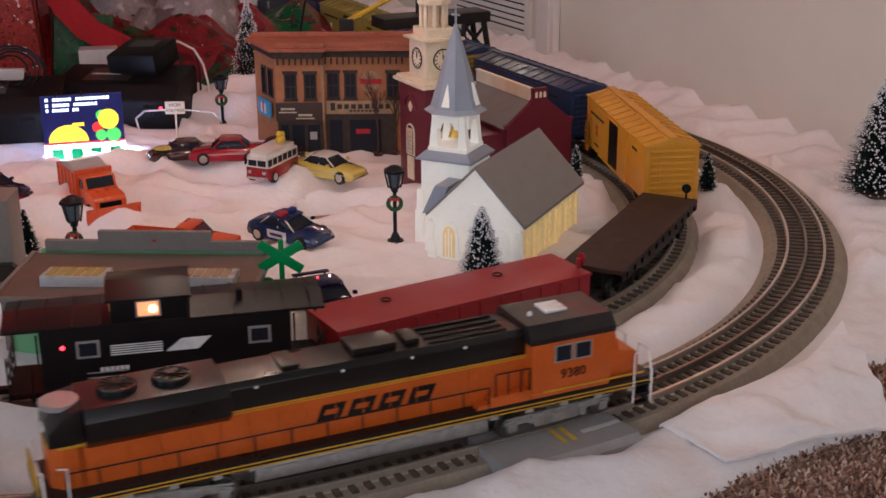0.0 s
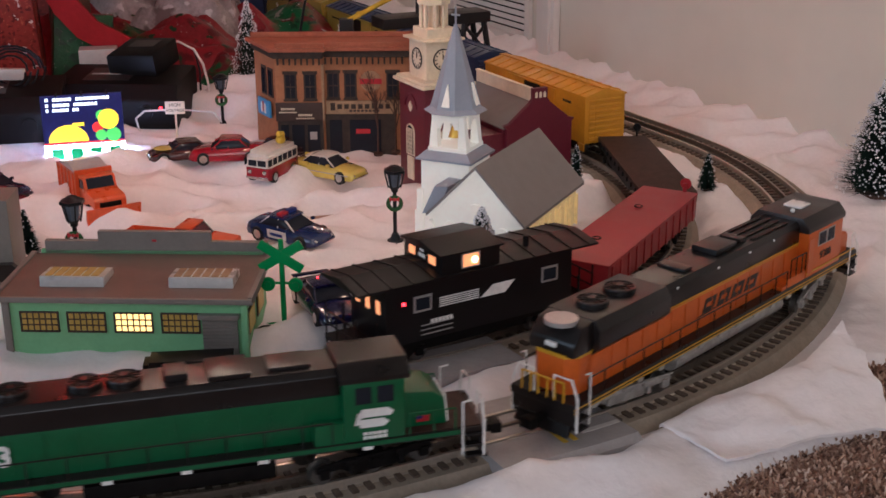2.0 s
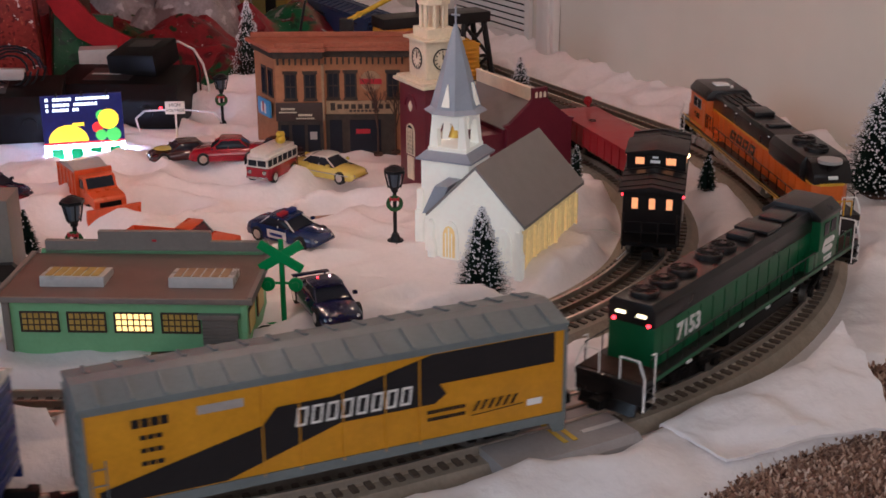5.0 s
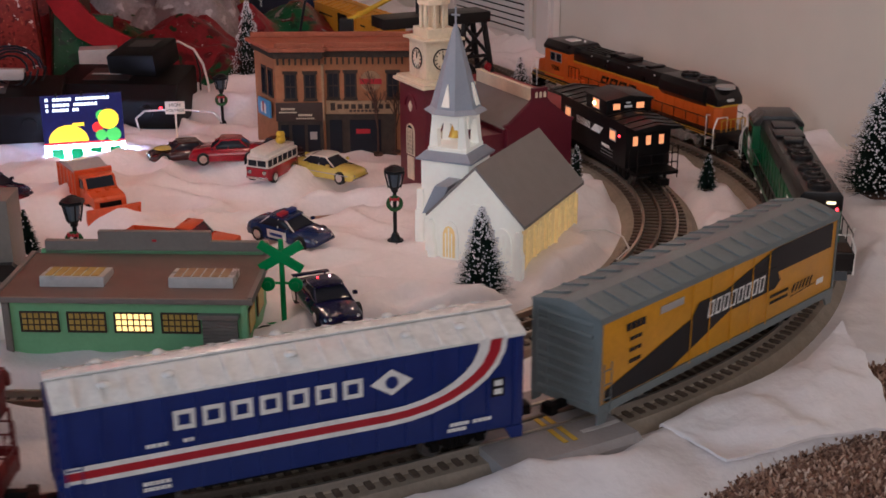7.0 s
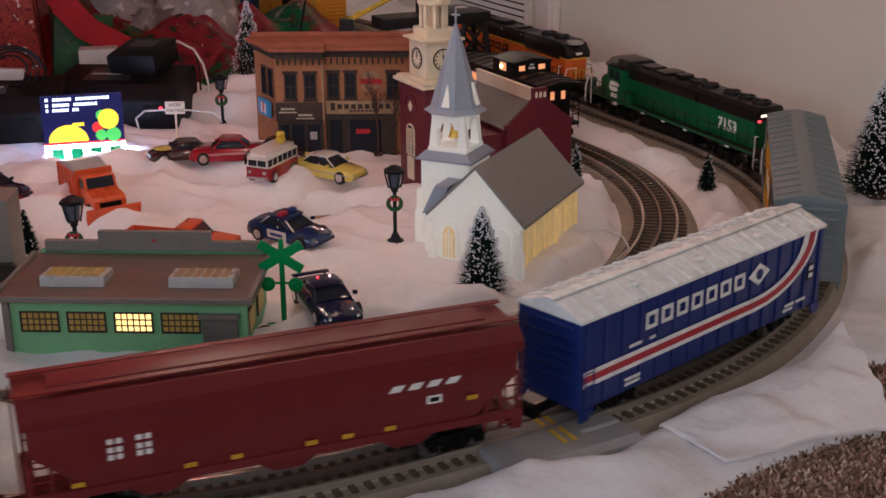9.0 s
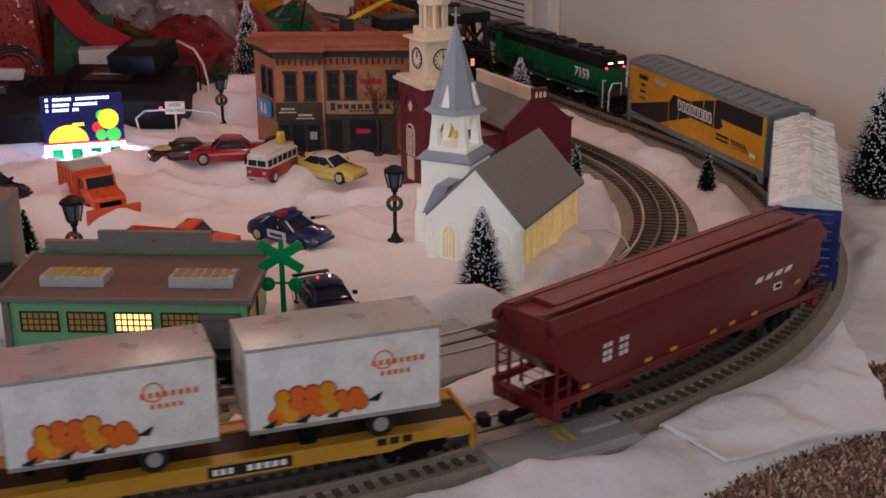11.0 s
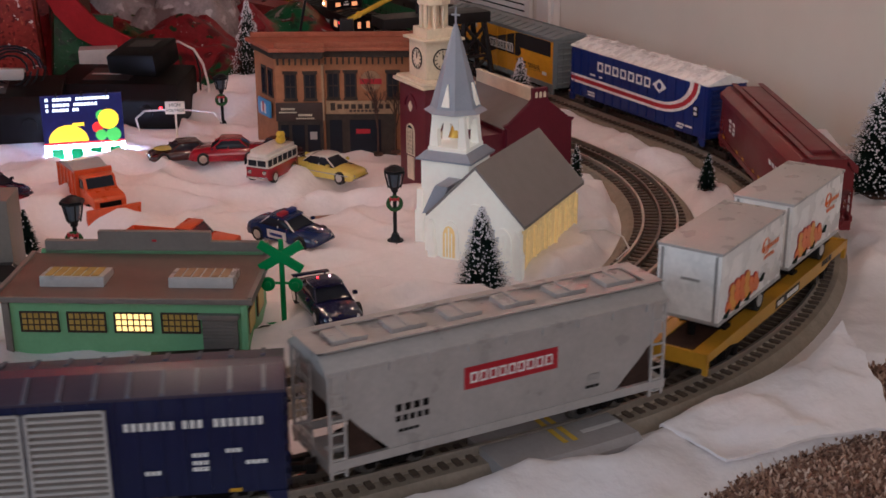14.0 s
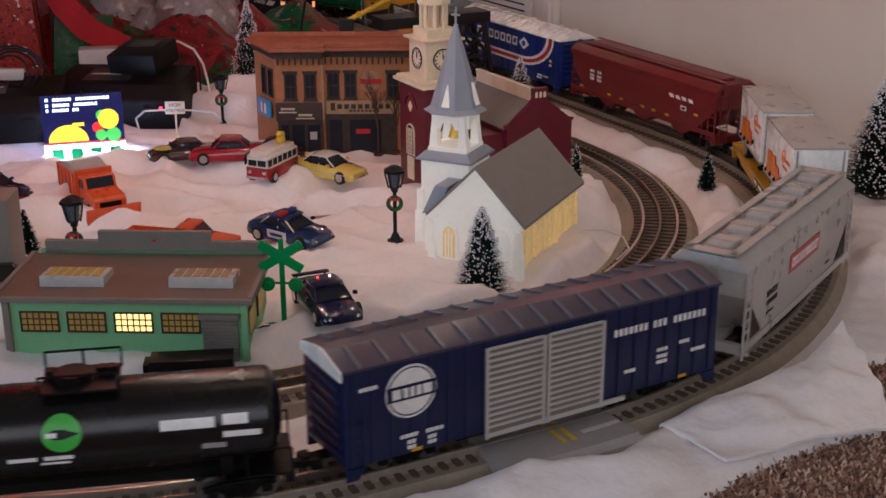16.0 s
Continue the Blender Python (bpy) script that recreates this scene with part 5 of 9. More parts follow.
    box(bm, 0.118, 0.183, -0.0290, 0.0290, 0.030, 0.0715, bev=0.001)
    part("cab", bm, "orange", car, "orange crew cab")
    bm = bmesh.new()
    prism(bm, [(-0.0292, 0.0712), (-0.0292, 0.076), (-0.022, 0.0845), (0.022, 0.0845), (0.0292, 0.076), (0.0292, 0.0712)], 0.117, 0.187, "x", bev=0.001)
    part("cab_roof", bm, "loco_roof", car, "black cab roof")
    part("roof_box", bm_of((0.140, 0.158, -0.008, 0.010, 0.0845, 0.0868), bev=0.001), "white", car)
    bm = bmesh.new()
    prism(bm, [(0.183, 0.030), (0.183, 0.0715), (0.190, 0.0705), (0.196, 0.052), (0.208, 0.050), (0.212, 0.046), (0.212, 0.030)], -0.022, 0.022, "y", bev=0.0015)
    part("nose", bm, "orange", car)
    bm = bmesh.new()
    for y0, y1 in ((-0.02, -0.002), (0.002, 0.02)):
        prism(bm, [(0.1895, 0.0685), (0.1945, 0.0555), (0.1955, 0.0558), (0.1905, 0.069)], y0, y1, "y")
    part("windscreen", bm, "glass", car)
    for y in (-1, 1):
        Y = y * 0.0292
        for x0, x1 in ((0.137, 0.150), (0.153, 0.166)):
            panel(car, "window_frame", [(x0 - 0.001, 0.0555), (x1 + 0.001, 0.0555), (x1 + 0.001, 0.069), (x0 - 0.001, 0.069)], Y, "silver")
            panel(car, "cab_window", [(x0 + 0.0007, 0.0568), (x1 - 0.0007, 0.0568), (x1 - 0.0007, 0.0678), (x0 + 0.0007, 0.0678)], Y + y * 0.0004, "glass")
        lettering("road_number", "9380", 0.0105, "loco_black", car, (0.152, Y + y * 0.0002, 0.0455), y)
        panel(car, "cab_door", [(0.1185, 0.034), (0.128, 0.034), (0.128, 0.066), (0.1185, 0.066)], Y, "orange", 0.0007)
        panel(car, "frame_stripe", [(0.118, 0.0335), (0.212, 0.0335), (0.212, 0.0350), (0.118, 0.0350)], Y, "yellow")
        bm = bmesh.new()
        box(bm, 0.086, 0.118, *sorted((y * 0.0195, y * 0.0285)), 0.0235, 0.038, bev=0.0006)
        box(bm, 0.076, 0.086, *sorted((y * 0.020, y * 0.0285)), 0.0235, 0.033)
        part("battery_box", bm, "orange", car)
        handrails(car, [0.090, 0.100, 0.110, 0.117], y * 0.0285, 0.038, 0.055, "loco_black")
        bm = bmesh.new()
        rod(bm, (-0.085, y * 0.0185, 0.0155), (0.085, y * 0.0185, 0.0155), 0.0082, 18)
        part("fuel_tank", bm, "truck_grey", car, "long silver fuel tank")
        bm = bmesh.new()
        rod(bm, (-0.09, y * 0.026, 0.0215), (0.05, y * 0.026, 0.0215), 0.0022, 8)
        rod(bm, (-0.05, y * 0.024, 0.0225), (0.085, y * 0.024, 0.0225), 0.003, 10)
        part("air_tank", bm, "silver", car)
    bm = bmesh.new()
    ball(bm, (0.213, -0.012, 0.041), 0.0018, 1, 8, 6)
    ball(bm, (0.213, 0.012, 0.041), 0.0018, 1, 8, 6)
    part("ditch_light", bm, "white", car)
    bm = bmesh.new()
    ball(bm, (0.128, -0.006, 0.0862), 0.0022, 1, 8, 6)
    part("beacon", bm, "white", car)
    pilot(car, h - 0.002, "loco_black")
    pilot(car, -h + 0.002, "loco_black")
    for y in (-0.019, -0.011, -0.004, 0.004, 0.011, 0.019):
        bm = bmesh.new()
        rod(bm, (-h + 0.0005, y, 0.029), (-h + 0.0005, y, 0.0445), 0.0008, 6)
        part("end_post", bm, "yellow", car, "yellow end railing post")
    bm = bmesh.new()
    rod(bm, (-h + 0.0005, -0.019, 0.0445), (-h + 0.0005, 0.019, 0.0445), 0.0008, 6)
    part("end_rail", bm, "yellow", car)
    TRAINS.append((car, R_OUT, s, 0.1735, trucks(car, 0.142, 3, "truck_grey", 0.078, True)))


def green_loco(label, s):
    car = thing("diesel_locomotive", label, "locomotive", group="freight train")
    h = 0.208
    part("frame", bm_of((-h, h, -0.029, 0.029, 0.0250, 0.0300), (-0.19, 0.19, -0.012, 0.012, 0.016, 0.025), bev=0.0006), "loco_black", car, "black underframe and walkway")
    part("frame_edge", bm_of((-h + 0.02, h - 0.02, -0.0295, -0.0285, 0.0262, 0.0292), (-h + 0.02, h - 0.02, 0.0285, 0.0295, 0.0262, 0.0292)), "bn_green", car)
    part("long_hood", bm_of((-0.176, 0.108, -0.0200, 0.0200, 0.030, 0.0620), bev=0.0008), "bn_green", car, "green long hood")
    bm = bmesh.new()
    prism(bm, [(-0.0202, 0.062), (-0.0202, 0.076), (-0.0165, 0.0805), (0.0165, 0.0805), (0.0202, 0.076), (0.0202, 0.062)], -0.177, 0.108, "x", bev=0.0008)
    part("upper_hood", bm, "loco_black", car, "black upper hood")
    fans(car, (-0.160, -0.130, -0.100, -0.055, -0.030), 0.0805, 0.0115)
    for b in ((-0.005, 0.010, -0.010, 0.010, 0.0805, 0.086), (0.022, 0.050, -0.016, 0.016, 0.0805, 0.084), (0.062, 0.090, -0.012, 0.012, 0.0805, 0.0835)):
        part("exhaust_housing", bm_of(b, bev=0.001), "loco_black", car)
    bm = bmesh.new()
    box(bm, 0.108, 0.150, -0.0285, 0.0285, 0.030, 0.0735, bev=0.001)
    part("cab", bm, "bn_green", car, "green crew cab")
    bm = bmesh.new()
    prism(bm, [(-0.0288, 0.0725), (-0.0288, 0.076), (-0.018, 0.0845), (0.018, 0.0845), (0.0288, 0.076), (0.0288, 0.0725)], 0.106, 0.154, "x", bev=0.001)
    part("cab_roof", bm, "loco_black", car)
    bm = bmesh.new()
    prism(bm, [(0.150, 0.030), (0.150, 0.0575), (0.172, 0.0555), (0.180, 0.050), (0.182, 0.030)], -0.0185, 0.0185, "y", bev=0.0015)
    part("short_hood", bm, "bn_green", car)
    for x0, x1 in ((0.15, h - 0.004), (-h + 0.004, -0.177)):
        part("deck_plate", bm_of((x0, x1, -0.0275, 0.0275, 0.030, 0.0308)), "deck", car, "dark brown end platform")
    for k in range(4):
        bm = bmesh.new()
        y0 = -0.0175 + k * 0.009
        prism(bm, [(y0, 0.0315), (y0 + 0.0045, 0.0315), (min(y0 + 0.0125, 0.0178), 0.048), (min(y0 + 0.008, 0.0178), 0.048)], 0.1815, 0.1830, "x")
        part("warning_stripe", bm, "white", car, smooth=False)
    for y in (-1, 1):
        Y = y * 0.0287
        for x0, x1 in ((0.116, 0.127), (0.131, 0.142)):
            panel(car, "cab_window", [(x0, 0.0575), (x1, 0.0575), (x1, 0.0695), (x0, 0.0695)], Y, "glass")
        f = 1 if y < 0 else -1
        # white block emblem in three strokes
        for pts in ([(-.010, .0), (.006, .0), (.010, .003), (.006, .006), (-.012, .006)], [(-.012, .0075), (.011, .0075), (.013, .0105), (.009, .0135), (-.009, .0135)], [(-.014, .0025), (-.0105, .0025), (-.008, .011), (-.0115, .011)]):
            panel(car, "emblem", [(0.129 + f * a, 0.040 + b) for a, b in pts], Y, "white")
        word(car, 0.129, Y, 0.0355, -1, 5, 0.0022, 0.0034, "white", 0.8)
        word(car, 0.129, Y, 0.0325, -1, 5, 0.0022, 0.0034, "white", 0.8)
        panel(car, "flag_patch", [(0.160, 0.034), (0.169, 0.034), (0.169, 0.0385), (0.160, 0.0385)], y * 0.0187, "red")
        panel(car, "flag_patch", [(0.160, 0.0365), (0.164, 0.0365), (0.164, 0.0385), (0.160, 0.0385)], y * 0.0192, "deg_blue")
        lettering("road_number", "7153", 0.0195, "white", car, (-0.122, y * 0.0202, 0.0470), y, bold=0.0006)
        bm = bmesh.new()
        for k in range(13):
            x = -0.165 + k * 0.0205
            box(bm, x, x + 0.0005, *sorted((y * 0.02, y * 0.0206)), 0.032, 0.060)
        part("door_seam", bm, "bn_green", car)
        handrails(car, [-0.195, -0.17, -0.145, -0.12, -0.095, -0.07, -0.045, -0.02, 0.005, 0.03, 0.055, 0.08, 0.10], y * 0.0283, 0.030, 0.046, "loco_black")
        handrails(car, [0.153, 0.17, 0.185], y * 0.0283, 0.030, 0.046, "bn_green")
        part("battery_box", bm_of((0.088, 0.108, *sorted((y * 0.02, y * 0.0285)), 0.030, 0.045), bev=0.0006), "bn_green", car)
        pieces("step_light", bm_of((0, 0.007, -0.0006, 0.0006, 0.0238, 0.0262)), "white", car, [(x, y * 0.0296, 0) for x in (-0.14, -0.05, 0.0, 0.05, 0.12)])
        bm = bmesh.new()
        prism(bm, [(y * 0.006, 0.008), (y * 0.022, 0.008), (y * 0.027, 0.012), (y * 0.027, 0.022), (y * 0.006, 0.022)], -0.062, 0.062, "x", bev=0.001)
        part("fuel_tank", bm, "dark", car)
    for y in (-1, 1):
        part("number_board", bm_of((-0.1785, -0.1765, y * 0.009 - 0.0040, y * 0.009 + 0.0040, 0.0690, 0.0712)), "number_glow", car, "lit number board")
    for y in (-1, 1):
        bm = bmesh.new()
        ball(bm, (-0.1772, y * 0.0150, 0.0635), 0.0017, 1, 10, 8)
        part("marker_light", bm, "lamp_red", car, "glowing red marker light")
    pilot(car, h - 0.002, "loco_black")
    pilot(car, -h + 0.002, "loco_black")
    TRAINS.append((car, R_OUT, s, 0.1735, trucks(car, 0.125, 3, "dark", 0.074, True)))


def caboose(label, s):
    car = thing("caboose", label, "caboose", group="inner train")
    h, W, z0, ze = 0.118, 0.058, 0.0205, 0.0715
    part("body", bm_of((-0.092, 0.092, -W / 2, W / 2, z0, ze), bev=0.0008), "cab_black", car)
    bm = bmesh.new()
    o = W / 2 + 0.003
    prism(bm, [(-o, ze - 0.001), (-o, ze + 0.001), (0, ze + 0.006), (o, ze + 0.001), (o, ze - 0.001)], -h, h, "x", bev=0.0004)
    part("roof", bm, "cab_black", car, "low dark roof")
    part("cupola", bm_of((-0.040, 0.016, -W / 2 - 0.001, W / 2 + 0.001, ze - 0.002, 0.0895), bev=0.0008), "cab_black", car)
    bm = bmesh.new()
    prism(bm, [(-o, 0.0888), (-o, 0.0905), (0, 0.0955), (o, 0.0905), (o, 0.0888)], -0.043, 0.019, "x", bev=0.0004)
    part("cupola_roof", bm, "cab_black", car)
    part("frame", bm_of((-h, h, -0.027, 0.027, 0.0165, 0.0205), (-0.05, 0.05, -0.022, 0.022, 0.009, 0.0165)), "dark", car)
    for y in (-1, 1):
        Y = y * (W / 2 + 0.0002)
        f = 1 if y < 0 else -1
        for x in (-0.058, 0.068):
            panel(car, "window_frame", [(x - 0.0085, 0.046), (x + 0.0085, 0.046), (x + 0.0085, 0.060), (x - 0.0085, 0.060)], Y, "silver")
            panel(car, "window_pane", [(x - 0.0065, 0.048), (x + 0.0065, 0.048), (x + 0.0065, 0.058), (x - 0.0065, 0.058)], Y + y * 0.0004, "glass" if y < 0 else "glow_cab")
        panel(car, "cupola_window", [(-0.020, 0.0765), (-0.005, 0.0765), (-0.005, 0.0870), (-0.020, 0.0870)], y * (W / 2 + 0.0012), "glow_cab", label="lit orange cupola window")
        panel(car, "emblem", [(f * (a + 0.01), b) for a, b in ((-0.012, 0.046), (0.012, 0.046), (0.022, 0.0555), (0.0, 0.0555))], Y, "white")
        for k in range(5):
            panel(car, "emblem_stripe", [(f * -0.042 + 0.0, 0.0465 + k * 0.0018), (f * -0.004, 0.0465 + k * 0.0018), (f * -0.004, 0.0474 + k * 0.0018), (f * -0.042, 0.0474 + k * 0.0018)], Y, "white")
        word(car, -0.040, Y, 0.036, -1, 6, 0.0032, 0.0036, "white", 0.8)
        for z in (0.026, 0.030, 0.034):
            bm = bmesh.new()
            rod(bm, (-0.060, y * (W / 2 + 0.001), z), (-0.030, y * (W / 2 + 0.001), z), 0.0005, 6)
            part("grab_iron", bm, "silver", car)
        bm = bmesh.new()
        ball(bm, (-0.076, y * (W / 2 + 0.001), 0.056), 0.0016, 1, 8, 6)
        part("marker_light", bm, "lamp_red", car, "glowing red marker light")
    for x in (-1, 1):
        for y0 in (-0.020, -0.003, 0.014):
            bm = bm_of((*sorted((x * 0.092, x * 0.0926)), y0, y0 + 0.006, 0.047, 0.058))
            part("end_window", bm, "glow_cab", car, "lit end window", smooth=False)
        if x < 0:
            for y0, y1 in ((-0.020, -0.010), (0.012, 0.021)):
                part("cupola_window", bm_of((-0.0406, -0.040, y0, y1, 0.0785, 0.0855)), "glow_cab", car, smooth=False)
            part("number_bar", bm_of((-0.0406, -0.040, -0.004, 0.006, 0.080, 0.083), (-0.0406, -0.040, -0.002, 0.004, 0.085, 0.087)), "white", car, smooth=False)
        ends = [((h - 0.001, y * p, z0_), (h - 0.001, y * p, z1_)) for y in (-1, 1) for p, z0_, z1_ in ((0.026, 0.012, 0.050), (0.008, 0.020, 0.042))]
        ends += [((h - 0.018, y * 0.028, 0.012), (h - 0.018, y * 0.028, 0.044)) for y in (-1, 1)]
        ends += [((h - 0.001, -0.026, z), (h - 0.001, 0.026, z)) for z in (0.042, 0.031)]
        for p, q in ends:
            bm = bmesh.new()
            rod(bm, (x * p[0], p[1], p[2]), (x * q[0], q[1], q[2]), 0.0008, 6)
            part("end_railing", bm, "cab_black", car)
        coupler(car, x * h)
    bm = bmesh.new()
    rod(bm, (0.055, -0.012, ze + 0.003), (0.055, -0.012, ze + 0.013), 0.0025, 10)
    part("smoke_jack", bm, "cab_black", car)
    for k in (-1, 1):
        bm = bmesh.new()
        prism(bm, [(k * o, ze + 0.0008), (0, ze + 0.0058), (0, ze + 0.0072), (k * o, ze + 0.0020)], -0.0006, 0.0006, "x")
        pieces("roof_seam", bm, "cab_black", car, [(x, 0, 0) for x in (-0.108, -0.088, -0.068, -0.048, 0.030, 0.050, 0.068, 0.088, 0.108)])
    for y in (-1, 1):
        Y = y * (W / 2 + 0.0010)
        panel(car, "cupola_frame", [(-0.0215, 0.0752), (-0.0035, 0.0752), (-0.0035, 0.0882), (-0.0215, 0.0882)], Y, "silver", 0.0001)
        bm = bmesh.new()
        ball(bm, (-0.0090, y * (W / 2 + 0.0012), 0.0815), 0.0030, 1, 10, 8)
        part("cupola_bulb", bm, "lamp_bulb", car, "bright bulb behind the cupola window")
    TRAINS.append((car, R_IN, s, 0.125, trucks(car, 0.075)))


def gondola(label, s):
    car = thing("gondola_car", label, "gondola", group="inner train")
    L, W, z0, z1 = 0.245, 0.058, 0.018, 0.046
    h = L / 2
    bm = bm_of((-h, h, -W / 2, W / 2, z0, z1 - 0.004), bev=0.0006)
    part("body", bm, "gon_red", car)
    part("cover", bm_of((-h - 0.001, h + 0.001, -W / 2 - 0.001, W / 2 + 0.001, z1 - 0.004, z1 - 0.001), bev=0.0008), "gon_red", car, "smooth red cover")
    pieces("side_rib", bm_of((-0.002, 0.002, -0.0006, 0.0006, z0, z1 - 0.004)), "gon_red", car, [(-h + 0.01 + (L - 0.02) * i / 11, y * (W / 2 + 0.0006), 0) for i in range(12) for y in (-1, 1)])
    bm = bmesh.new()
    rod(bm, (h - 0.004, -0.017, z1), (h - 0.004, -0.017, z1 + 0.009), 0.0022, 8)
    rod(bm, (h - 0.0015, -0.017, z1 + 0.008), (h - 0.0005, -0.017, z1 + 0.008), 0.006, 12)
    part("brake_wheel", bm, "gon_red", car)
    for x in (-0.06, 0.05):
        bm = bmesh.new()
        ring(bm, (x, 0.008, z1), 0.004, 0.0006, "z", 12, 5)
        part("cover_ring", bm, "dark", car)
    for x in (-1, 1):
        coupler(car, x * h)
    TRAINS.append((car, R_IN, s, 0.125, trucks(car, 0.082)))


def black_flat(label, s):
    car = thing("flat_car", label, "flat car", group="inner train")
    L, W = 0.240, 0.060
    h = L / 2
    part("deck", bm_of((-h, h, -W / 2, W / 2, 0.0285, 0.0330), bev=0.0007), "deck", car, "flat brown-black deck")
    bm = bmesh.new()
    for y in (-1, 1):
        prism(bm, [(-h, 0.0285), (-h, 0.022), (-h * 0.6, 0.022), (-h * 0.45, 0.016), (h * 0.45, 0.016), (h * 0.6, 0.022), (h, 0.022), (h, 0.0285)], y * (W / 2 - 0.002), y * (W / 2 - 0.0005), "y")
    box(bm, -h, h, -0.01, 0.01, 0.015, 0.0285)
    part("side_sill", bm, "black", car)
    pieces("stake_pocket", bm_of((-0.002, 0.002, -0.001, 0.001, 0.024, 0.029)), "black", car, [(-h + 0.012 + k * 0.0216, y * (W / 2 + 0.0005), 0) for k in range(11) for y in (-1, 1)])
    bm = bmesh.new()
    rod(bm, (h - 0.003, -0.018, 0.033), (h - 0.003, -0.018, 0.044), 0.0012, 6)
    rod(bm, (h - 0.0035, -0.018, 0.044), (h - 0.0015, -0.018, 0.044), 0.005, 12)
    part("brake_wheel", bm, "black", car)
    for x in (-1, 1):
        coupler(car, x * h)
    TRAINS.append((car, R_IN, s, 0.125, trucks(car, 0.08)))


def plain_boxcar(label, s, body, roof, door=True, L=0.252, group="inner train", patch="white"):
    car = thing("boxcar", label, "boxcar", group=group)
    W, z0, ze, zr = 0.060, 0.0185, 0.0785, 0.086
    boxcar_body(car, L, W, z0, ze, zr, body, roof, ribs=0, roof_ribs=12)
    h = L / 2
    for y in (-1, 1):
        f = 1 if y < 0 else -1
        Y = y * (W / 2 + 0.0002)
        if door:
            panel(car, "door_opening", [(-0.020, z0 + 0.002), (0.020, z0 + 0.002), (0.020, ze - 0.004), (-0.020, ze - 0.004)], Y, "dark")
            panel(car, "door", [(f * 0.022, z0 + 0.001), (f * 0.058, z0 + 0.001), (f * 0.058, ze - 0.003), (f * 0.022, ze - 0.003)], Y, body, 0.0016)
        for zz in (ze - 0.004, z0):
            part("door_rail", bm_of((-0.06, 0.06, *sorted((Y, Y + y * 0.002)), zz, zz + 0.002)), body, car)
        word(car, f * 0.085, Y, 0.066, -1, 5, 0.003, 0.004, "sar_black", 0.75)
        word(car, f * -0.075, Y, 0.063, -1, 9, 0.003, 0.0068, "sar_black", 0.75)
        word(car, f * -0.075, Y, 0.028, -1, 5, 0.002, 0.004, "sar_black", 0.75)
        bm = bmesh.new()
        for k in range(4):
            a = k * math.pi / 4
            dx, dz = 0.007 * math.cos(a), 0.008 * math.sin(a)
            prism(bm, [(-0.075 * f - dx - 0.0008, 0.046 - dz), (-0.075 * f - dx + 0.0008, 0.046 - dz), (-0.075 * f + dx + 0.0008, 0.046 + dz), (-0.075 * f + dx - 0.0008, 0.046 + dz)], Y, Y + y * (0.0004 + k * 0.0001), "y")
        part("emblem", bm, "red" if body == "up_yellow" else patch, car, smooth=False)
    TRAINS.append((car, R_IN, s, 0.125, trucks(car, 0.085)))


def motions():
    for car, R, s0, v, bogies in TRAINS:
        rows, turns = [], [[] for _ in bogies]
        p = abs(bogies[0][1])
        for k in range(65):
            t = k * 0.25
            s = s0 + v * t
            if R == R_IN:
                s -= 0.006 * smooth01(0.16, -0.16, s)    # slack in the couplings, drawn up on the first corner
            (a, ba), (b, bb) = path(s + p, R), path(s - p, R)
            m, d = (a + b) / 2, a - b
            ang = math.degrees(math.atan2(d.y, d.x))
            rows.append((t, pose(m.x, m.y, 0, 0, 0, ang)))
            for lst, (tr, q) in zip(turns, bogies):
                w = math.degrees(ba if q > 0 else bb) - ang
                w = (w + 180) % 360 - 180
                lst.append((t, pose(q, 0, 0, 0, 0, w)))
        walk(car, rows)
        for lst, (tr, q) in zip(turns, bogies):
            walk(tr, lst)


# ---- buildings
def arch(cx, z0, w, zs, point=False, n=8):
    """Outline of an arched opening in (x, z): width w, springing at zs."""
    pts = [(cx - w / 2, z0), (cx + w / 2, z0)]
    if point:
        for k in range(n + 1):
            a = k / n
            pts.append((cx + w / 2 * math.cos(a * math.pi / 2) ** 0.9 if a < 1 else cx, zs + w * 0.85 * math.sin(a * math.pi / 2)))
        pts += [(2 * cx - x, z) for x, z in pts[-2:1:-1]]
    else:
        pts += [(cx + w / 2 * math.cos(math.pi * k / n), zs + w / 2 * math.sin(math.pi * k / n)) for k in range(n + 1)]
    return pts


def slab(parent, name, pts, y0, y1, material, label=""):
    bm = bmesh.new()
    prism(bm, pts, y0, y1, "y")
    return part(name, bm, material, parent, label, smooth=False)


def side_slab(parent, name, pts, x0, x1, material, label=""):
    bm = bmesh.new()
    prism(bm, pts, x0, x1, "x")
    return part(name, bm, material, parent, label, smooth=False)


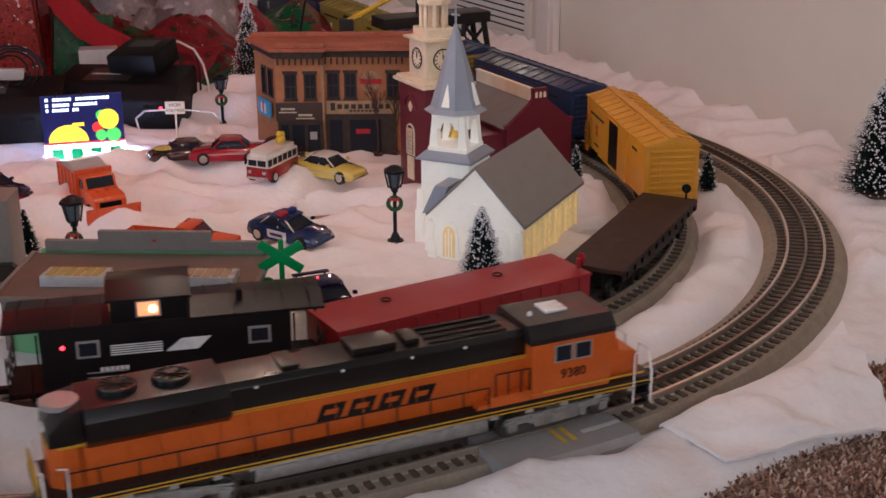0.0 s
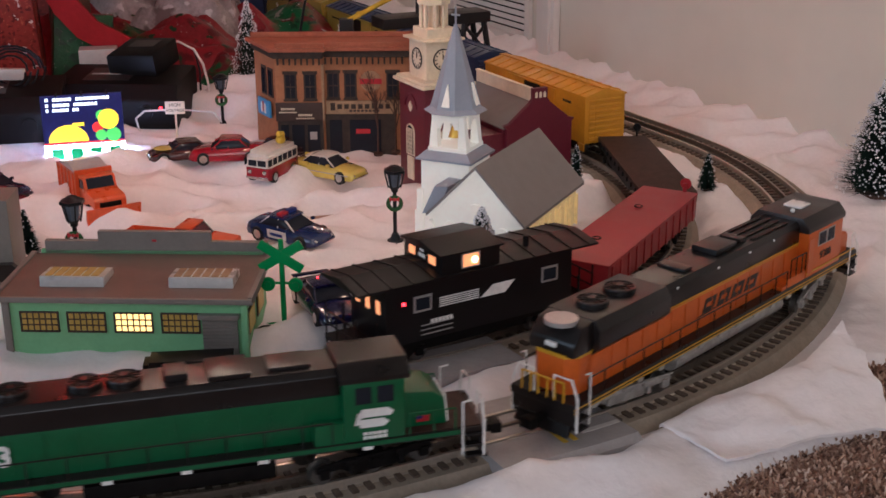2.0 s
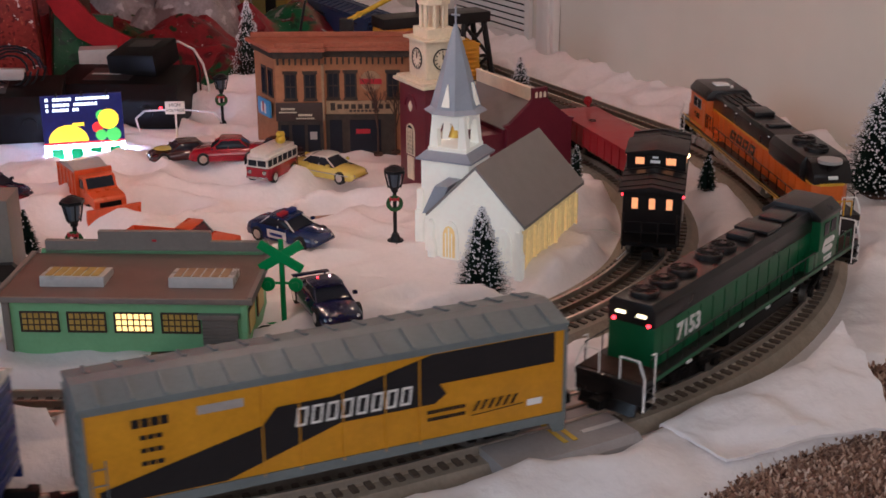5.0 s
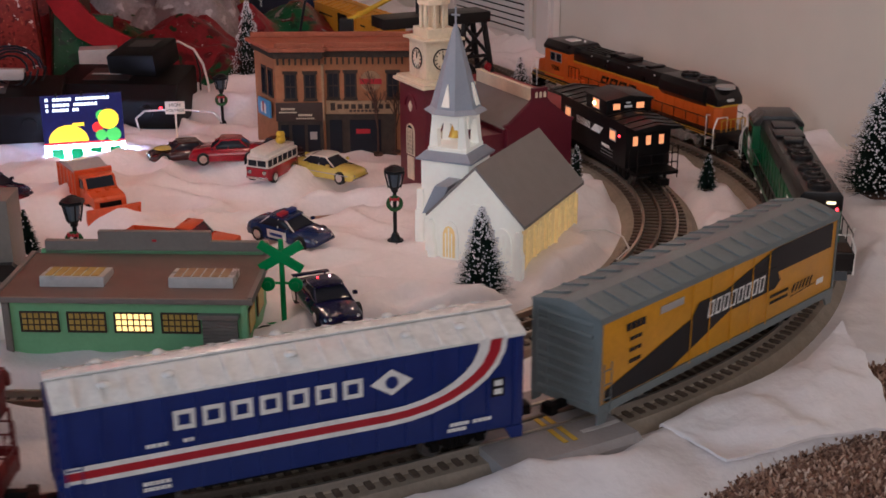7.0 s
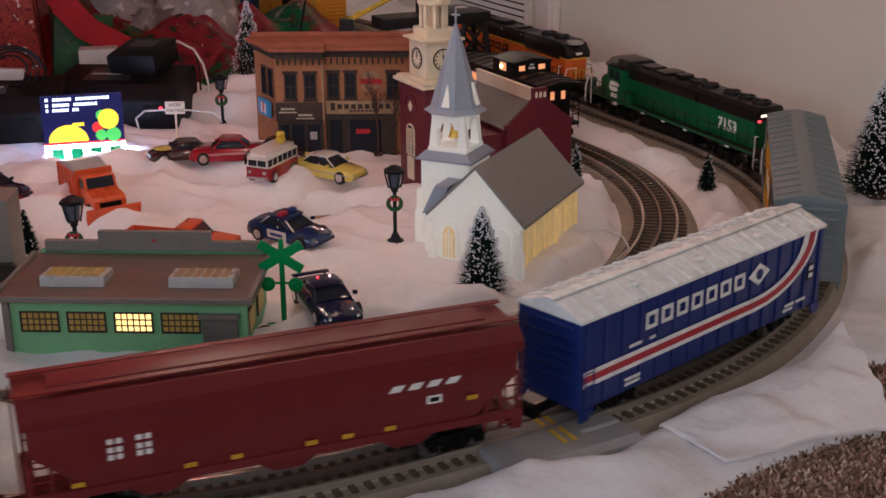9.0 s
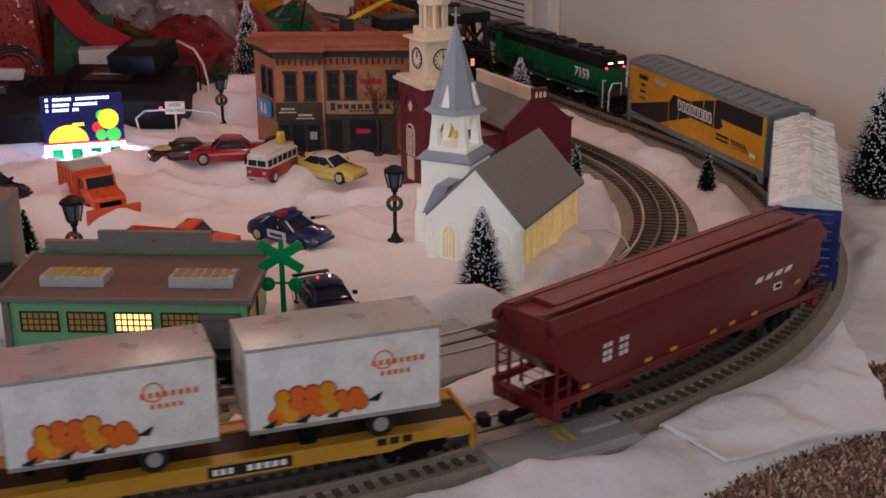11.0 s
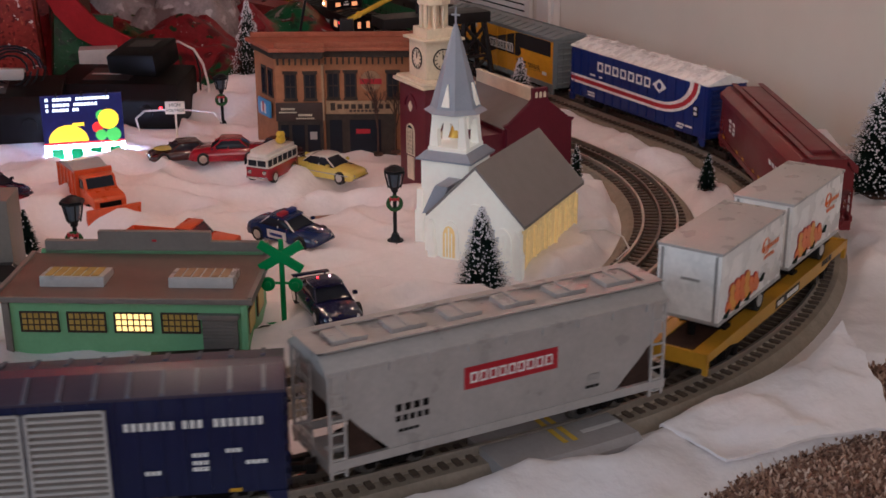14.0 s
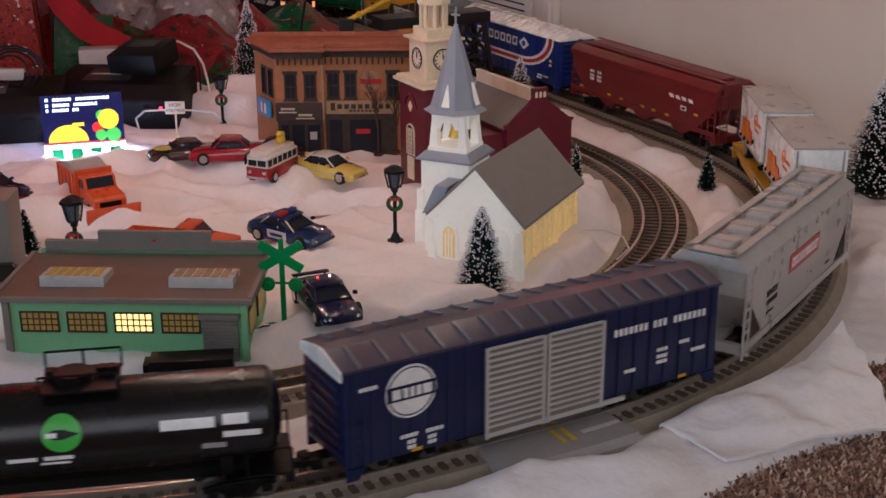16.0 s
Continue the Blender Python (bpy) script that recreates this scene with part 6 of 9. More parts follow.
def church():
    c = thing("church", "ivory plastic model church with grey roof and blue steeple", "church", pose(0.032, 1.186, -0.004, 0, 0, -25.5))
    w, D, ze, zr = 0.046, 0.158, 0.058, 0.103
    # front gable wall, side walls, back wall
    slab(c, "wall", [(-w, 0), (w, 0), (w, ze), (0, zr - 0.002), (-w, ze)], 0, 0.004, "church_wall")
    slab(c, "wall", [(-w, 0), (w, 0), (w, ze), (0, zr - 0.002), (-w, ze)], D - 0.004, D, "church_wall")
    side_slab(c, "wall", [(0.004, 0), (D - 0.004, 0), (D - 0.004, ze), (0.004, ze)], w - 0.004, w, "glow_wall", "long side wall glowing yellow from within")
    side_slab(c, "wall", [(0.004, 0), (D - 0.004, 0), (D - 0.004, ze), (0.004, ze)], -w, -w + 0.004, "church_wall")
    for s in (1, -1):
        bm = bmesh.new()
        prism(bm, [(0, zr + 0.002), (s * (w + 0.006), ze - 0.006), (s * (w + 0.006), ze - 0.003), (0, zr + 0.005)], -0.004, D + 0.004, "y")
        part("roof", bm, "roof_grey", c)
    bm = bmesh.new()
    for s in (1, -1):
        prism(bm, [(0, zr - 0.002), (s * (w + 0.004), ze - 0.008), (s * (w + 0.004), ze - 0.0045), (0, zr + 0.0015)], -0.003, -0.0002, "y")
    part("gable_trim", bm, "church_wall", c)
    for s in (1, -1):
        bm = bmesh.new()
        prism(bm, [(s * w - 0.004, 0), (s * w + 0.004, 0), (s * w + 0.004, 0.024), (s * w + 0.002, 0.029), (s * w + 0.002, 0.044), (s * w, 0.048), (s * w - 0.004, 0.048)], -0.005, 0.003, "y", bev=0.0005)
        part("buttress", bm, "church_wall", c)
    # pointed windows on the gable
    for x, wd, z0, zs in ((-0.028, 0.013, 0.012, 0.033), (0.0, 0.022, 0.012, 0.046), (0.028, 0.013, 0.012, 0.033)):
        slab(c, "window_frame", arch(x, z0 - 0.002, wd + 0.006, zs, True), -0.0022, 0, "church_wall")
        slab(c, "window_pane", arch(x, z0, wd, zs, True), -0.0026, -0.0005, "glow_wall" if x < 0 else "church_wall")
        bm = bmesh.new()
        box(bm, x - 0.0006, x + 0.0006, -0.0036, -0.0026, z0, zs + wd * 0.7)
        for k in (-1, 1):
            box(bm, x + k * wd * 0.25 - 0.0005, x + k * wd * 0.25 + 0.0005, -0.0036, -0.0026, z0, zs + wd * 0.3)
        part("mullion", bm, "church_wall", c)
    for k in range(5):
        y = 0.022 + k * 0.029
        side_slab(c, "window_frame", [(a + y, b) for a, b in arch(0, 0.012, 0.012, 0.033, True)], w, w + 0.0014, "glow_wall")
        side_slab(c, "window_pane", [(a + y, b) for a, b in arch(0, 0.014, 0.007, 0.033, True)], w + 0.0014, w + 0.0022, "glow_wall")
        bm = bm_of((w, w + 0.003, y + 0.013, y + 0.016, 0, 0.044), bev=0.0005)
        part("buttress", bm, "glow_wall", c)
    # tower at the near-left corner
    x0, x1, y0, y1 = -0.079, -0.026, 0.040, 0.093
    xm, ym = (x0 + x1) / 2, (y0 + y1) / 2
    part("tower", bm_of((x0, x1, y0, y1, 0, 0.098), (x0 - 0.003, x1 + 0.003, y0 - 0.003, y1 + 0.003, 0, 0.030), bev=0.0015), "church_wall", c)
    for x, y in itertools.product((x0, x1), (y0, y1)):
        bm = bmesh.new()
        box(bm, x - 0.005, x + 0.005, y - 0.005, y + 0.005, 0, 0.043, bev=0.001)
        box(bm, x - 0.0035, x + 0.0035, y - 0.0035, y + 0.0035, 0.043, 0.065, bev=0.001)
        part("buttress", bm, "church_wall", c)
    def frustum(z0, z1, r0, r1, n=4, rot=45):
        bm = bmesh.new()
        bmesh.ops.create_cone(bm, cap_ends=True, segments=n, radius1=r0, radius2=r1, depth=z1 - z0, matrix=Matrix.Translation((xm, ym, (z0 + z1) / 2)) @ pose(0, 0, 0, 0, 0, rot))
        return bm
    part("tower_skirt", frustum(0.097, 0.104, 0.0425, 0.033), "spire", c, "blue-grey sloping skirt", smooth=False)
    part("tower_skirt", frustum(0.0955, 0.0975, 0.043, 0.043), "spire", c, smooth=False)
    # belfry with arched openings
    r = 0.021
    for x, y in itertools.product((-1, 1), (-1, 1)):
        bm = bmesh.new()
        prism(bm, [(xm + x * r, 0.104), (xm + x * (r - 0.010), 0.104), (xm + x * (r - 0.009), 0.141), (xm + x * (r - 0.004), 0.141)], *sorted((ym + y * (r - 0.002), ym + y * (r - 0.010))), "y")
        part("belfry_pillar", bm, "church_wall", c)
    part("belfry_cap", bm_of((xm - r + 0.003, xm + r - 0.003, ym - r + 0.003, ym + r - 0.003, 0.133, 0.143)), "church_wall", c)
    part("belfry_floor", bm_of((xm - r, xm + r, ym - r, ym + r, 0.103, 0.108)), "church_wall", c)
    for a in range(4):
        bm = bmesh.new()
        p = [(-0.012, 0.127), (-0.012, 0.140), (0.012, 0.140), (0.012, 0.127)] + [(0.0075 * math.cos(math.pi * k / 8), 0.127 + 0.008 * math.sin(math.pi * k / 8)) for k in range(9)]
        prism(bm, p, -r + 0.001, -r + 0.004, "y")
        o = part("arch", bm, "church_wall", c)
        o.matrix_basis = pose(xm, ym, 0, 0, 0, 90 * a)
    bm = bmesh.new()
    bmesh.ops.create_cone(bm, cap_ends=True, segments=16, radius1=0.0075, radius2=0.003, depth=0.014, matrix=Matrix.Translation((xm, ym, 0.122)))
    part("bell", bm, "gold", c, "gold-coloured bell")
    part("spire", frustum(0.143, 0.147, 0.032, 0.026, 8, 22.5), "spire", c, smooth=False)
    part("spire", frustum(0.147, 0.228, 0.0255, 0.0018, 8, 22.5), "spire", c, "tall blue-grey steeple", smooth=False)
    bm = bmesh.new()
    for a in range(4):
        m = pose(xm, ym, 0, 0, 0, 90 * a)
        vs = [bm.verts.new(m @ Vector(p)) for p in ((-0.0045, -0.0245, 0.150), (0.0045, -0.0245, 0.150), (0, -0.0195, 0.172), (0, -0.012, 0.172))]
        for f in ((0, 1, 2), (1, 3, 2), (0, 2, 3)):
            bm.faces.new([vs[i] for i in f])
    part("spire_gable", bm, "church_wall", c, smooth=False)
    bm = bmesh.new()
    box(bm, xm - 0.0008, xm + 0.0008, ym - 0.0008, ym + 0.0008, 0.227, 0.245)
    box(bm, xm - 0.0045, xm + 0.0045, ym - 0.0008, ym + 0.0008, 0.2365, 0.2382)
    part("cross", bm, "spire", c)
    # lean-to porch between tower and nave
    bm = bmesh.new()
    prism(bm, [(-0.062, 0.050), (-0.046, 0.052), (-0.034, 0.080), (-0.048, 0.080)], 0.008, 0.042, "y")
    part("porch_roof", bm, "spire", c, smooth=False)
    part("porch", bm_of((-0.060, -0.045, 0.010, 0.042, 0, 0.051)), "church_wall", c)


def clock_station():
    c = thing("clock_tower_station", "maroon model station with cream clock tower", "building", pose(-0.020, 1.462, 0.0, 0, 0, 28))
    W, D = 0.058, 0.066
    part("tower", bm_of((0, W, 0, D, -0.02, 0.116), bev=0.0012), "maroon", c)
    for x0, y0, x1, y1, z0, z1 in ((-0.006, -0.006, W + 0.006, D + 0.006, 0.116, 0.120), (-0.003, -0.003, W + 0.003, D + 0.003, 0.120, 0.123)):
        part("cornice", bm_of((x0, x1, y0, y1, z0, z1), bev=0.001), "trim", c)
    xm, ym = W / 2, D / 2
    part("clock_stage", bm_of((xm - 0.0215, xm + 0.0215, ym - 0.0215, ym + 0.0215, 0.123, 0.167), bev=0.001), "trim", c)
    part("cornice", bm_of((xm - 0.027, xm + 0.027, ym - 0.027, ym + 0.027, 0.167, 0.170), (xm - 0.018, xm + 0.018, ym - 0.018, ym + 0.018, 0.170, 0.181), bev=0.0008), "trim", c)
    for a in (0, -90, 90, 180):
        m = pose(xm, ym, 0, 0, 0, a)
        bm = bmesh.new()
        rod(bm, (0, -0.0214, 0.146), (0, -0.0222, 0.146), 0.0115, 24)
        o = part("clock_face", bm, "trim", c, "round clock face with black numerals")
        o.matrix_basis = m
        bm = bmesh.new()
        ring(bm, (0, -0.0223, 0.146), 0.0118, 0.0008, "y", 24, 5)
        for k in range(12):
            t = k * math.pi / 6
            rod(bm, (0.0078 * math.cos(t), -0.0225, 0.146 + 0.0078 * math.sin(t)), (0.0102 * math.cos(t), -0.0225, 0.146 + 0.0102 * math.sin(t)), 0.0006, 5)
        rod(bm, (0, -0.0226, 0.146), (0, -0.0226, 0.153), 0.0005, 5)
        rod(bm, (0, -0.0226, 0.146), (0.001, -0.0226, 0.151), 0.0006, 5)
        d = part("dial", bm, "black", c)
        d.matrix_basis = m
    for k in range(8):
        a = (k + 0.5) * math.pi / 4
        bm = bmesh.new()
        rod(bm, (xm + 0.0145 * math.cos(a), ym + 0.0145 * math.sin(a), 0.181), (xm + 0.0145 * math.cos(a), ym + 0.0145 * math.sin(a), 0.208), 0.0024, 8)
        part("column", bm, "trim", c)
    bm = bmesh.new()
    rod(bm, (xm, ym, 0.181), (xm, ym, 0.208), 0.007, 8)
    rod(bm, (xm, ym, 0.208), (xm, ym, 0.213), 0.020, 8)
    rod(bm, (xm, ym, 0.213), (xm, ym, 0.232), 0.015, 8, 0.011)
    rod(bm, (xm, ym, 0.232), (xm, ym, 0.258), 0.013, 8, 0.001)
    part("cupola", bm, "trim", c)
    # tower face: diamond window, arched window with shutters, on the two seen faces
    for m in (pose(0, 0, 0), pose(0, D, 0, 0, 0, -90)):
        def on(name, pts, y0, y1, material):
            o = slab(c, name, pts, y0, y1, material)
            o.matrix_basis = m
        on("diamond_window", [(0.029, 0.0825), (0.034, 0.089), (0.029, 0.0955), (0.024, 0.089)], -0.0012, 0, "trim")
        on("window_frame", arch(0.029, 0.030, 0.020, 0.058), -0.0014, 0, "trim")
        on("window_pane", arch(0.029, 0.032, 0.016, 0.058), -0.0018, -0.001, "glass")
        bm = bmesh.new()
        for k in (-2, -1, 0, 1, 2):
            box(bm, 0.029 + k * 0.0032 - 0.0004, 0.029 + k * 0.0032 + 0.0004, -0.0026, -0.0016, 0.032, 0.063)
        for k in range(6):
            box(bm, 0.021, 0.037, -0.0026, -0.0016, 0.035 + k * 0.0048, 0.0356 + k * 0.0048)
        o = part("mullion", bm, "trim", c)
        o.matrix_basis = m
        on("door", [(0.021, 0.0), (0.037, 0.0), (0.037, 0.028), (0.021, 0.028)], -0.0014, 0, "trim")
        on("arch_moulding", [(0.029 + 0.016 * math.cos(math.pi * k / 10), 0.088 + 0.016 * math.sin(math.pi * k / 10)) for k in range(11)] + [(0.029 + 0.013 * math.cos(math.pi * k / 10), 0.088 + 0.013 * math.sin(math.pi * k / 10)) for k in range(10, -1, -1)], -0.0014, 0, "maroon")
    # hall with gable roof, ridge running back
    hx0, hx1, ridge, ze, zr, L = 0.110, 0.198, 0.154, 0.056, 0.080, 0.150
    side_slab(c, "wall", [(0, 0), (L, 0), (L, ze), (0, ze)], hx0, hx0 + 0.004, "maroon")
    side_slab(c, "wall", [(0, 0), (L, 0), (L, ze), (0, ze)], hx1 - 0.004, hx1, "maroon")
    slab(c, "wall", [(hx0, 0), (hx1, 0), (hx1, ze), (ridge, zr), (hx0, ze)], L - 0.004, L, "maroon")
    slab(c, "wall", [(hx0 - 0.002, 0), (hx1 + 0.002, 0), (hx1 + 0.002, ze), (hx1 + 0.006, ze + 0.004), (hx1 - 0.002, ze + 0.006), (ridge + 0.014, zr + 0.004), (ridge + 0.010, zr + 0.009), (ridge + 0.010, zr + 0.022),
                     (ridge - 0.010, zr + 0.022), (ridge - 0.010, zr + 0.009), (ridge - 0.014, zr + 0.004), (hx0 + 0.002, ze + 0.006), (hx0 - 0.006, ze + 0.004), (hx0 - 0.002, ze)], -0.004, 0.002, "maroon", "stepped maroon gable")
    for k in (-1, 0, 1):
        slab(c, "gable_opening", arch(ridge + k * 0.0058, zr + 0.0105, 0.0032, zr + 0.016), -0.0046, 0.0026, "trim")
    for s, x in ((-1, hx0), (1, hx1)):
        bm = bmesh.new()
        prism(bm, [(ridge, zr), (x + s * 0.004, ze - 0.002), (x + s * 0.004, ze), (ridge, zr + 0.002)], 0.002, L, "y")
        part("roof", bm, "roof_grey", c, smooth=False)
    part("ridge_rail", bm_of((ridge - 0.0015, ridge + 0.0015, 0.002, L, zr + 0.002, zr + 0.0165), (ridge - 0.003, ridge + 0.003, 0.002, L, zr + 0.0160, zr + 0.0180)), "trim", c, "cream ridge board")
    part("eave", bm_of((hx0 - 0.005, hx0, 0.002, L, ze - 0.006, ze - 0.001)), "maroon", c)
    for k in range(4):
        y = 0.022 + k * 0.034
        side_slab(c, "window_frame", [(y - 0.008, 0.020), (y + 0.008, 0.020), (y + 0.008, 0.044), (y - 0.008, 0.044)], hx0 - 0.0012, hx0, "trim")
        side_slab(c, "window_pane", [(y - 0.0065, 0.0215), (y + 0.0065, 0.0215), (y + 0.0065, 0.0425), (y - 0.0065, 0.0425)], hx0 - 0.0016, hx0 - 0.001, "glass")
        bm = bmesh.new()
        for q in (-0.0032, 0, 0.0032):
            box(bm, hx0 - 0.0024, hx0 - 0.0014, y + q - 0.0004, y + q + 0.0004, 0.0215, 0.0425)
        for q in (0.027, 0.032, 0.037):
            box(bm, hx0 - 0.0024, hx0 - 0.0014, y - 0.0065, y + 0.0065, q, q + 0.0008)
        part("mullion", bm, "trim", c)
    # low link between tower and hall
    part("link", bm_of((W, hx0, 0.004, D, 0, 0.050)), "maroon", c)


def brick_building():
    c = thing("corner_tavern", "two-storey orange brick model building with dark shopfront", "building", pose(-0.2115, 1.632, 0.003, 0, 0, 0.5))
    H, W, D = 0.127, 0.172, 0.078
    bm = bmesh.new()
    prism(bm, [(0, 0), (W, 0), (W, D), (-0.036, D - 0.012)], -0.022, H, "z")
    part("wall", bm, "brickw", c, "orange brick walls", smooth=False)
    part("bay", bm_of((-0.001, 0.058, -0.006, 0.0, -0.022, H - 0.004)), "brickw", c)
    # roof cornices
    bm = bmesh.new()
    prism(bm, [(-0.002, -0.010), (0.060, -0.010), (0.060, 0.0), (W + 0.003, 0.0 - 0.003), (W + 0.003, D), (-0.040, D - 0.012)], H - 0.010, H - 0.001, "z")
    part("cornice", bm, "brick_dark", c, "dark bracketed cornice", smooth=False)
    bm = bmesh.new()
    prism(bm, [(-0.007, -0.015), (0.064, -0.015), (0.064, -0.008), (W + 0.004, -0.008), (W + 0.004, D + 0.003), (-0.048, D - 0.008)], H - 0.001, H + 0.004, "z", bev=0.001)
    part("roof", bm, "brick_roof", c, "terracotta roof edge", smooth=False)
    for x0, x1, y0, y1 in ((0.0, 0.062, -0.012, -0.008), (0.062, W, -0.006, -0.002), (W - 0.002, W + 0.002, -0.006, D), (-0.04, W, D - 0.010, D - 0.005)):
        part("parapet", bm_of((x0, x1, y0, y1, H + 0.004, H + 0.010), bev=0.0006), "brick_roof", c)
    bm = bmesh.new()
    for k in range(22):
        x = 0.002 + k * 0.0075
        y = -0.0065 if x < 0.057 else -0.002
        box(bm, x, x + 0.0022, y - 0.004, y, H - 0.018, H - 0.010)
    part("bracket", bm, "brick_dark", c)
    # upper windows
    for x, y in ((0.018, -0.006), (0.043, -0.006), (0.072, 0.0), (0.094, 0.0), (0.148, 0.0)):
        z0, z1 = 0.066, 0.096
        part("window_frame", bm_of((x - 0.008, x + 0.008, y - 0.0016, y, z0 - 0.002, z1 + 0.003), (x - 0.0095, x + 0.0095, y - 0.0026, y, z1 + 0.001, z1 + 0.0045), (x - 0.009, x + 0.009, y - 0.0026, y, z0 - 0.004, z0 - 0.0015)), "brick_dark", c)
        slab(c, "window_pane", [(x - 0.0058, z0), (x + 0.0058, z0), (x + 0.0058, z1), (x - 0.0058, z1)], y - 0.002, y - 0.001, "glass")
        part("sash_bar", bm_of((x - 0.0058, x + 0.0058, y - 0.0026, y - 0.0018, 0.080, 0.0815), (x - 0.0004, x + 0.0004, y - 0.0026, y - 0.0018, z0, z1)), "brick_dark", c)
    # side face windows and the hanging sign
    side = math.degrees(math.atan2(D - 0.012, -0.036))
    m = pose(0, 0, 0, 0, 0, side - 180)
    for x in (-0.020, -0.042):
        for nm, pts, a, b, mt in (("window_frame", [(x - 0.008, 0.062), (x + 0.008, 0.062), (x + 0.008, 0.1), (x - 0.008, 0.1)], -0.0014, 0, "brick_dark"), ("window_pane", [(x - 0.006, 0.065), (x + 0.006, 0.065), (x + 0.006, 0.097), (x - 0.006, 0.097)], -0.002, -0.001, "glass")):
            o = slab(c, nm, pts, a, b, mt)
            o.matrix_basis = m
    s = part("hanging_sign", bm_of((-0.052, -0.012, -0.007, -0.004, 0.036, 0.058), bev=0.0006), "sign_blue", c, "blue and white hanging sign")
    s.matrix_basis = m
    part("sign_mark", bm_of((-0.040, -0.035, -0.0076, -0.007, 0.040, 0.053), (-0.030, -0.024, -0.0076, -0.007, 0.040, 0.053)), "white", s)
    part("sign_mark", bm_of((-0.0345, -0.0305, -0.0078, -0.007, 0.042, 0.055)), "red", s)
    # fascia boards
    part("fascia", bm_of((-0.002, 0.058, -0.009, -0.006, 0.036, 0.060), bev=0.0005), "sign_dark", c, "dark brown fascia board")
    for x, z, n in ((0.014, 0.052, 7), (0.014, 0.048, 9), (0.036, 0.044, 7), (0.036, 0.040, 9)):
        part("lettering_bar", bm_of(*[(x + (k - n / 2) * 0.0026, x + (k - n / 2) * 0.0026 + 0.0018, -0.0096, -0.009, z - 0.001, z + (0.0015 if n == 7 else 0.0006)) for k in range(n)]), "trim", c)
    part("fascia", bm_of((0.062, W - 0.012, -0.004, 0.0, 0.044, 0.061), bev=0.0005), "faded", c, "pale painted fascia board")
    bm = bmesh.new()
    for k in range(9):
        x = 0.068 + k * 0.0088
        box(bm, x, x + 0.0058, -0.0046, -0.004, 0.052 - (0.001 if k else 0.003), 0.057 + (0.0018 if k in (0, 6) else 0))
    part("lettering_bar", bm, "brick_dark", c)
    part("lettering_bar", bm_of(*[(0.092 + k * 0.005, 0.0955 + k * 0.005, -0.0046, -0.004, 0.047, 0.0495) for k in range(8)]), "sign_dark", c)
    bm = bmesh.new()
    rod(bm, (0.120, -0.0002, 0.086), (0.120, -0.0016, 0.086), 0.0135, 24)
    part("wall_badge", bm, "faded", c, "round faded wall advert")
    part("badge_bar", bm_of((0.106, 0.134, -0.0024, -0.0016, 0.0825, 0.0895)), "red", c)
    # shopfront
    part("shopfront", bm_of((0.0, 0.058, -0.0075, -0.006, -0.022, 0.036), (0.061, 0.152, -0.002, 0, -0.022, 0.044)), "brick_dark", c, "dark wooden shopfront")
    for x0, x1, z0, z1, y in ((0.004, 0.014, -0.012, 0.031, -0.0085), (0.018, 0.034, -0.004, 0.031, -0.0085), (0.038, 0.054, -0.004, 0.031, -0.0085), (0.066, 0.082, -0.014, 0.036, -0.003), (0.092, 0.132, -0.006, 0.036, -0.003)):
        slab(c, "shop_window", [(x0, z0), (x1, z0), (x1, z1), (x0, z1)], y, y + 0.0014, "glass")
    part("poster", bm_of((0.041, 0.050, -0.0092, -0.0085, 0.012, 0.022)), "hop_grey", c)
    part("poster", bm_of((0.100, 0.118, -0.0036, -0.003, 0.018, 0.024)), "red", c)
    part("pilaster", bm_of((0.0575, 0.0605, -0.0085, -0.001, 0.036, H - 0.018)), "faded", c)


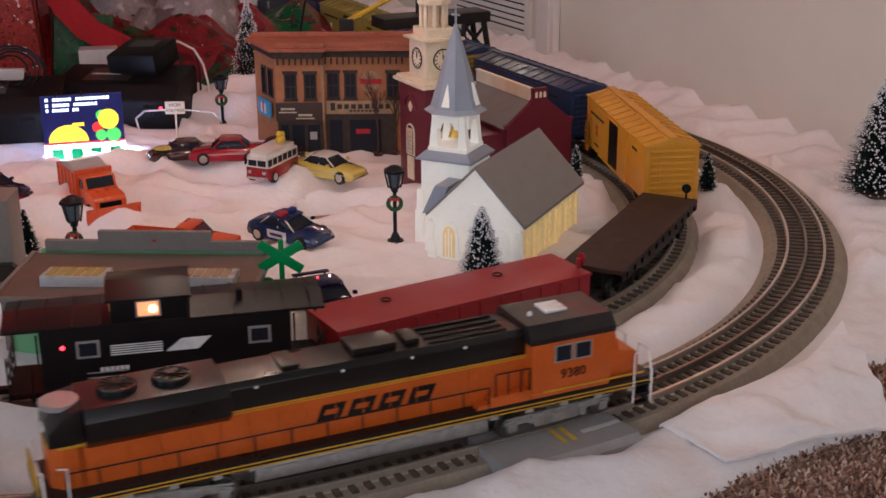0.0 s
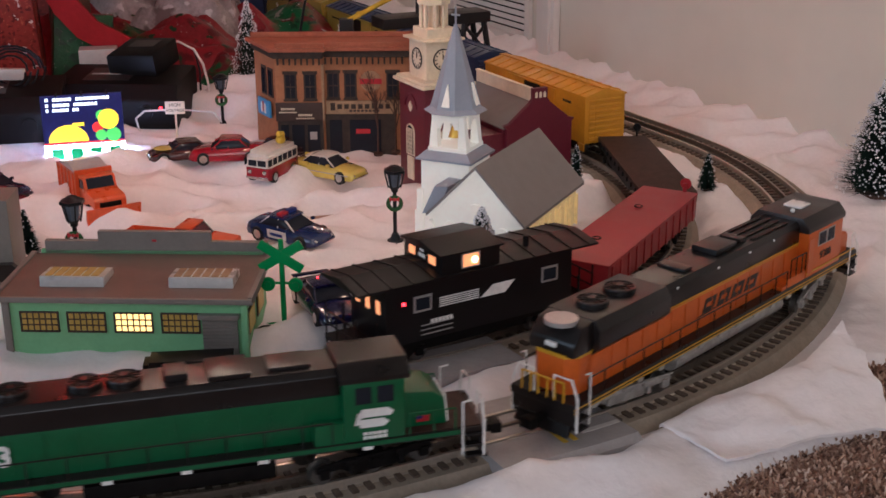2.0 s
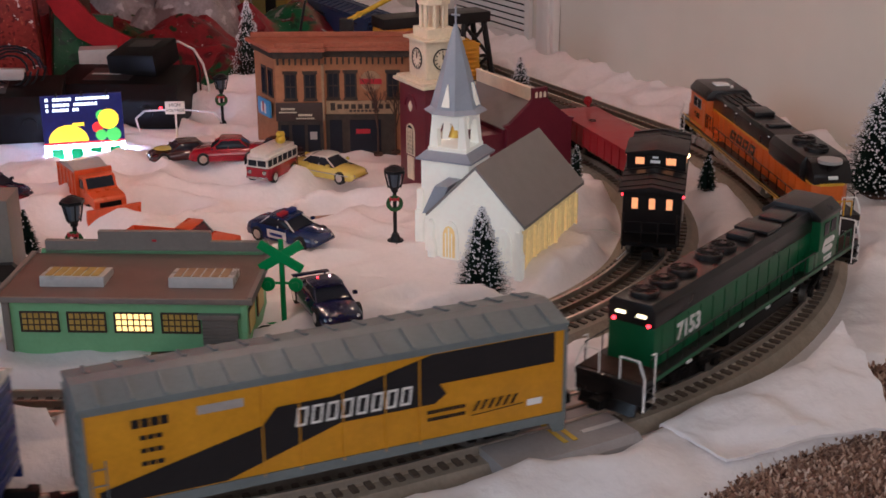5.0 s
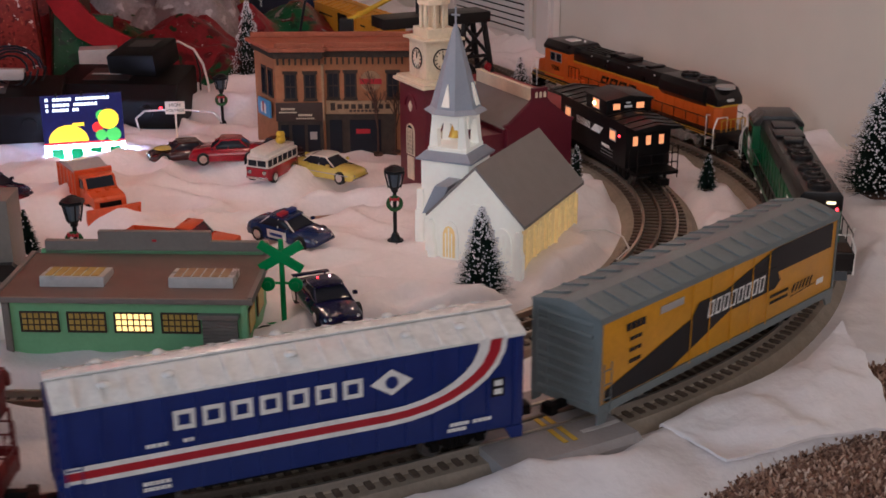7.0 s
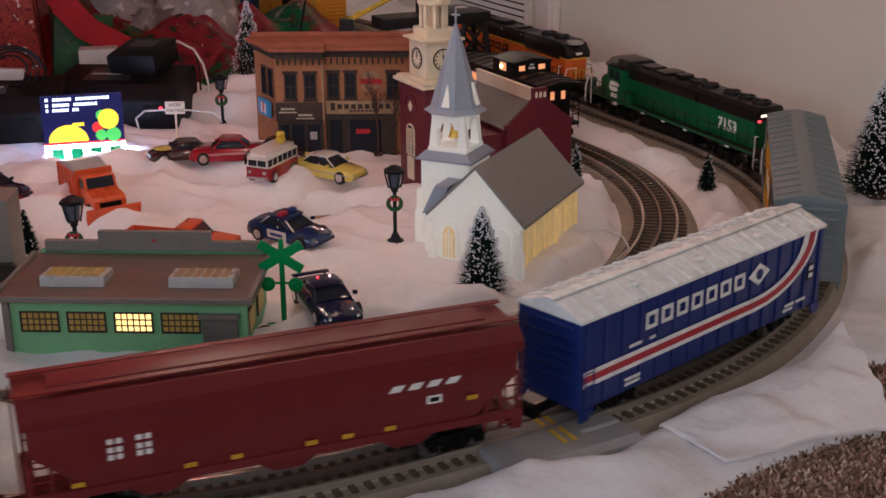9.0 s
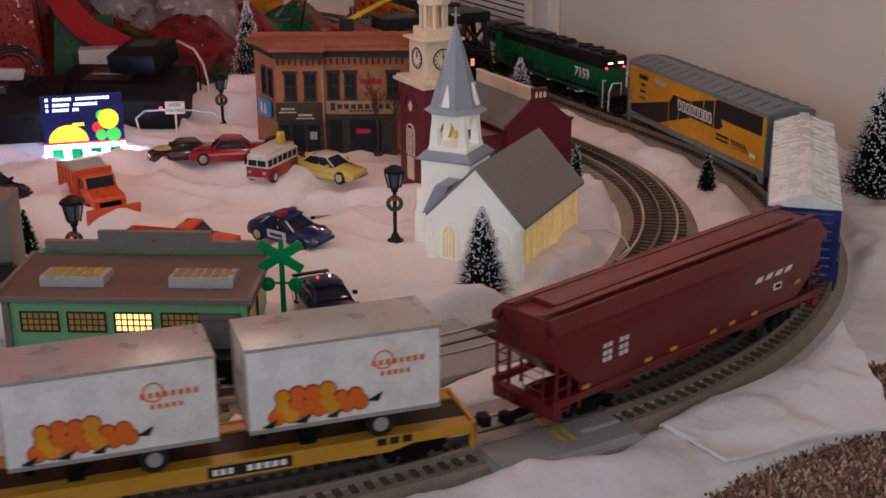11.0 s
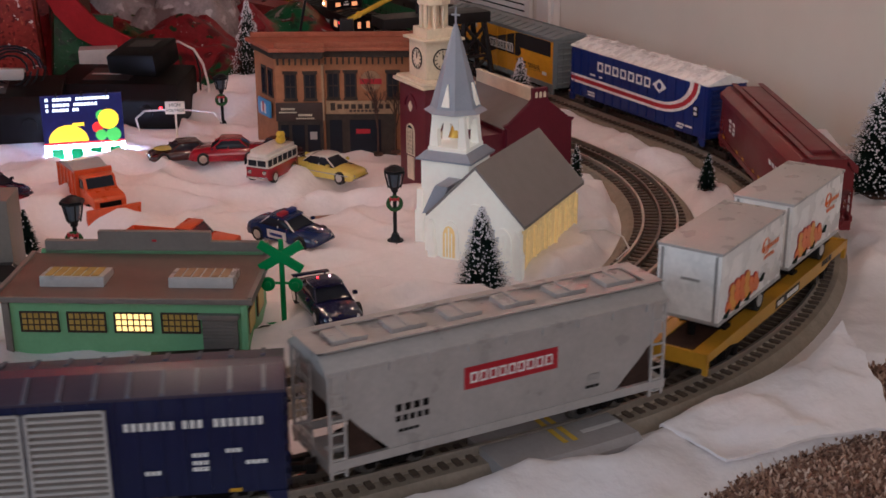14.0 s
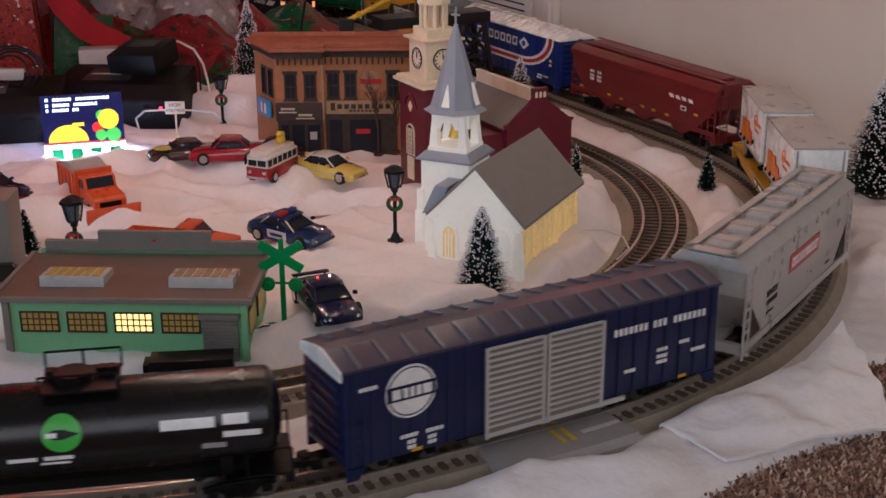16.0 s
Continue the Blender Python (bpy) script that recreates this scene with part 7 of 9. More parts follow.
def factory():
    c = thing("factory", "mint green model factory with tar roof and skylights", "building", pose(-0.360, 0.988, -0.004, 0, 0, -2.2))
    W, D, H = 0.198, 0.100, 0.0535
    slab(c, "wall", [(0, 0), (W, 0), (W, H), (0, H)], 0, 0.004, "mint")
    slab(c, "wall", [(0, 0), (W, 0), (W, H + 0.008), (0, H + 0.008)], D - 0.004, D, "mint")
    side_slab(c, "wall", [(0.004, 0), (D - 0.004, 0), (D - 0.004, H + 0.002), (0.004, H)], 0, 0.004, "mint")
    side_slab(c, "wall", [(0.004, 0), (D - 0.004, 0), (D - 0.004, H + 0.002), (0.004, H)], W - 0.004, W, "mint")
    bm = bmesh.new()
    prism(bm, [(-0.006, H - 0.001), (D - 0.004, H + 0.002), (D - 0.004, H + 0.005), (-0.006, H + 0.003)], -0.006, W + 0.006, "x")
    part("roof", bm, "fac_roof", c, "brown tar-paper roof", smooth=False)
    part("roof_edge", bm_of((-0.008, W + 0.008, -0.009, -0.006, H - 0.0005, H + 0.0042), bev=0.0005), "fac_grey", c)
    for x in (-0.008, W + 0.004):
        bm = bmesh.new()
        prism(bm, [(-0.006, H - 0.002), (D - 0.004, H + 0.001), (D - 0.004, H + 0.007), (-0.006, H + 0.005)], x, x + 0.004, "x")
        part("roof_edge", bm, "fac_grey", c, smooth=False)
    slab(c, "parapet", [(0.004, H), (W + 0.004, H), (W + 0.004, H + 0.0165), (0.152, H + 0.0165), (0.152, H + 0.0255), (0.052, H + 0.0255), (0.052, H + 0.0165), (0.004, H + 0.0165)], D - 0.004, D + 0.002, "fac_grey", "stepped grey parapet")
    part("parapet_mark", bm_of((0.100, 0.104, D - 0.0046, D - 0.004, H + 0.0165, H + 0.0185)), "red", c)
    for x in (0.024, 0.132):
        bm = bmesh.new()
        prism(bm, [(0.018, H + 0.003), (0.050, H + 0.004), (0.048, H + 0.010), (0.020, H + 0.012)], x, x + 0.054, "x", bev=0.0005)
        sk = part("skylight", bm, "hop_grey", c, "pale boxed skylight")
        bm = bmesh.new()
        for k in range(6):
            xx = x + 0.004 + k * 0.0078
            prism(bm, [(0.022, H + 0.0119), (0.046, H + 0.0102), (0.046, H + 0.0107), (0.022, H + 0.0124)], xx, xx + 0.0060, "x")
        part("skylight_pane", bm, "dim_pane" if x < 0.1 else "faded", sk)
    # steel windows, one brightly lit
    for i, x in enumerate((0.013, 0.052, 0.091, 0.130)):
        w, z0, z1 = 0.030, 0.0255, 0.0412
        wf = part("window_frame", bm_of((x - 0.0012, x + w + 0.0012, -0.0016, 0, z0 - 0.0012, z0), (x - 0.0012, x + w + 0.0012, -0.0016, 0, z1, z1 + 0.0012), (x - 0.0012, x, -0.0016, 0, z0, z1), (x + w, x + w + 0.0012, -0.0016, 0, z0, z1)), "sign_dark", c)
        for a in range(6):
            for b in range(3):
                px0, pz0 = x + a * w / 6, z0 + b * (z1 - z0) / 3
                slab(wf, "window_pane", [(px0 + 0.0005, pz0 + 0.0005), (px0 + w / 6 - 0.0005, pz0 + 0.0005), (px0 + w / 6 - 0.0005, pz0 + (z1 - z0) / 3 - 0.0005), (px0 + 0.0005, pz0 + (z1 - z0) / 3 - 0.0005)], -0.0008, -0.0002, "glow" if i == 2 else "dim_pane")
        part("mullion", bm_of(*[(x + a * w / 6 - 0.0005, x + a * w / 6 + 0.0005, -0.0014, -0.0004, z0, z1) for a in range(1, 6)], *[(x, x + w, -0.0014, -0.0004, z0 + b * (z1 - z0) / 3 - 0.0005, z0 + b * (z1 - z0) / 3 + 0.0005) for b in (1, 2)]), "sign_dark", wf)
    d = part("roller_door", bm_of((0.163, 0.192, -0.002, 0, 0.0, 0.039)), "fac_grey", c, "grey ribbed roller door")
    part("roller_housing", bm_of((0.160, 0.194, -0.006, 0, 0.0385, 0.0425), bev=0.0006), "fac_grey", d)
    for k in range(12):
        part("slat", bm_of((0.163, 0.192, -0.003, -0.002, 0.001 + k * 0.003, 0.0026 + k * 0.003)), "fac_grey", d)
    for y in (0.024, 0.066):
        side_slab(c, "window_frame", [(y - 0.014, 0.018), (y + 0.014, 0.018), (y + 0.014, 0.040), (y - 0.014, 0.040)], W, W + 0.0012, "sign_dark")
        side_slab(c, "window_pane", [(y - 0.012, 0.020), (y + 0.012, 0.020), (y + 0.012, 0.038), (y - 0.012, 0.038)], W + 0.0012, W + 0.0018, "dim_pane")
    part("corner_post", bm_of((-0.002, 0.004, -0.0025, 0.004, 0, H - 0.003), bev=0.0005), "fac_grey", c)
    part("corner_post", bm_of((W - 0.003, W + 0.0025, -0.0025, 0.003, 0, H - 0.003), bev=0.0005), "mint", c)


def billboard():
    b = thing("billboard", "lit advertising billboard with dark blue panel over white base", "billboard", pose(-0.497, 1.570, ground(-0.46, 1.585, 0.03) + 0.004, 0, 0, 14))
    W, H = 0.098, 0.060
    part("board", bm_of((0, W, 0, 0.006, 0.022, 0.022 + H), bev=0.0006), "led_board", b, "dark blue glowing panel")
    part("base", bm_of((0, W, 0, 0.005, -0.004, 0.0215)), "led_white", b, "bright white glowing base")
    part("edge_strip", bm_of((0, W, -0.0008, 0.005, 0.020, 0.0225)), "led_red", b)
    for k in range(4):
        part("base_window", bm_of((0.008 + k * 0.0235, 0.0225 + k * 0.0235, -0.0008, 0, 0.001, 0.0145)), "sig_green", b)
    bm = bmesh.new()
    pts = [(0.030 + 0.024 * math.cos(math.pi * k / 14), 0.0235 + 0.021 * math.sin(math.pi * k / 14)) for k in range(15)]
    prism(bm, pts, -0.0006, 0, "y")
    box(bm, 0.036, 0.050, -0.0008, 0, 0.043, 0.047)
    part("printed_melon", bm, "led_yellow", b, smooth=False)
    for x, z, r, m in ((0.080, 0.050, 0.0125, "led_yellow"), (0.085, 0.030, 0.009, "led_green"), (0.070, 0.030, 0.007, "led_green"), (0.066, 0.040, 0.0065, "led_red"), (0.072, 0.055, 0.007, "led_green")):
        bm = bmesh.new()
        rod(bm, (x, -0.0012 - r * 0.03, z), (x, 0, z), r, 20)
        part("printed_fruit", bm, m, b, smooth=False)
    for z, n, w in ((0.0775, 17, 0.0046), (0.0705, 15, 0.0042), (0.0640, 10, 0.0040)):
        part("lettering_bar", bm_of(*[(0.006 + k * w, 0.006 + k * w + w * 0.72, -0.0008, 0, z - 0.0018, z + 0.0018) for k in range(n) if k not in (1, 7)]), "led_text", b)
    for x in (0.02, 0.05, 0.08):
        bm = bmesh.new()
        wire(bm, [(x, 0.003, 0.082), (x, -0.002, 0.087), (x, -0.008, 0.086)], 0.0007)
        ball(bm, (x, -0.009, 0.085), 0.002, 1, 8, 6)
        part("lamp_arm", bm, "cord_black", b)


# ---- street furniture and trees
def street_lamp(x, y, z, h, label):
    l = thing("street_lamp", label, "street lamp", pose(x, y, z), group="black street lamps")
    bm = bmesh.new()
    rod(bm, (0, 0, 0), (0, 0, h * 0.03), 0.0085, 12)
    rod(bm, (0, 0, h * 0.03), (0, 0, h * 0.12), 0.006, 10, 0.003)
    rod(bm, (0, 0, h * 0.1), (0, 0, h * 0.70), 0.0021, 10)
    rod(bm, (0, 0, h * 0.66), (0, 0, h * 0.70), 0.0035, 10)
    part("post", bm, "lamp_iron", l)
    z0, z1 = h * 0.71, h * 0.91
    bm = bmesh.new()
    rod(bm, (0, 0, z0 - 0.001), (0, 0, z0 + 0.002), 0.0045, 6, 0.0065)
    part("lantern_foot", bm, "lamp_iron", l)
    for k in range(6):
        bm = bmesh.new()
        a = k * math.pi / 3
        rod(bm, (0.0062 * math.cos(a), 0.0062 * math.sin(a), z0), (0.0098 * math.cos(a), 0.0098 * math.sin(a), z1), 0.0008, 6)
        part("lantern_bar", bm, "lamp_iron", l)
    bm = bmesh.new()
    rod(bm, (0, 0, z1), (0, 0, z1 + 0.003), 0.0118, 6)
    rod(bm, (0, 0, z1 + 0.003), (0, 0, z1 + 0.007), 0.0105, 6, 0.004)
    rod(bm, (0, 0, z1 + 0.007), (0, 0, h), 0.0025, 6, 0.0006)
    part("lantern_roof", bm, "lamp_iron", l, "black six-sided lantern roof")
    bm = bmesh.new()
    rod(bm, (0, 0, z0 + 0.001), (0, 0, z1), 0.0056, 6, 0.0088)
    part("lantern_glass", bm, "lamp_glass", l)
    bm = bmesh.new()
    ring(bm, (0, -0.004, h * 0.52), 0.0066, 0.0022, "y", 18, 8)
    part("wreath", bm, "wreath", l, "green wreath with red bow")
    bm = bmesh.new()
    for s in (-1, 1):
        prism(bm, [(0, h * 0.58), (s * 0.005, h * 0.61), (s * 0.005, h * 0.56)], -0.0075, -0.005, "y")
    ball(bm, (0, -0.0065, h * 0.58), 0.0018, 1, 8, 6)
    part("bow", bm, "red", l)


def brush_tree(x, y, z, h, r, seed, label, snowy=1.0, lean=0.0):
    """Bottle-brush fir: wire stem, bristle rings and white tips."""
    rng = random.Random(seed)
    t = thing("fir_tree", label, "tree", pose(x, y, z, lean, 0, rng.uniform(0, 360)), group="bottle-brush trees")
    bm = bmesh.new()
    rod(bm, (0, 0, 0), (0, 0, h * 0.98), 0.0016, 6, 0.0008)
    rod(bm, (0, 0, 0), (0, 0, 0.004), r * 0.45, 14)
    part("trunk", bm, "bark", t)
    vs, fs, tv, tf = [], [], [], []
    n = int(1400 + 60000 * r)
    for k in range(n):
        u = (k + rng.random()) / n
        zz = h * (0.05 + 0.94 * u)
        rad = r * (1.0 - u) ** 0.85 * rng.uniform(0.80, 1.04) * (0.86 + 0.14 * math.sin(u * 46)) + 0.0015
        a = rng.uniform(0, 6.2832)
        dz = rng.uniform(-0.10, 0.28) * rad
        ca, sa = math.cos(a), math.sin(a)
        w = 0.00055 + 0.006 * r
        end = Vector((rad * ca, rad * sa, zz + dz))
        b = len(vs)
        vs += [(-sa * w, ca * w, zz), (sa * w, -ca * w, zz), (0, 0, zz + w), tuple(end)]
        fs += [(b, b + 1, b + 3), (b + 1, b + 2, b + 3), (b + 2, b, b + 3)]
        if rng.random() < 0.30 * snowy:
            q = 0.0007 + 0.011 * r * rng.uniform(0.6, 1.4)
            c = end * 1.0
            b = len(tv)
            tv += [(c.x + q, c.y, c.z), (c.x - q, c.y, c.z), (c.x, c.y + q, c.z), (c.x, c.y - q, c.z), (c.x, c.y, c.z + q), (c.x, c.y, c.z - q)]
            tf += [tuple(b + i for i in f) for f in ((0, 2, 4), (2, 1, 4), (1, 3, 4), (3, 0, 4), (2, 0, 5), (1, 2, 5), (3, 1, 5), (0, 3, 5))]
    for nm, v, f, m in (("foliage", vs, fs, "needle"), ("frost", tv, tf, "tip")):
        if v:
            me = bpy.data.meshes.new(nm)
            me.from_pydata(v, [], f)
            me.materials.append(M[m])
            o = new(nm, me)
            o.parent = t
            o["kind"] = "stuff"


def twig_tree(x, y, h, seed, label):
    rng = random.Random(seed)
    t = thing("bare_tree", label, "tree", pose(x, y, 0.0), group="bare brown trees")
    bm = bmesh.new()

    def grow(p, d, l, r, depth):
        q = p + d * l
        rod(bm, p, q, r, 5, r * 0.7)
        if depth == 0:
            return
        for _ in range(3):
            e = (d + Vector((rng.uniform(-1, 1), rng.uniform(-1, 1), rng.uniform(-0.1, 0.5))) * 0.55).normalized()
            grow(q, e, l * rng.uniform(0.55, 0.8), r * 0.65, depth - 1)
    rod(bm, (0, 0, 0), (0, 0, 0.003), 0.006, 8)
    grow(Vector((0, 0, 0)), Vector((0, 0, 1)), h * 0.36, 0.0015, 4)
    part("trunk", bm, "bark", t)


def crossing_signal():
    c = thing("crossing_signal", "green plastic railway crossing signal with crossed boards", "signal", pose(-0.138, 1.041, -0.003, 0, 0, -4))
    bm = bmesh.new()
    rod(bm, (0, 0, 0), (0, 0, 0.084), 0.0023, 10)
    rod(bm, (0, 0, 0), (0, 0, 0.002), 0.007, 12)
    for a in (35, 150, 270):
        b = radians(a)
        wire(bm, [(0, 0, 0.006), (0.012 * math.cos(b), 0.012 * math.sin(b), 0.004), (0.021 * math.cos(b), 0.021 * math.sin(b), 0.001)], 0.0014)
    part("post", bm, "sig_green", c)
    for a in (32, -32):
        bm = bm_of((-0.0215, 0.0215, -0.0042, -0.0022, -0.0042, 0.0042), bev=0.0005)
        o = part("crossed_board", bm, "sig_green", c)
        o.matrix_basis = pose(0, -0.0006 if a > 0 else 0, 0.070, 0, a, 0)
    bm = bmesh.new()
    rod(bm, (-0.012, 0, 0.0445), (0.012, 0, 0.0445), 0.0012, 8)
    part("lamp_bar", bm, "sig_green", c)
    for x in (-1, 1):
        bm = bmesh.new()
        rod(bm, (x * 0.012, -0.002, 0.0445), (x * 0.012, -0.0045, 0.0445), 0.0062, 18)
        rod(bm, (x * 0.012, -0.007, 0.0445), (x * 0.012, 0.001, 0.0445), 0.0032, 12)
        part("lamp_disc", bm, "sig_green", c)


# ---- toy vehicles: x forward
def wheels(v, xs, y, r, w=0.005):
    for x, s in itertools.product(xs, (-1, 1)):
        bm = bmesh.new()
        rod(bm, (x, s * (y - w), r), (x, s * y, r), r, 18)
        t = part("wheel", bm, "tyre", v)
        bm = bmesh.new()
        rod(bm, (x, s * (y - w * 0.3), r), (x, s * (y + 0.0006), r), r * 0.62, 12)
        part("rim", bm, "chrome", t)


def loft(sections, material_name=None):
    """Skin over cross-sections: each a list of points of equal number."""
    bm = bmesh.new()
    rows = [[bm.verts.new(p) for p in s] for s in sections]
    n = len(rows[0])
    for a, b in zip(rows, rows[1:]):
        for i in range(n):
            bm.faces.new((a[i], a[(i + 1) % n], b[(i + 1) % n], b[i]))
    bm.faces.new(rows[0][::-1])
    bm.faces.new(rows[-1])
    return bm


def sedan(label, m, paint, L=0.098, W=0.040, H=0.028, roof=None, category="car", extras="", low=False):
    v = thing("toy_car", label, category, m, group="toy vehicles")
    h, w = L / 2, W / 2

    def sec(x, zb, zt, wd, top=0.86):
        return [(x, -wd, zb), (x, -wd * 1.0, zb + (zt - zb) * 0.55), (x, -wd * top, zt), (x, 0, zt + 0.0012), (x, wd * top, zt), (x, wd, zb + (zt - zb) * 0.55), (x, wd, zb)]
    k = H / 0.028
    body = loft([sec(-h, 0.007, 0.0145 * k, w * 0.82), sec(-h * 0.94, 0.005, 0.0175 * k, w * 0.93), sec(-h * 0.55, 0.0045, 0.0185 * k, w), sec(0, 0.0045, 0.0180 * k, w), sec(h * 0.5, 0.0045, 0.0170 * k, w),
                 sec(h * 0.9, 0.005, 0.0145 * k, w * 0.92), sec(h, 0.0065, 0.0115 * k, w * 0.8)])
    bmesh.ops.bevel(body, geom=list(body.edges), offset=0.0008, segments=1, affect="EDGES")
    part("body", body, paint, v)
    z1, z2 = 0.0175 * k, H
    cabin = loft([sec(-h * 0.62, z1, z1 + 0.0006, w * 0.84), sec(-h * 0.32, z1, z2 * 0.985, w * 0.80, 0.80), sec(0.02 * L, z1, z2, w * 0.80, 0.80), sec(h * 0.42, z1 - 0.0005, z1 + 0.0008, w * 0.84)])
    part("glasshouse", cabin, "glass", v, "dark glass house")
    rf = loft([[(x, -wd, z - 0.0012), (x, -wd, z + 0.0004), (x, 0, z + 0.0016), (x, wd, z + 0.0004), (x, wd, z - 0.0012)] for x, wd, z in ((-h * (0.52 if "fin" in extras else 0.40), w * 0.64, z2 * (0.90 if "fin" in extras else 0.965)), (-h * 0.2, w * 0.70, z2), (0.03 * L, w * 0.70, z2), (0.09 * L, w * 0.66, z2 * 0.985))])
    part("roof", rf, roof or paint, v)
    for s in (-1, 1):
        bm = bmesh.new()
        rod(bm, (-h * 0.60, s * w * 0.80, z1), (-h * 0.34, s * w * 0.62, z2 * 0.975), 0.0009, 6)
        rod(bm, (h * 0.42, s * w * 0.80, z1), (0.05 * L, s * w * 0.62, z2 * 0.99), 0.0009, 6)
        rod(bm, (-h * 0.05, s * w * 0.80, z1), (-h * 0.05, s * w * 0.64, z2 * 0.99), 0.0009, 6)
        part("pillar", bm, "car_white" if "bar" in extras else roof or paint, v)
    wheels(v, (-h * 0.62, h * 0.62), w * 1.0, 0.0078)
    for s in (-1, 1):
        bm = bmesh.new()
        ball(bm, (h * 0.95, s * w * 0.62, 0.0105 * k), 0.0028, 0.8, 10, 6)
        part("headlight", bm, "chrome", v)
    for b in ((h * 0.97, h * 1.02, -w * 0.8, w * 0.8, 0.0065, 0.0088), (-h * 1.02, -h * 0.97, -w * 0.8, w * 0.8, 0.007, 0.0095)):
        part("bumper", bm_of(b, bev=0.0006), "chrome" if "chrome" in extras else paint, v)
    for s in (-1, 1):
        bm = bmesh.new()
        box(bm, h * 0.26, h * 0.34, *sorted((s * w * 0.98, s * w * 1.16)), 0.0185 * k, 0.0215 * k, bev=0.0004)
        part("mirror", bm, paint, v)
    if "bar" in extras:
        for y0, y1, mt in ((-w * 0.62, -0.001, "red"), (0.001, w * 0.62, "deg_blue")):
            part("light_bar", bm_of((-0.006, 0.001, y0, y1, z2 + 0.001, z2 + 0.0042), bev=0.0006), mt, v)
        for s in (-1, 1):
            part("door_panel", bm_of((-h * 0.30, h * 0.25, *sorted((s * w * 0.995, s * w * 1.03)), 0.008, 0.0165)), "car_white", v, "white door panel")
            part("side_mark", bm_of((-h * 0.22, h * 0.15, *sorted((s * w * 1.03, s * w * 1.04)), 0.0105, 0.0135)), "deg_blue", v)
    if "red_lamps" in extras:
        bm = bmesh.new()
        ball(bm, (-0.010, -0.004, z2 + 0.0012), 0.0012, 1, 8, 6)
        part("roof_lamp", bm, "lamp_red", v, "glowing red roof lamp")
        bm = bmesh.new()
        ball(bm, (-0.010, 0.007, z2 + 0.0012), 0.0011, 1, 8, 6)
        part("roof_lamp", bm, "lamp_pink", v)
    if "spoiler" in extras:
        part("spoiler", bm_of((-h * 1.0, -h * 0.86, -w * 0.85, w * 0.85, 0.0200, 0.0212), (-h * 0.94, -h * 0.90, -w * 0.7, -w * 0.62, 0.016, 0.0200), (-h * 0.94, -h * 0.90, w * 0.62, w * 0.7, 0.016, 0.0200), bev=0.0004), paint, v)
    if "fin" in extras:
        for s in (-1, 1):
            part("tail_fin", bm_of((-h * 1.0, -h * 0.35, *sorted((s * w * 0.86, s * w * 0.98)), 0.016, 0.0215), bev=0.0008), paint, v)
            part("chrome_strip", bm_of((-h * 0.95, h * 0.9, *sorted((s * w * 0.99, s * w * 1.025)), 0.0115, 0.0125)), "chrome", v)
    if "bird" in extras:
        bm = bmesh.new()
        ball(bm, (h * 0.55, 0, 0.0175), 0.013, 0.12, 14, 6)
        part("bonnet_badge", bm, "car_yellow", v, "yellow bonnet marking")
    return v


def van():
    v = thing("toy_van", "white over red vintage toy bus with luggage", "van", pose(-0.203, 1.492, ground(-0.203, 1.492), 0, 0, -114), group="toy vehicles")
    h, w = 0.035, 0.0165

    def sec(x, wd, z0, z1):
        return [(x, -wd, z0), (x, -wd, z1), (x, wd, z1), (x, wd, z0)]
    part("lower_body", loft([sec(-h, w * .9, 0.006, 0.019), sec(-h * .9, w, 0.005, 0.0195), sec(h * .88, w, 0.005, 0.0195), sec(h, w * .86, 0.006, 0.019)]), "car_red", v, "red lower body")
    part("upper_body", loft([sec(-h * .99, w * .88, 0.0195, 0.030), sec(-h * .88, w * .97, 0.0195, 0.033), sec(h * .80, w * .97, 0.0195, 0.033), sec(h * .96, w * .82, 0.0195, 0.030)]), "car_white", v, "white upper body")
    part("roof", loft([sec(-h * .92, w * .70, 0.032, 0.0355), sec(-h * .8, w * .84, 0.033, 0.0378), sec(h * .72, w * .84, 0.033, 0.0378), sec(h * .88, w * .66, 0.031, 0.0350)]), "car_white", v)
    for s in (-1, 1):
        for k in range(6):
            x = -h * 0.84 + k * 0.0112
            part("side_window", bm_of((x, x + 0.0088, *sorted((s * w * 0.965, s * w * 0.995)), 0.022, 0.0300), bev=0.0003), "glass", v)
    part("windscreen", bm_of((h * 0.955, h * 0.985, -w * 0.7, -0.001, 0.0215, 0.0285), (h * 0.955, h * 0.985, 0.001, w * 0.7, 0.0215, 0.0285)), "glass", v)
    part("rear_window", bm_of((-h * 1.0, -h * 0.97, -w * 0.6, w * 0.6, 0.022, 0.0285)), "glass", v)
    for b in ((h * 0.99, h * 1.03, -w * 0.9, w * 0.9, 0.006, 0.009), (-h * 1.03, -h * 0.99, -w * 0.9, w * 0.9, 0.006, 0.009)):
        part("bumper", bm_of(b, bev=0.0006), "chrome", v)
    bm = bmesh.new()
    for s in (-1, 1):
        ball(bm, (h * 0.985, s * w * 0.6, 0.0145), 0.003, 1, 10, 6)
    part("headlight", bm, "chrome", v)
    wheels(v, (-h * 0.6, h * 0.62), w, 0.0075)
    bm = bmesh.new()
    ball(bm, (-h * 0.45, 0.003, 0.042), 0.006, 0.9, 10, 8)
    ball(bm, (-h * 0.38, 0.003, 0.049), 0.004, 1.0, 10, 8)
    ball(bm, (-h * 0.55, 0.004, 0.047), 0.003, 1.6, 8, 6)
    part("roof_load", bm, "crane_yellow", v, "yellow load on the roof")


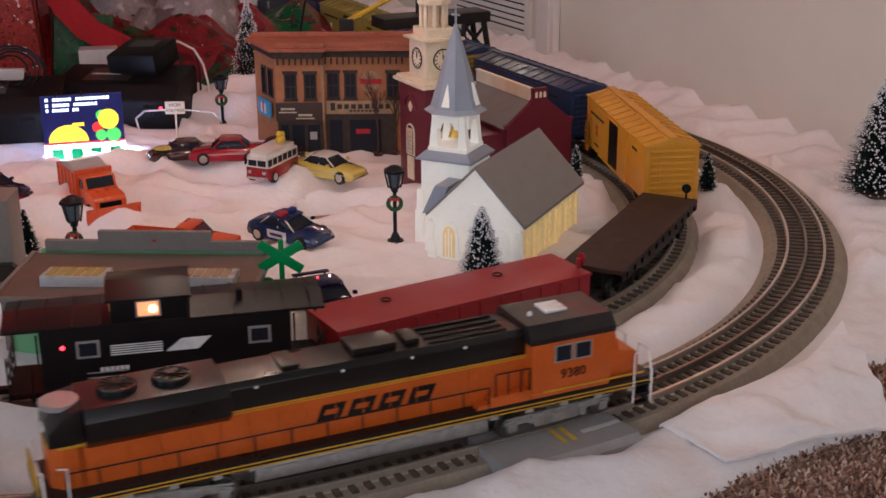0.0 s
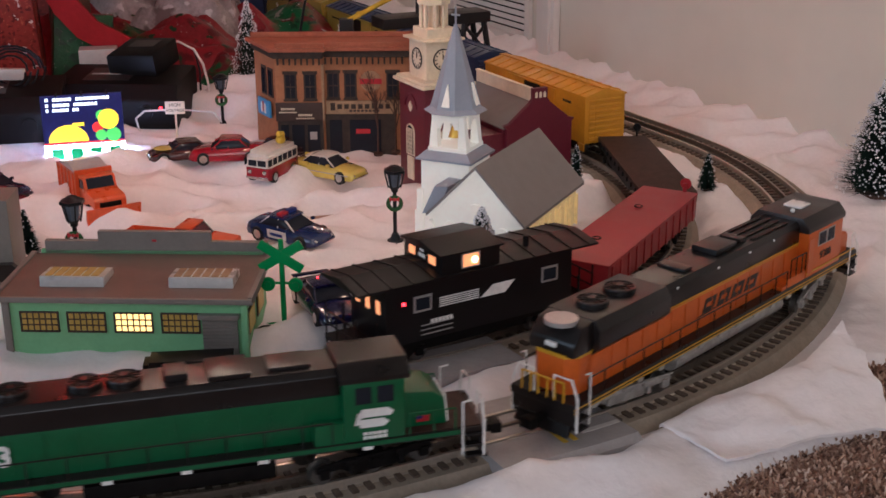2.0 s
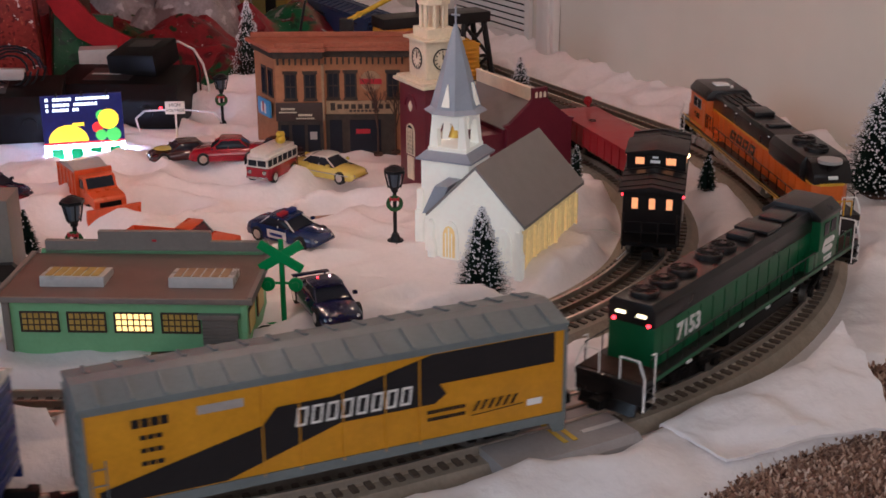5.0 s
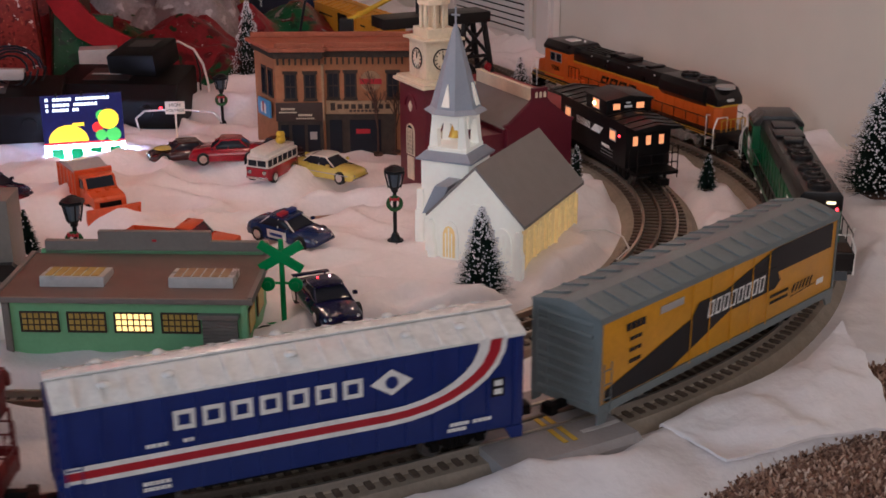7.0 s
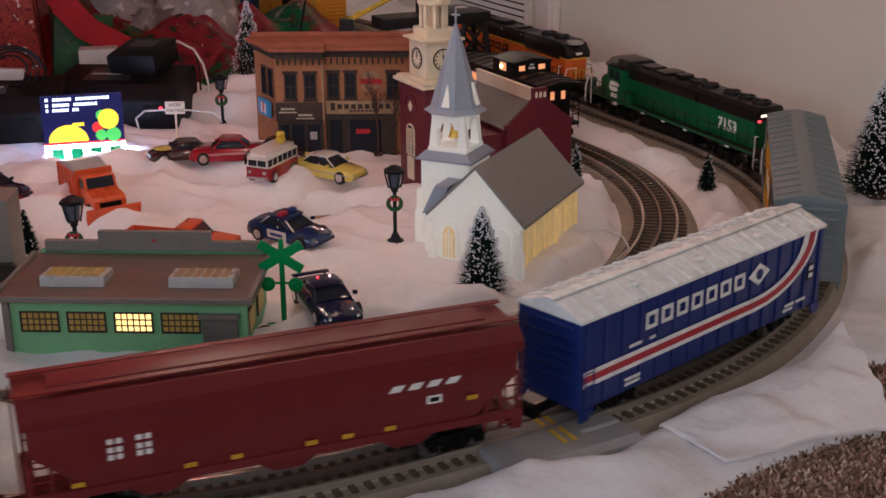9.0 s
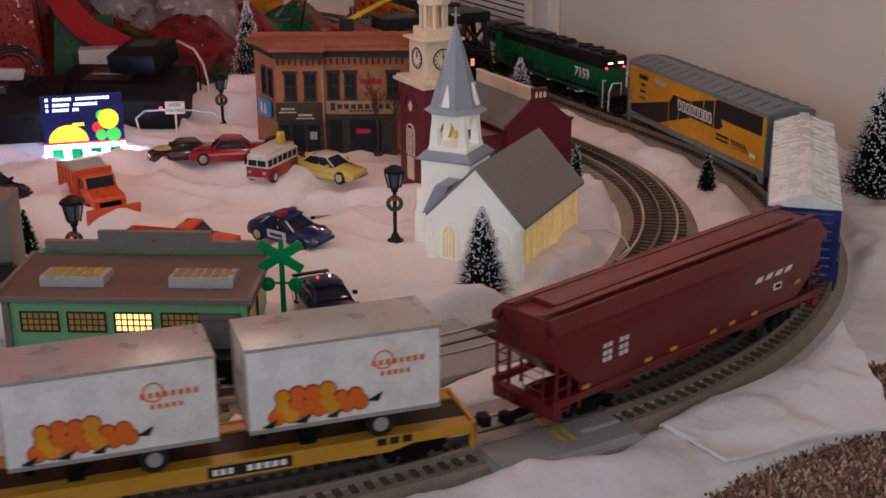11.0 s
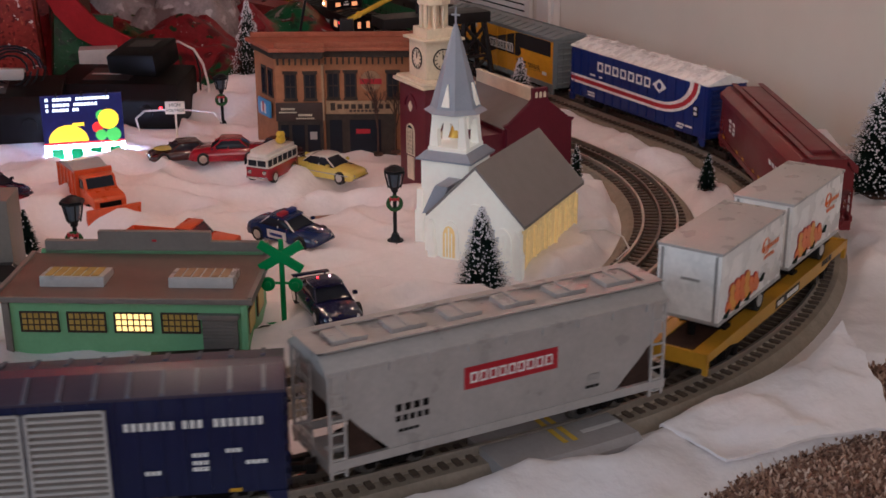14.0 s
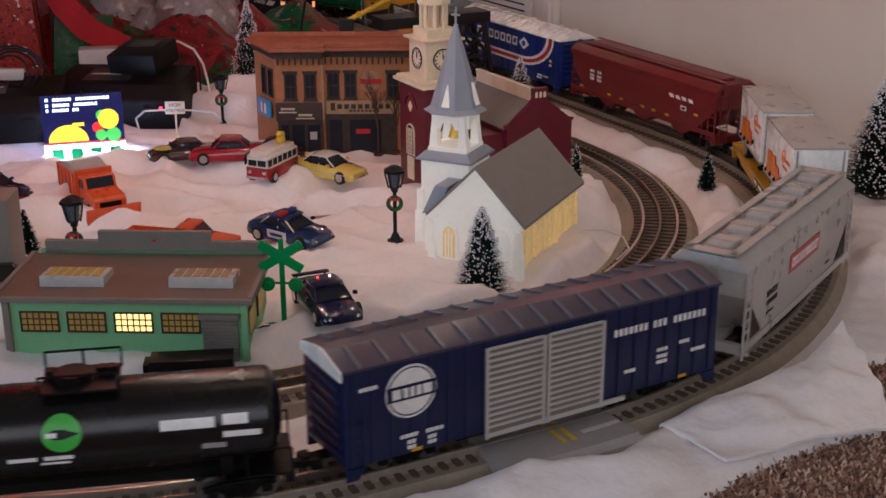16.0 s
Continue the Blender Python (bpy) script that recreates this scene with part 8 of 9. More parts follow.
def plough_truck():
    v = thing("toy_plough_truck", "orange toy dump truck with a snow plough blade", "truck", pose(-0.390, 1.388, ground(-0.390, 1.388), 0, 0, -57), group="toy vehicles")
    part("chassis", bm_of((-0.055, 0.055, -0.010, 0.010, 0.008, 0.014)), "dark", v)
    bm = bmesh.new()
    prism(bm, [(-0.060, 0.018), (0.004, 0.015), (0.004, 0.044), (-0.060, 0.044)], -0.021, -0.019, "y")
    prism(bm, [(-0.060, 0.018), (0.004, 0.015), (0.004, 0.044), (-0.060, 0.044)], 0.019, 0.021, "y")
    box(bm, -0.060, 0.004, -0.019, 0.019, 0.016, 0.038)
    box(bm, 0.002, 0.005, -0.021, 0.021, 0.015, 0.048)
    box(bm, -0.061, -0.058, -0.021, 0.021, 0.018, 0.044)
    part("dump_body", bm, "car_orange", v)
    bm = bmesh.new()
    prism(bm, [(-0.058, 0.040), (0.003, 0.040), (0.003, 0.045), (-0.028, 0.051), (-0.058, 0.045)], -0.019, 0.019, "y")
    part("load", bm, "hop_grey", v, "grey load of grit", smooth=False)
    for k in range(5):
        for s in (-1, 1):
            part("body_rib", bm_of((-0.055 + k * 0.013, -0.053 + k * 0.013, *sorted((s * 0.021, s * 0.0225)), 0.018, 0.044)), "car_orange", v)
    bm = bmesh.new()
    prism(bm, [(0.007, 0.012), (0.007, 0.044), (0.022, 0.044), (0.028, 0.031), (0.052, 0.028), (0.055, 0.025), (0.055, 0.012)], -0.018, 0.018, "y", bev=0.0012)
    part("cab", bm, "car_orange", v)
    bm = bmesh.new()
    prism(bm, [(0.0225, 0.0425), (0.0275, 0.0320), (0.0285, 0.0325), (0.0235, 0.043)], -0.015, 0.015, "y")
    part("windscreen", bm, "glass", v)
    for s in (-1, 1):
        part("side_window", bm_of((0.010, 0.022, *sorted((s * 0.018, s * 0.0186)), 0.031, 0.041)), "glass", v)
    bm = bmesh.new()
    prism(bm, [(0.062, 0.002), (0.066, 0.0), (0.0645, 0.010), (0.067, 0.020), (0.064, 0.020), (0.061, 0.010)], -0.030, 0.030, "y")
    part("plough_blade", bm, "car_orange", v, "wide orange plough blade")
    part("plough_arm", bm_of((0.054, 0.063, -0.012, -0.009, 0.006, 0.010), (0.054, 0.063, 0.009, 0.012, 0.006, 0.010)), "dark", v)
    part("grille", bm_of((0.055, 0.0557, -0.012, 0.012, 0.014, 0.023)), "dark", v)
    wheels(v, (-0.046, -0.026, 0.038), 0.0205, 0.009, 0.007)


def pickup():
    v = thing("toy_pickup_truck", "orange toy pickup truck half hidden behind the factory", "truck", pose(-0.262, 1.225, 0.000, 0, 0, -14), group="toy vehicles")
    part("bed", bm_of((-0.060, -0.002, -0.020, -0.018, 0.008, 0.022), (-0.060, -0.002, 0.018, 0.020, 0.008, 0.022), (-0.060, -0.002, -0.018, 0.018, 0.008, 0.014), (-0.062, -0.060, -0.020, 0.020, 0.008, 0.022), bev=0.0006), "car_orange", v)
    bm = bmesh.new()
    prism(bm, [(-0.002, 0.008), (-0.002, 0.024), (0.028, 0.023), (0.056, 0.020), (0.058, 0.009)], -0.020, 0.020, "y", bev=0.0012)
    part("body", bm, "car_orange", v)
    bm = bmesh.new()
    prism(bm, [(0.000, 0.023), (0.003, 0.034), (0.018, 0.034), (0.029, 0.023)], -0.0165, 0.0165, "y")
    part("glasshouse", bm, "glass", v)
    part("roof", bm_of((0.002, 0.019, -0.016, 0.016, 0.0335, 0.0355), bev=0.0007), "car_orange", v)
    bm = bmesh.new()
    for s in (-1, 1):
        rod(bm, (0.001, s * 0.016, 0.023), (0.003, s * 0.015, 0.034), 0.001, 6)
        rod(bm, (0.0285, s * 0.016, 0.023), (0.0185, s * 0.015, 0.034), 0.001, 6)
    part("pillar", bm, "chrome", v)
    wheels(v, (-0.042, 0.036), 0.0205, 0.008)


# ---- behind the village
def clutter():
    # two black power units
    for x, y, a, lab in ((-0.600, 1.715, 12, "black model railway power unit with orange label"), (-0.448, 1.800, -3, "black power unit beside the other one")):
        u = thing("power_unit", lab, "transformer", pose(x, y, 0.0, 0, 0, a), group="black power units")
        bm = bmesh.new()
        prism(bm, [(-0.060, 0.0), (-0.060, 0.040), (-0.045, 0.060), (0.060, 0.066), (0.066, 0.058), (0.066, 0.0)], -0.088, 0.088, "x", bev=0.003)
        part("case", bm, "dark", u)
        bm = bmesh.new()
        prism(bm, [(-0.030, 0.0614), (0.035, 0.0651), (0.035, 0.0657), (-0.030, 0.0620)], -0.050, 0.015, "x")
        part("label_plate", bm, "loco_roof", u, "worn dark label")
        part("lettering_bar", bm_of((-0.045, 0.010, 0.0, 0.006, 0.0634, 0.0644)), "hop_grey", u)
        bm = bmesh.new()
        rod(bm, (0.045, -0.059, 0.024), (0.045, -0.065, 0.024), 0.010, 16)
        part("knob", bm, "dark", u)
        bm = bmesh.new()
        ball(bm, (0.066 if a < 0 else 0.0, -0.061, 0.030), 0.0023, 1, 8, 6)
        part("pilot_light", bm, "lamp_red", u, "glowing red pilot light")
    # blue-grey adapter block leaning on the units
    ad = thing("power_adapter", "dark blue-grey power adapter block on a cord", "adapter", pose(-0.424, 1.835, 0.064, 8, -3, -14))
    part("case", bm_of((-0.036, 0.036, -0.040, 0.040, 0, 0.034), bev=0.004), "black", ad)
    part("side_plate", bm_of((-0.0372, -0.036, -0.037, 0.037, 0.003, 0.031)), "steelblue", ad, "blue-grey side plate")
    part("label_plate", bm_of((-0.020, 0.020, -0.004, 0.026, 0.034, 0.0346)), "loco_roof", ad)
    # small white junction boxes
    for x, y, z, s, m in ((-0.515, 1.93, 0.055, 0.028, "hop_grey"), (-0.690, 1.86, 0.055, 0.024, "hop_grey")):
        j = thing("junction_box", "small pale plastic junction box with wires", "junction box", pose(x, y, 0.0, 0, 0, 12), group="junction boxes")
        part("case", bm_of((-s, s, -s * 0.6, s * 0.6, 0, z + 0.022), bev=0.002), m, j)
    # bundle of black cable loops
    rng = random.Random(9)
    cb = thing("cable_coil", "coiled black cables lying over the power units", "cable", pose(-0.585, 1.735, 0.062))
    for k in range(4):
        bm = bmesh.new()
        R = 0.022 + 0.005 * k
        pts = [(R * math.cos(i * 0.45) * 1.1, 0.012 * math.sin(i * 0.3 + k) + 0.006 * k, 0.020 + R * 0.9 * math.sin(i * 0.45)) for i in range(15)]
        wire(bm, pts, 0.0016)
        part("loop", bm, "cord_black", cb)
    part("cable_tie", bm_of((-0.016, 0.020, -0.004, 0.006, 0.008, 0.024), bev=0.003), "hop_grey", cb)
    for name, lab, pts, r, m in (
            ("white_cable", "white cord looping from the adapter down to the snow", [(-0.405, 1.90, 0.090), (-0.385, 1.885, 0.094), (-0.360, 1.87, 0.085), (-0.345, 1.855, 0.066), (-0.338, 1.845, 0.040), (-0.336, 1.84, 0.012)], 0.0018, "cord_white"),
            ("white_cable", "white cord bent over the snow bank", [(-0.408, 1.70, 0.008), (-0.414, 1.71, 0.022), (-0.404, 1.72, 0.030), (-0.375, 1.722, 0.031), (-0.345, 1.72, 0.031), (-0.31, 1.72, 0.028), (-0.30, 1.72, 0.014)], 0.0013, "cord_white"),
            ("black_cable", "black cord hanging beside the power unit", [(-0.360, 1.87, 0.085), (-0.352, 1.862, 0.055), (-0.352, 1.858, 0.030), (-0.350, 1.855, 0.004)], 0.0015, "cord_black"),
            ("lamp_wire", "thin grey wire trailing from the street lamp", [(-0.047, 1.250, 0.004), (-0.050, 1.232, 0.004), (-0.044, 1.215, 0.004), (-0.048, 1.200, 0.003), (-0.045, 1.190, 0.0)], 0.0006, "lamp_iron"),
            ("signal_wire", "thin dark wires trailing from the crossing signal", [(-0.142, 1.038, 0.004), (-0.155, 1.03, 0.006), (-0.168, 1.02, 0.004), (-0.172, 0.995, 0.002), (-0.178, 0.982, -0.002)], 0.0007, "lamp_iron"),
            ("building_wire", "pale wire looping beside the church", [(0.125, 1.262, 0.003), (0.148, 1.288, 0.004), (0.170, 1.290, 0.004), (0.186, 1.268, 0.004), (0.188, 1.235, 0.003), (0.172, 1.205, 0.002)], 0.0008, "cord_white"),
            ("black_cable", "black cord hanging across the back of the layout", [(-0.215, 2.02, 0.02), (-0.222, 2.03, 0.085), (-0.213, 2.03, 0.13), (-0.190, 2.04, 0.165), (-0.185, 2.05, 0.24)], 0.0022, "cord_black")):
        bm = bmesh.new()
        wire(bm, pts, r, 8)
        solid(name, bm, m, lab, "cable")
    # sign on a post
    s = thing("warning_sign", "small white warning sign on a post", "sign", pose(-0.358, 1.700, ground(-0.358, 1.700) - 0.002, 0, 0, 4))
    part("post", bm_of((-0.0012, 0.0012, 0, 0.0024, 0, 0.047)), "trim", s)
    part("board", bm_of((-0.013, 0.013, -0.001, 0.001, 0.044, 0.061), bev=0.0004), "trim", s)
    o = new("lettering", text_mesh("HIGH", 0.0065, "lamp_iron", 0.0002))
    o.parent, o.matrix_basis = s, pose(0, -0.0012, 0.0565, 90, 0, 0)
    o = new("lettering", text_mesh("VOLTAGE", 0.0055, "lamp_iron", 0.0002))
    o.parent, o.matrix_basis = s, pose(0, -0.0012, 0.0490, 90, 0, 0)
    # black box and low grey roof at the track's edge
    b = thing("equipment_box", "low black box beside the inner track", "box", pose(-0.198, 0.948, -0.006, 0, 0, 6))
    part("case", bm_of((-0.036, 0.030, -0.011, 0.011, 0, 0.022), bev=0.001), "black", b)
    part("end_cap", bm_of((-0.041, -0.036, -0.009, 0.009, 0, 0.019), bev=0.001), "dark", b)
    g = thing("grain_tower", "tall dark grey model tower with a black eave at its foot", "building", pose(-0.425, 1.125, -0.012, 0, 0, 4))
    part("wall", bm_of((-0.034, 0.034, -0.022, 0.022, 0, 0.108), bev=0.001), "fac_grey", g)
    bm = bmesh.new()
    prism(bm, [(-0.036, 0.050), (0.034, 0.050), (0.048, 0.036), (0.034, 0.034), (-0.036, 0.034)], -0.030, -0.0225, "y")
    part("eave", bm, "loco_black", g, smooth=False)


def drape(name, label, category, cx, cy, wx, wy, z0, hz, material, seed, turn=0):
    """A crumpled cloth or wrapping heaped up on the floor."""
    n = 46
    bm = bmesh.new()
    rows = []
    for j in range(n + 1):
        row = []
        for i in range(n + 1):
            u, v = i / n * 2 - 1, j / n * 2 - 1
            e = max(0.0, 1 - (abs(u) ** 3 + abs(v) ** 3))
            f = noise.noise((u * 2.2 + seed, v * 2.2, seed)) * 0.5 + noise.noise((u * 5 + seed, v * 5, 1.0)) * 0.28 + noise.noise((u * 11, v * 11 + seed, 2.0)) * 0.10
            row.append(bm.verts.new((u * wx, v * wy, z0 + hz * (e ** 0.5) * (0.62 + f))))
        rows.append(row)
    for a, b in zip(rows, rows[1:]):
        for i in range(n):
            bm.faces.new((a[i], a[i + 1], b[i + 1], b[i]))
    return solid(name, bm, material, label, category, m=pose(cx, cy, 0, 0, 0, turn))


def gift(label, m, sx, sy, sz, material, ribbon):
    g = thing("gift_parcel", label, "gift", m, group="wrapped gifts")
    part("parcel", bm_of((-sx, sx, -sy, sy, 0, sz), bev=0.004), material, g)
    part("ribbon", bm_of((-sx - 0.001, sx + 0.001, -0.010, 0.010, -0.0, sz + 0.001), bev=0.001), ribbon, g)


def backdrop_things():
    drape("holiday_cloth", "crumpled red and green holiday cloth heaped behind the layout", "cloth", -0.50, 2.28, 0.36, 0.20, -0.02, 0.15, "cloth", 3, -12)
    drape("holiday_cloth", "dark red festive cloth lying in folds", "cloth", -0.36, 2.14, 0.17, 0.11, -0.02, 0.075, "cloth", 8, -8)
    drape("red_cloth", "red felt cloth bunched between the gifts", "cloth", -0.62, 2.12, 0.13, 0.10, -0.02, 0.13, "red_cloth", 5, 20)
    gift("gift parcel in red wrapping with pale stars", pose(-0.665, 2.00, -0.02, 4, -3, 14), 0.048, 0.055, 0.20, "wrap_red", "wrap_red")
    gift("gift parcel in green wrapping with white dots", pose(-0.575, 2.03, -0.02, -8, 6, 18), 0.045, 0.045, 0.13, "wrap_green", "wrap_red")
    gift("dark red gift parcel behind the others", pose(-0.72, 2.30, -0.02, 0, 0, -10), 0.12, 0.08, 0.24, "wrap_red", "wrap_green")
    drape("pale_gauze", "crumpled pale gauze with green leaves behind the adapter", "cloth", -0.49, 2.27, 0.15, 0.09, 0.04, 0.15, "gauze", 12, -10)
    bm = bmesh.new()
    pts = [(-0.600, 1.975, 0.185), (-0.572, 1.972, 0.135), (-0.540, 1.970, 0.098), (-0.490, 1.968, 0.072), (-0.430, 1.966, 0.060)]
    for (x0, y0, z0), (x1, y1, z1) in zip(pts, pts[1:]):
        prism(bm, [(x0 - 0.016, z0 - 0.012), (x1 - 0.016, z1 - 0.012), (x1 + 0.016, z1 + 0.012), (x0 + 0.016, z0 + 0.012)], y0 - 0.004, y0 + 0.004, "y")
    solid("gift_ribbon", bm, "red_cloth", "broad dark red ribbon hanging over the gifts", "ribbon")
    # black trestle bridge tower
    b = thing("bridge_tower", "black steel trestle bridge standing behind the station", "bridge", pose(0.040, 1.985, -0.01, 0, 0, 25))
    for x, y in itertools.product((-1, 1), (-1, 1)):
        bm = bmesh.new()
        rod(bm, (x * 0.034, y * 0.026, 0), (x * 0.016, y * 0.020, 0.118), 0.0045, 6)
        part("leg", bm, "bridge", b)
    for x0, z0, x1, z1 in ((-0.030, 0.02, 0.024, 0.065), (0.030, 0.02, -0.024, 0.065), (-0.024, 0.065, 0.017, 0.112), (0.024, 0.065, -0.017, 0.112), (-0.024, 0.065, 0.024, 0.065)):
        for y in (-1, 1):
            bm = bmesh.new()
            rod(bm, (x0, y * 0.023, z0), (x1, y * 0.023, z1), 0.0028, 6)
            part("brace", bm, "bridge", b)
    part("girder", bm_of((-0.15, 0.026, -0.024, 0.024, 0.116, 0.132), bev=0.001), "bridge", b)
    # toy crane with a long yellow boom
    c = thing("toy_crane", "toy crane with a long yellow boom", "crane", pose(-0.110, 1.90, 0.0))
    bm = bmesh.new()
    rod(bm, (-0.030, 0.0, 0.120), (0.075, 0.06, 0.166), 0.0038, 8)
    ring(bm, (-0.012, 0.006, 0.129), 0.004, 0.001, "y", 12, 5)
    part("boom", bm, "crane_yellow", c)
    part("mast", bm_of((-0.040, -0.020, -0.010, 0.010, 0.0, 0.124), bev=0.001), "bridge", c)
    part("base", bm_of((-0.060, 0.0, -0.03, 0.03, 0, 0.03), bev=0.002), "bridge", c)
    part("arm", bm_of((0.070, 0.080, 0.054, 0.066, 0.0, 0.168), bev=0.001), "bridge", c)


TREE = (-0.60, 2.10)


def holiday_tree():
    """The large holiday tree under whose lowest boughs the village lies, with its lit bulbs."""
    rng = random.Random(4)
    t = thing("holiday_tree", "dark green holiday tree over the village with hanging boughs", "tree", pose(*TREE, FLOOR_Z))
    bm = bmesh.new()
    rod(bm, (0, 0, 0.0), (0, 0, 2.2), 0.035, 12, 0.008)
    part("trunk", bm, "bark", t)
    bm = bmesh.new()
    rod(bm, (0, 0, 0.0), (0, 0, 0.05), 0.11, 20, 0.06)
    part("stand", bm, "dark", t)
    lights = thing("string_lights", "string of glowing red and orange holiday tree bulbs", "lights")
    into_room = ROOM.inverted()
    limbs = bmesh.new()
    vs, fs, bulbs = [], [], []
    for tier in range(9):
        z0 = 0.64 + tier * 0.175
        reach = 1.0 * (1 - tier / 10.0)
        n = 17 - tier
        for k in range(n):
            a = (k + rng.uniform(-0.3, 0.3)) / n * 6.2832 + tier
            ln = reach * rng.uniform(0.85, 1.05)
            ca, sa = math.cos(a), math.sin(a)
            while ln > 0.1:
                q = into_room @ Vector((TREE[0] + ca * ln, TREE[1] + sa * ln, 0))
                if q.y > 0.03 and q.x < U1 - 0.03:
                    break
                ln -= 0.04
            tip = Vector((ca * ln, sa * ln, z0 - 0.15 * ln + rng.uniform(-0.02, 0.03)))
            root = Vector((0, 0, z0))
            rod(limbs, root, tip, 0.007, 5, 0.002)
            side = Vector((-sa, ca, 0))
            for i in range(int(420 * ln)):
                u = rng.uniform(0.12, 1.0)
                spread = (0.16 * (1 - u) + 0.045) * rng.uniform(-1, 1)
                p = root.lerp(tip, u) + side * spread + Vector((0, 0, -abs(spread) * 0.25))
                d = Vector((ca + rng.uniform(-1, 1), sa + rng.uniform(-1, 1), rng.uniform(-0.5, 0.7))).normalized() * rng.uniform(0.025, 0.05)
                e = Vector((-d.y, d.x, 0)).normalized() * 0.0035
                b = len(vs)
                vs += [tuple(p - e), tuple(p + e), tuple(p + d)]
                fs.append((b, b + 1, b + 2))
            if tier < 4 and k % 2 == 0 and tip.x + TREE[0] > -0.45:
                bulbs.append(tip + Vector((TREE[0], TREE[1], FLOOR_Z - 0.016)))
    part("branch", limbs, "bark", t)
    me = bpy.data.meshes.new("foliage")
    me.from_pydata(vs, [], fs)
    me.materials.append(M["needle"])
    o = new("foliage", me)
    o.parent = t
    o["kind"] = "stuff"
    bulbs += [Vector(p) for p in ((-0.30, 1.36, 0.48), (-0.12, 1.22, 0.50), (-0.02, 1.10, 0.54), (-0.20, 1.08, 0.53), (0.06, 1.22, 0.52), (-0.52, 1.66, 0.44))]
    glints = [Vector(p) for p in ((-0.45, 1.50, 0.45), (-0.62, 1.46, 0.44), (-0.78, 1.52, 0.46), (-0.30, 1.60, 0.43), (-0.58, 1.30, 0.50), (-0.40, 1.28, 0.52))]
    bm = bmesh.new()
    wire(bm, [p + Vector((0, 0, 0.018)) for p in bulbs], 0.0015, 5)
    part("cord", bm, "cord_black", lights)
    for i, p in enumerate(bulbs):
        bm = bmesh.new()
        ball(bm, p, 0.011, 1.4, 10, 8)
        part("bulb", bm, "bulb_red" if i % 3 == 0 else "bulb_orange", lights)
    for p in glints:
        bm = bmesh.new()
        rod(bm, p + Vector((0, 0, 0.012)), p + Vector((0, 0, 0.10)), 0.0012, 5)
        part("lead", bm, "cord_black", lights)
        bm = bmesh.new()
        ball(bm, p, 0.013, 1.4, 10, 8)
        part("bulb", bm, "bulb_red", lights)


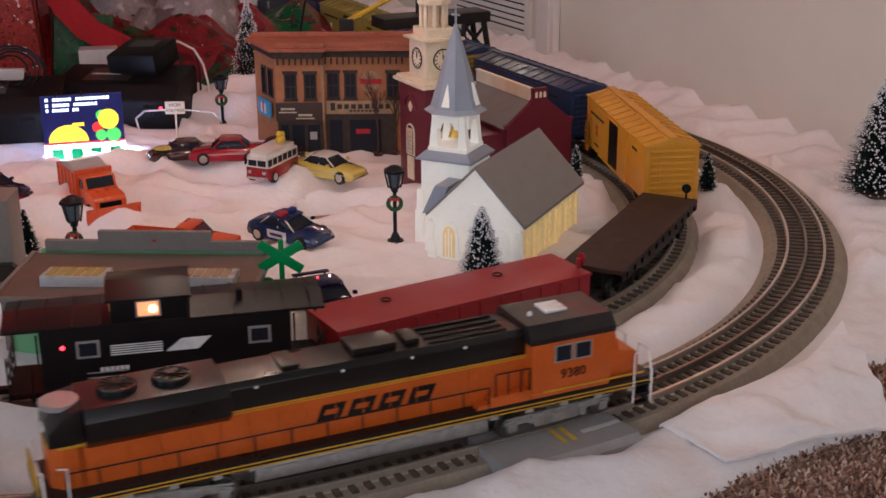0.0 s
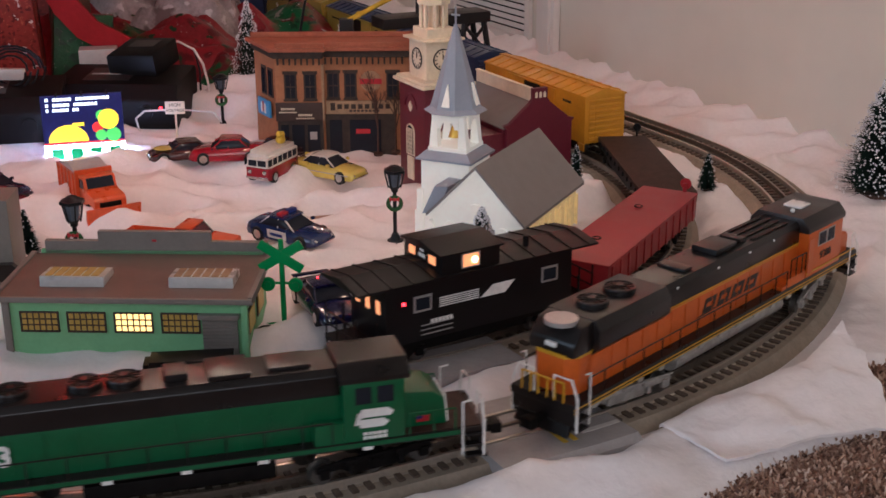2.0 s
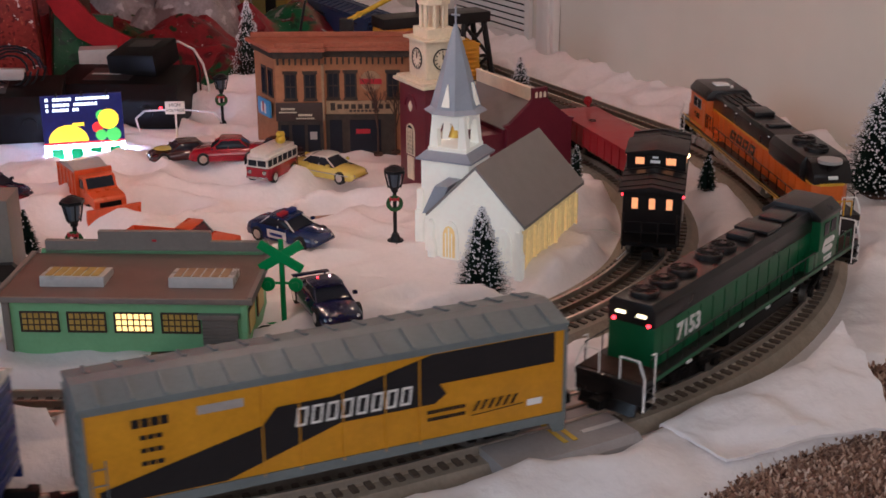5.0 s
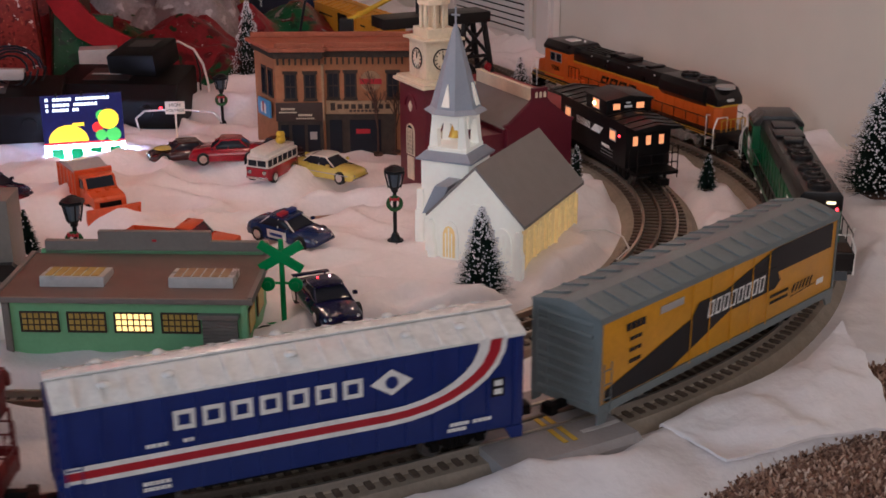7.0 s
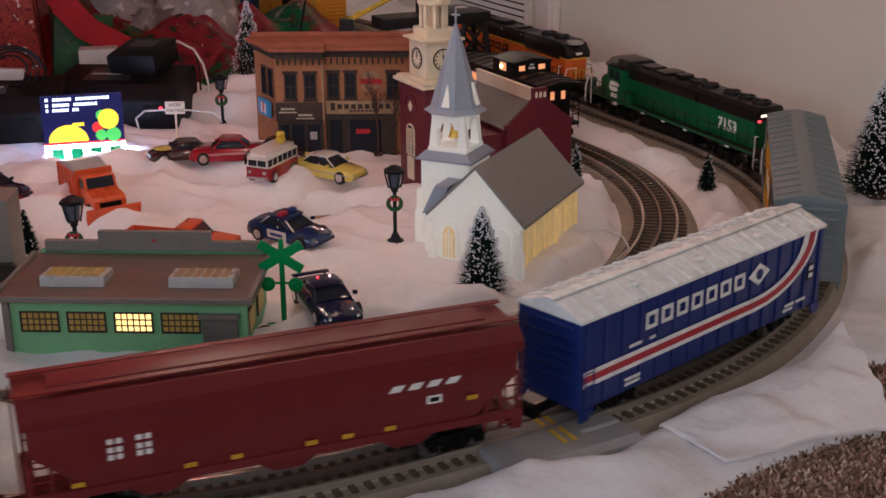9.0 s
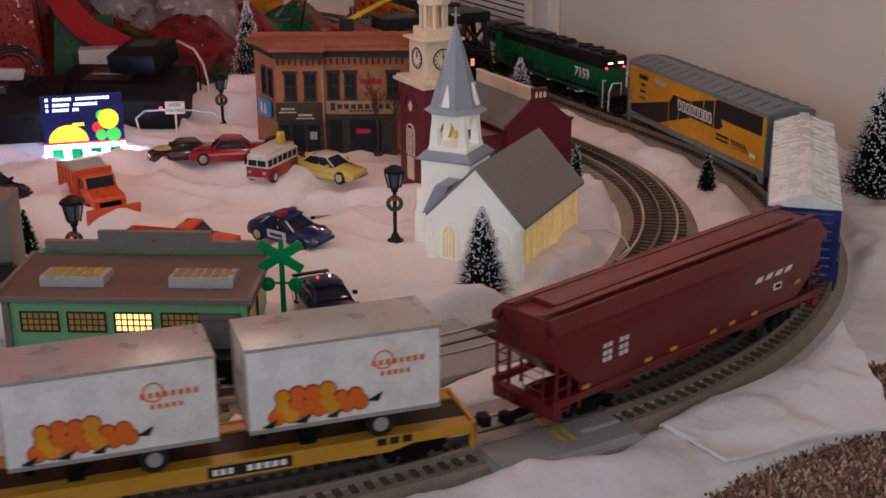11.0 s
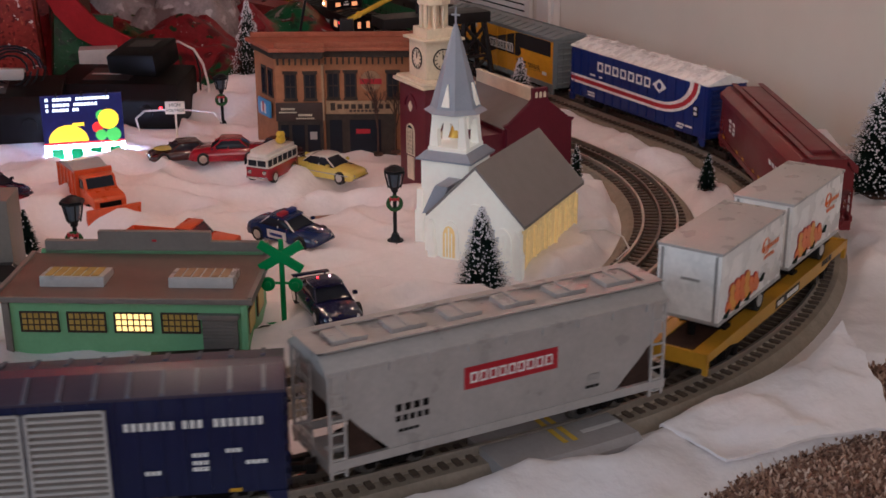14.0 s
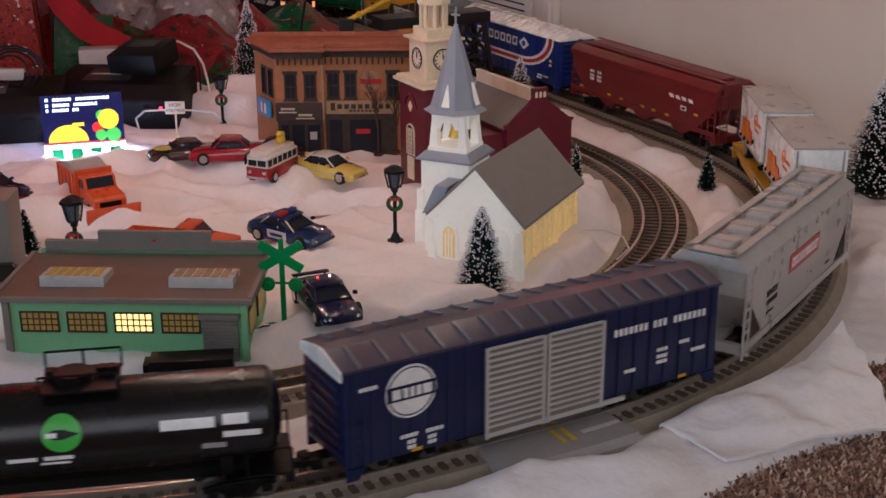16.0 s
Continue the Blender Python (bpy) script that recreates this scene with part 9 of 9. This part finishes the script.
def place_things():
    M["bulb_red"] = mat("red_bulb", (1.0, 0.05, 0.03), 0.4, emit=34, var=0, bump=0)
    M["bulb_orange"] = mat("orange_bulb", (1.0, 0.70, 0.48), 0.4, emit=118, var=0, bump=0)
    holiday_tree()
    M["dim_pane"] = mat("dim_window_pane", (0.30, 0.19, 0.045), 0.4, emit=0.22, var=0.3, scale=120, bump=0)
    M["lamp_glass"] = mat("lantern_glass", (0.10, 0.12, 0.15), 0.15, var=0.1, bump=0)
    M["lamp_pink"] = mat("pale_pink_led", (1.0, 0.6, 0.65), 0.5, emit=4, var=0, bump=0)
    church()
    clock_station()
    brick_building()
    factory()
    billboard()
    crossing_signal()
    street_lamp(-0.049, 1.262, ground(-0.049, 1.262, 0.005) - 0.001, 0.082, "black street lamp with a green wreath beside the church")
    street_lamp(-0.340, 1.135, ground(-0.340, 1.135, 0.005) - 0.001, 0.088, "black street lamp standing behind the factory")
    street_lamp(-0.307, 1.770, ground(-0.307, 1.770, 0.005) - 0.001, 0.074, "black street lamp far back by the brick building")
    brush_tree(0.036, 1.134, ground(0.036, 1.134, 0.005) - 0.002, 0.090, 0.031, 1, "dark fir tree with snowy tips before the church")
    brush_tree(0.497, 1.425, ground(0.497, 1.425, 0.005) - 0.002, 0.136, 0.052, 2, "large snow-tipped fir tree beside the wall")
    brush_tree(0.308, 1.450, ground(0.308, 1.450, 0.005) - 0.002, 0.045, 0.014, 3, "small dark fir tree between the two tracks", 0.12)
    brush_tree(0.116, 1.905, ground(0.116, 1.905, 0.005) - 0.002, 0.078, 0.025, 4, "snow-tipped fir tree near the far track")
    brush_tree(-0.292, 1.945, ground(-0.292, 1.945, 0.005) - 0.002, 0.142, 0.036, 5, "tall snow-tipped fir tree behind the brick building")
    brush_tree(-0.420, 1.236, ground(-0.420, 1.236, 0.005) - 0.002, 0.050, 0.016, 6, "small dark fir tree near the grey shed", 0.1)
    brush_tree(0.150, 1.405, ground(0.150, 1.405, 0.005) - 0.002, 0.045, 0.009, 7, "small dark fir tree behind the church", 0.25)
    brush_tree(-0.560, 1.50, ground(-0.560, 1.50, 0.005) - 0.002, 0.085, 0.03, 8, "dark snow-dusted fir tree at the village edge", 0.3)
    twig_tree(-0.082, 1.600, 0.094, 11, "bare brown model tree before the tavern")
    twig_tree(-0.060, 1.612, 0.085, 12, "bare brown model tree before the tavern")
    sedan("navy blue toy police car with glowing red roof lamps", pose(-0.101, 1.043, ground(-0.101, 1.043), 0, 0, -66), "car_blue", 0.092, 0.040, 0.027, extras="red_lamps spoiler")
    sedan("blue and white toy police car with a light bar", pose(-0.155, 1.252, ground(-0.155, 1.252), 4, 0, -36), "police_blue", 0.092, 0.038, 0.028, roof="police_blue", extras="bar")
    sedan("glossy red toy coupe parked on the snow", pose(-0.262, 1.528, ground(-0.262, 1.528), 0, 0, 186), "car_red", 0.090, 0.038, 0.030)
    sedan("dark toy muscle car with yellow bonnet marking", pose(-0.322, 1.562, ground(-0.322, 1.562), 0, 0, 200), "car_dark", 0.088, 0.038, 0.025, extras="bird")
    sedan("pale yellow vintage toy car with white roof", pose(-0.139, 1.518, ground(-0.139, 1.518), 0, 0, -32), "car_yellow", 0.096, 0.038, 0.030, roof="car_white", extras="fin chrome")
    sedan("dark blue toy car at the edge of the village", pose(-0.510, 1.405, ground(-0.510, 1.405), 0, 0, -20), "car_blue", 0.088, 0.038, 0.028)
    sedan("dark red toy car beside the dark blue one", pose(-0.492, 1.365, ground(-0.492, 1.365), 0, 0, -14), "car_red", 0.080, 0.036, 0.024)
    sedan("dark toy car parked before the brick building", pose(-0.215, 1.612, ground(-0.215, 1.612), 0, 0, 150), "car_dark", 0.07, 0.034, 0.028)
    van()
    plough_truck()
    pickup()
    clutter()
    backdrop_things()


# ---- build
room()
snow()
snow_flap()
carpet_tufts()
# outer train, front first; s is the place of the middle at the start
V0 = 0.1735 * 9.0
orange_loco("orange and black six-axle diesel locomotive with silver trucks", 1.425 - V0)
green_loco("green and black six-axle diesel locomotive with red marker lights", 0.948 - V0)
arrow_boxcar("yellow and grey boxcar with a black diagonal band", 0.532 - V0)
arc_boxcar("blue boxcar with white roof and red-white sweeping stripe", 0.161 - V0)
red_hopper("oxide red covered hopper car with white marks", -0.197 - V0)
trailer_flat("mustard flat car carrying two white trailers with fruit prints", -0.576 - V0)
grey_hopper("light grey covered hopper with a red badge", -0.909 - V0)
navy_boxcar("navy blue boxcar with silver double doors", -1.223 - V0)
tank_car("glossy black tank car with a green round badge", -1.538 - V0)
# inner train, tail first
W0 = 0.125 * 1.5
caboose("black caboose with lit orange windows and red markers", -0.034 - W0)
gondola("red gondola car with a smooth red cover", 0.206 - W0)
black_flat("black flat car with an empty dark deck", 0.475 - W0)
plain_boxcar("bright yellow boxcar with a dark open door", 0.752 - W0, "up_yellow", "up_yellow")
plain_boxcar("dark blue boxcar with a dull roof", 1.035 - W0, "dk_blue", "dk_blue", door=False)
plain_boxcar("yellow boxcar with a dark roof", 1.318 - W0, "olive", "dk_blue")
plain_boxcar("olive yellow boxcar with a dull roof", 1.601 - W0, "olive", "olive")
plain_boxcar("dark navy boxcar near the front of its train", 1.884 - W0, "dk_blue", "deck", door=False)
place_things()
track(R_OUT, "outer three-rail toy track on grey plastic ballast")
track(R_IN, "inner three-rail toy track on grey plastic ballast")
crossing()
motions()
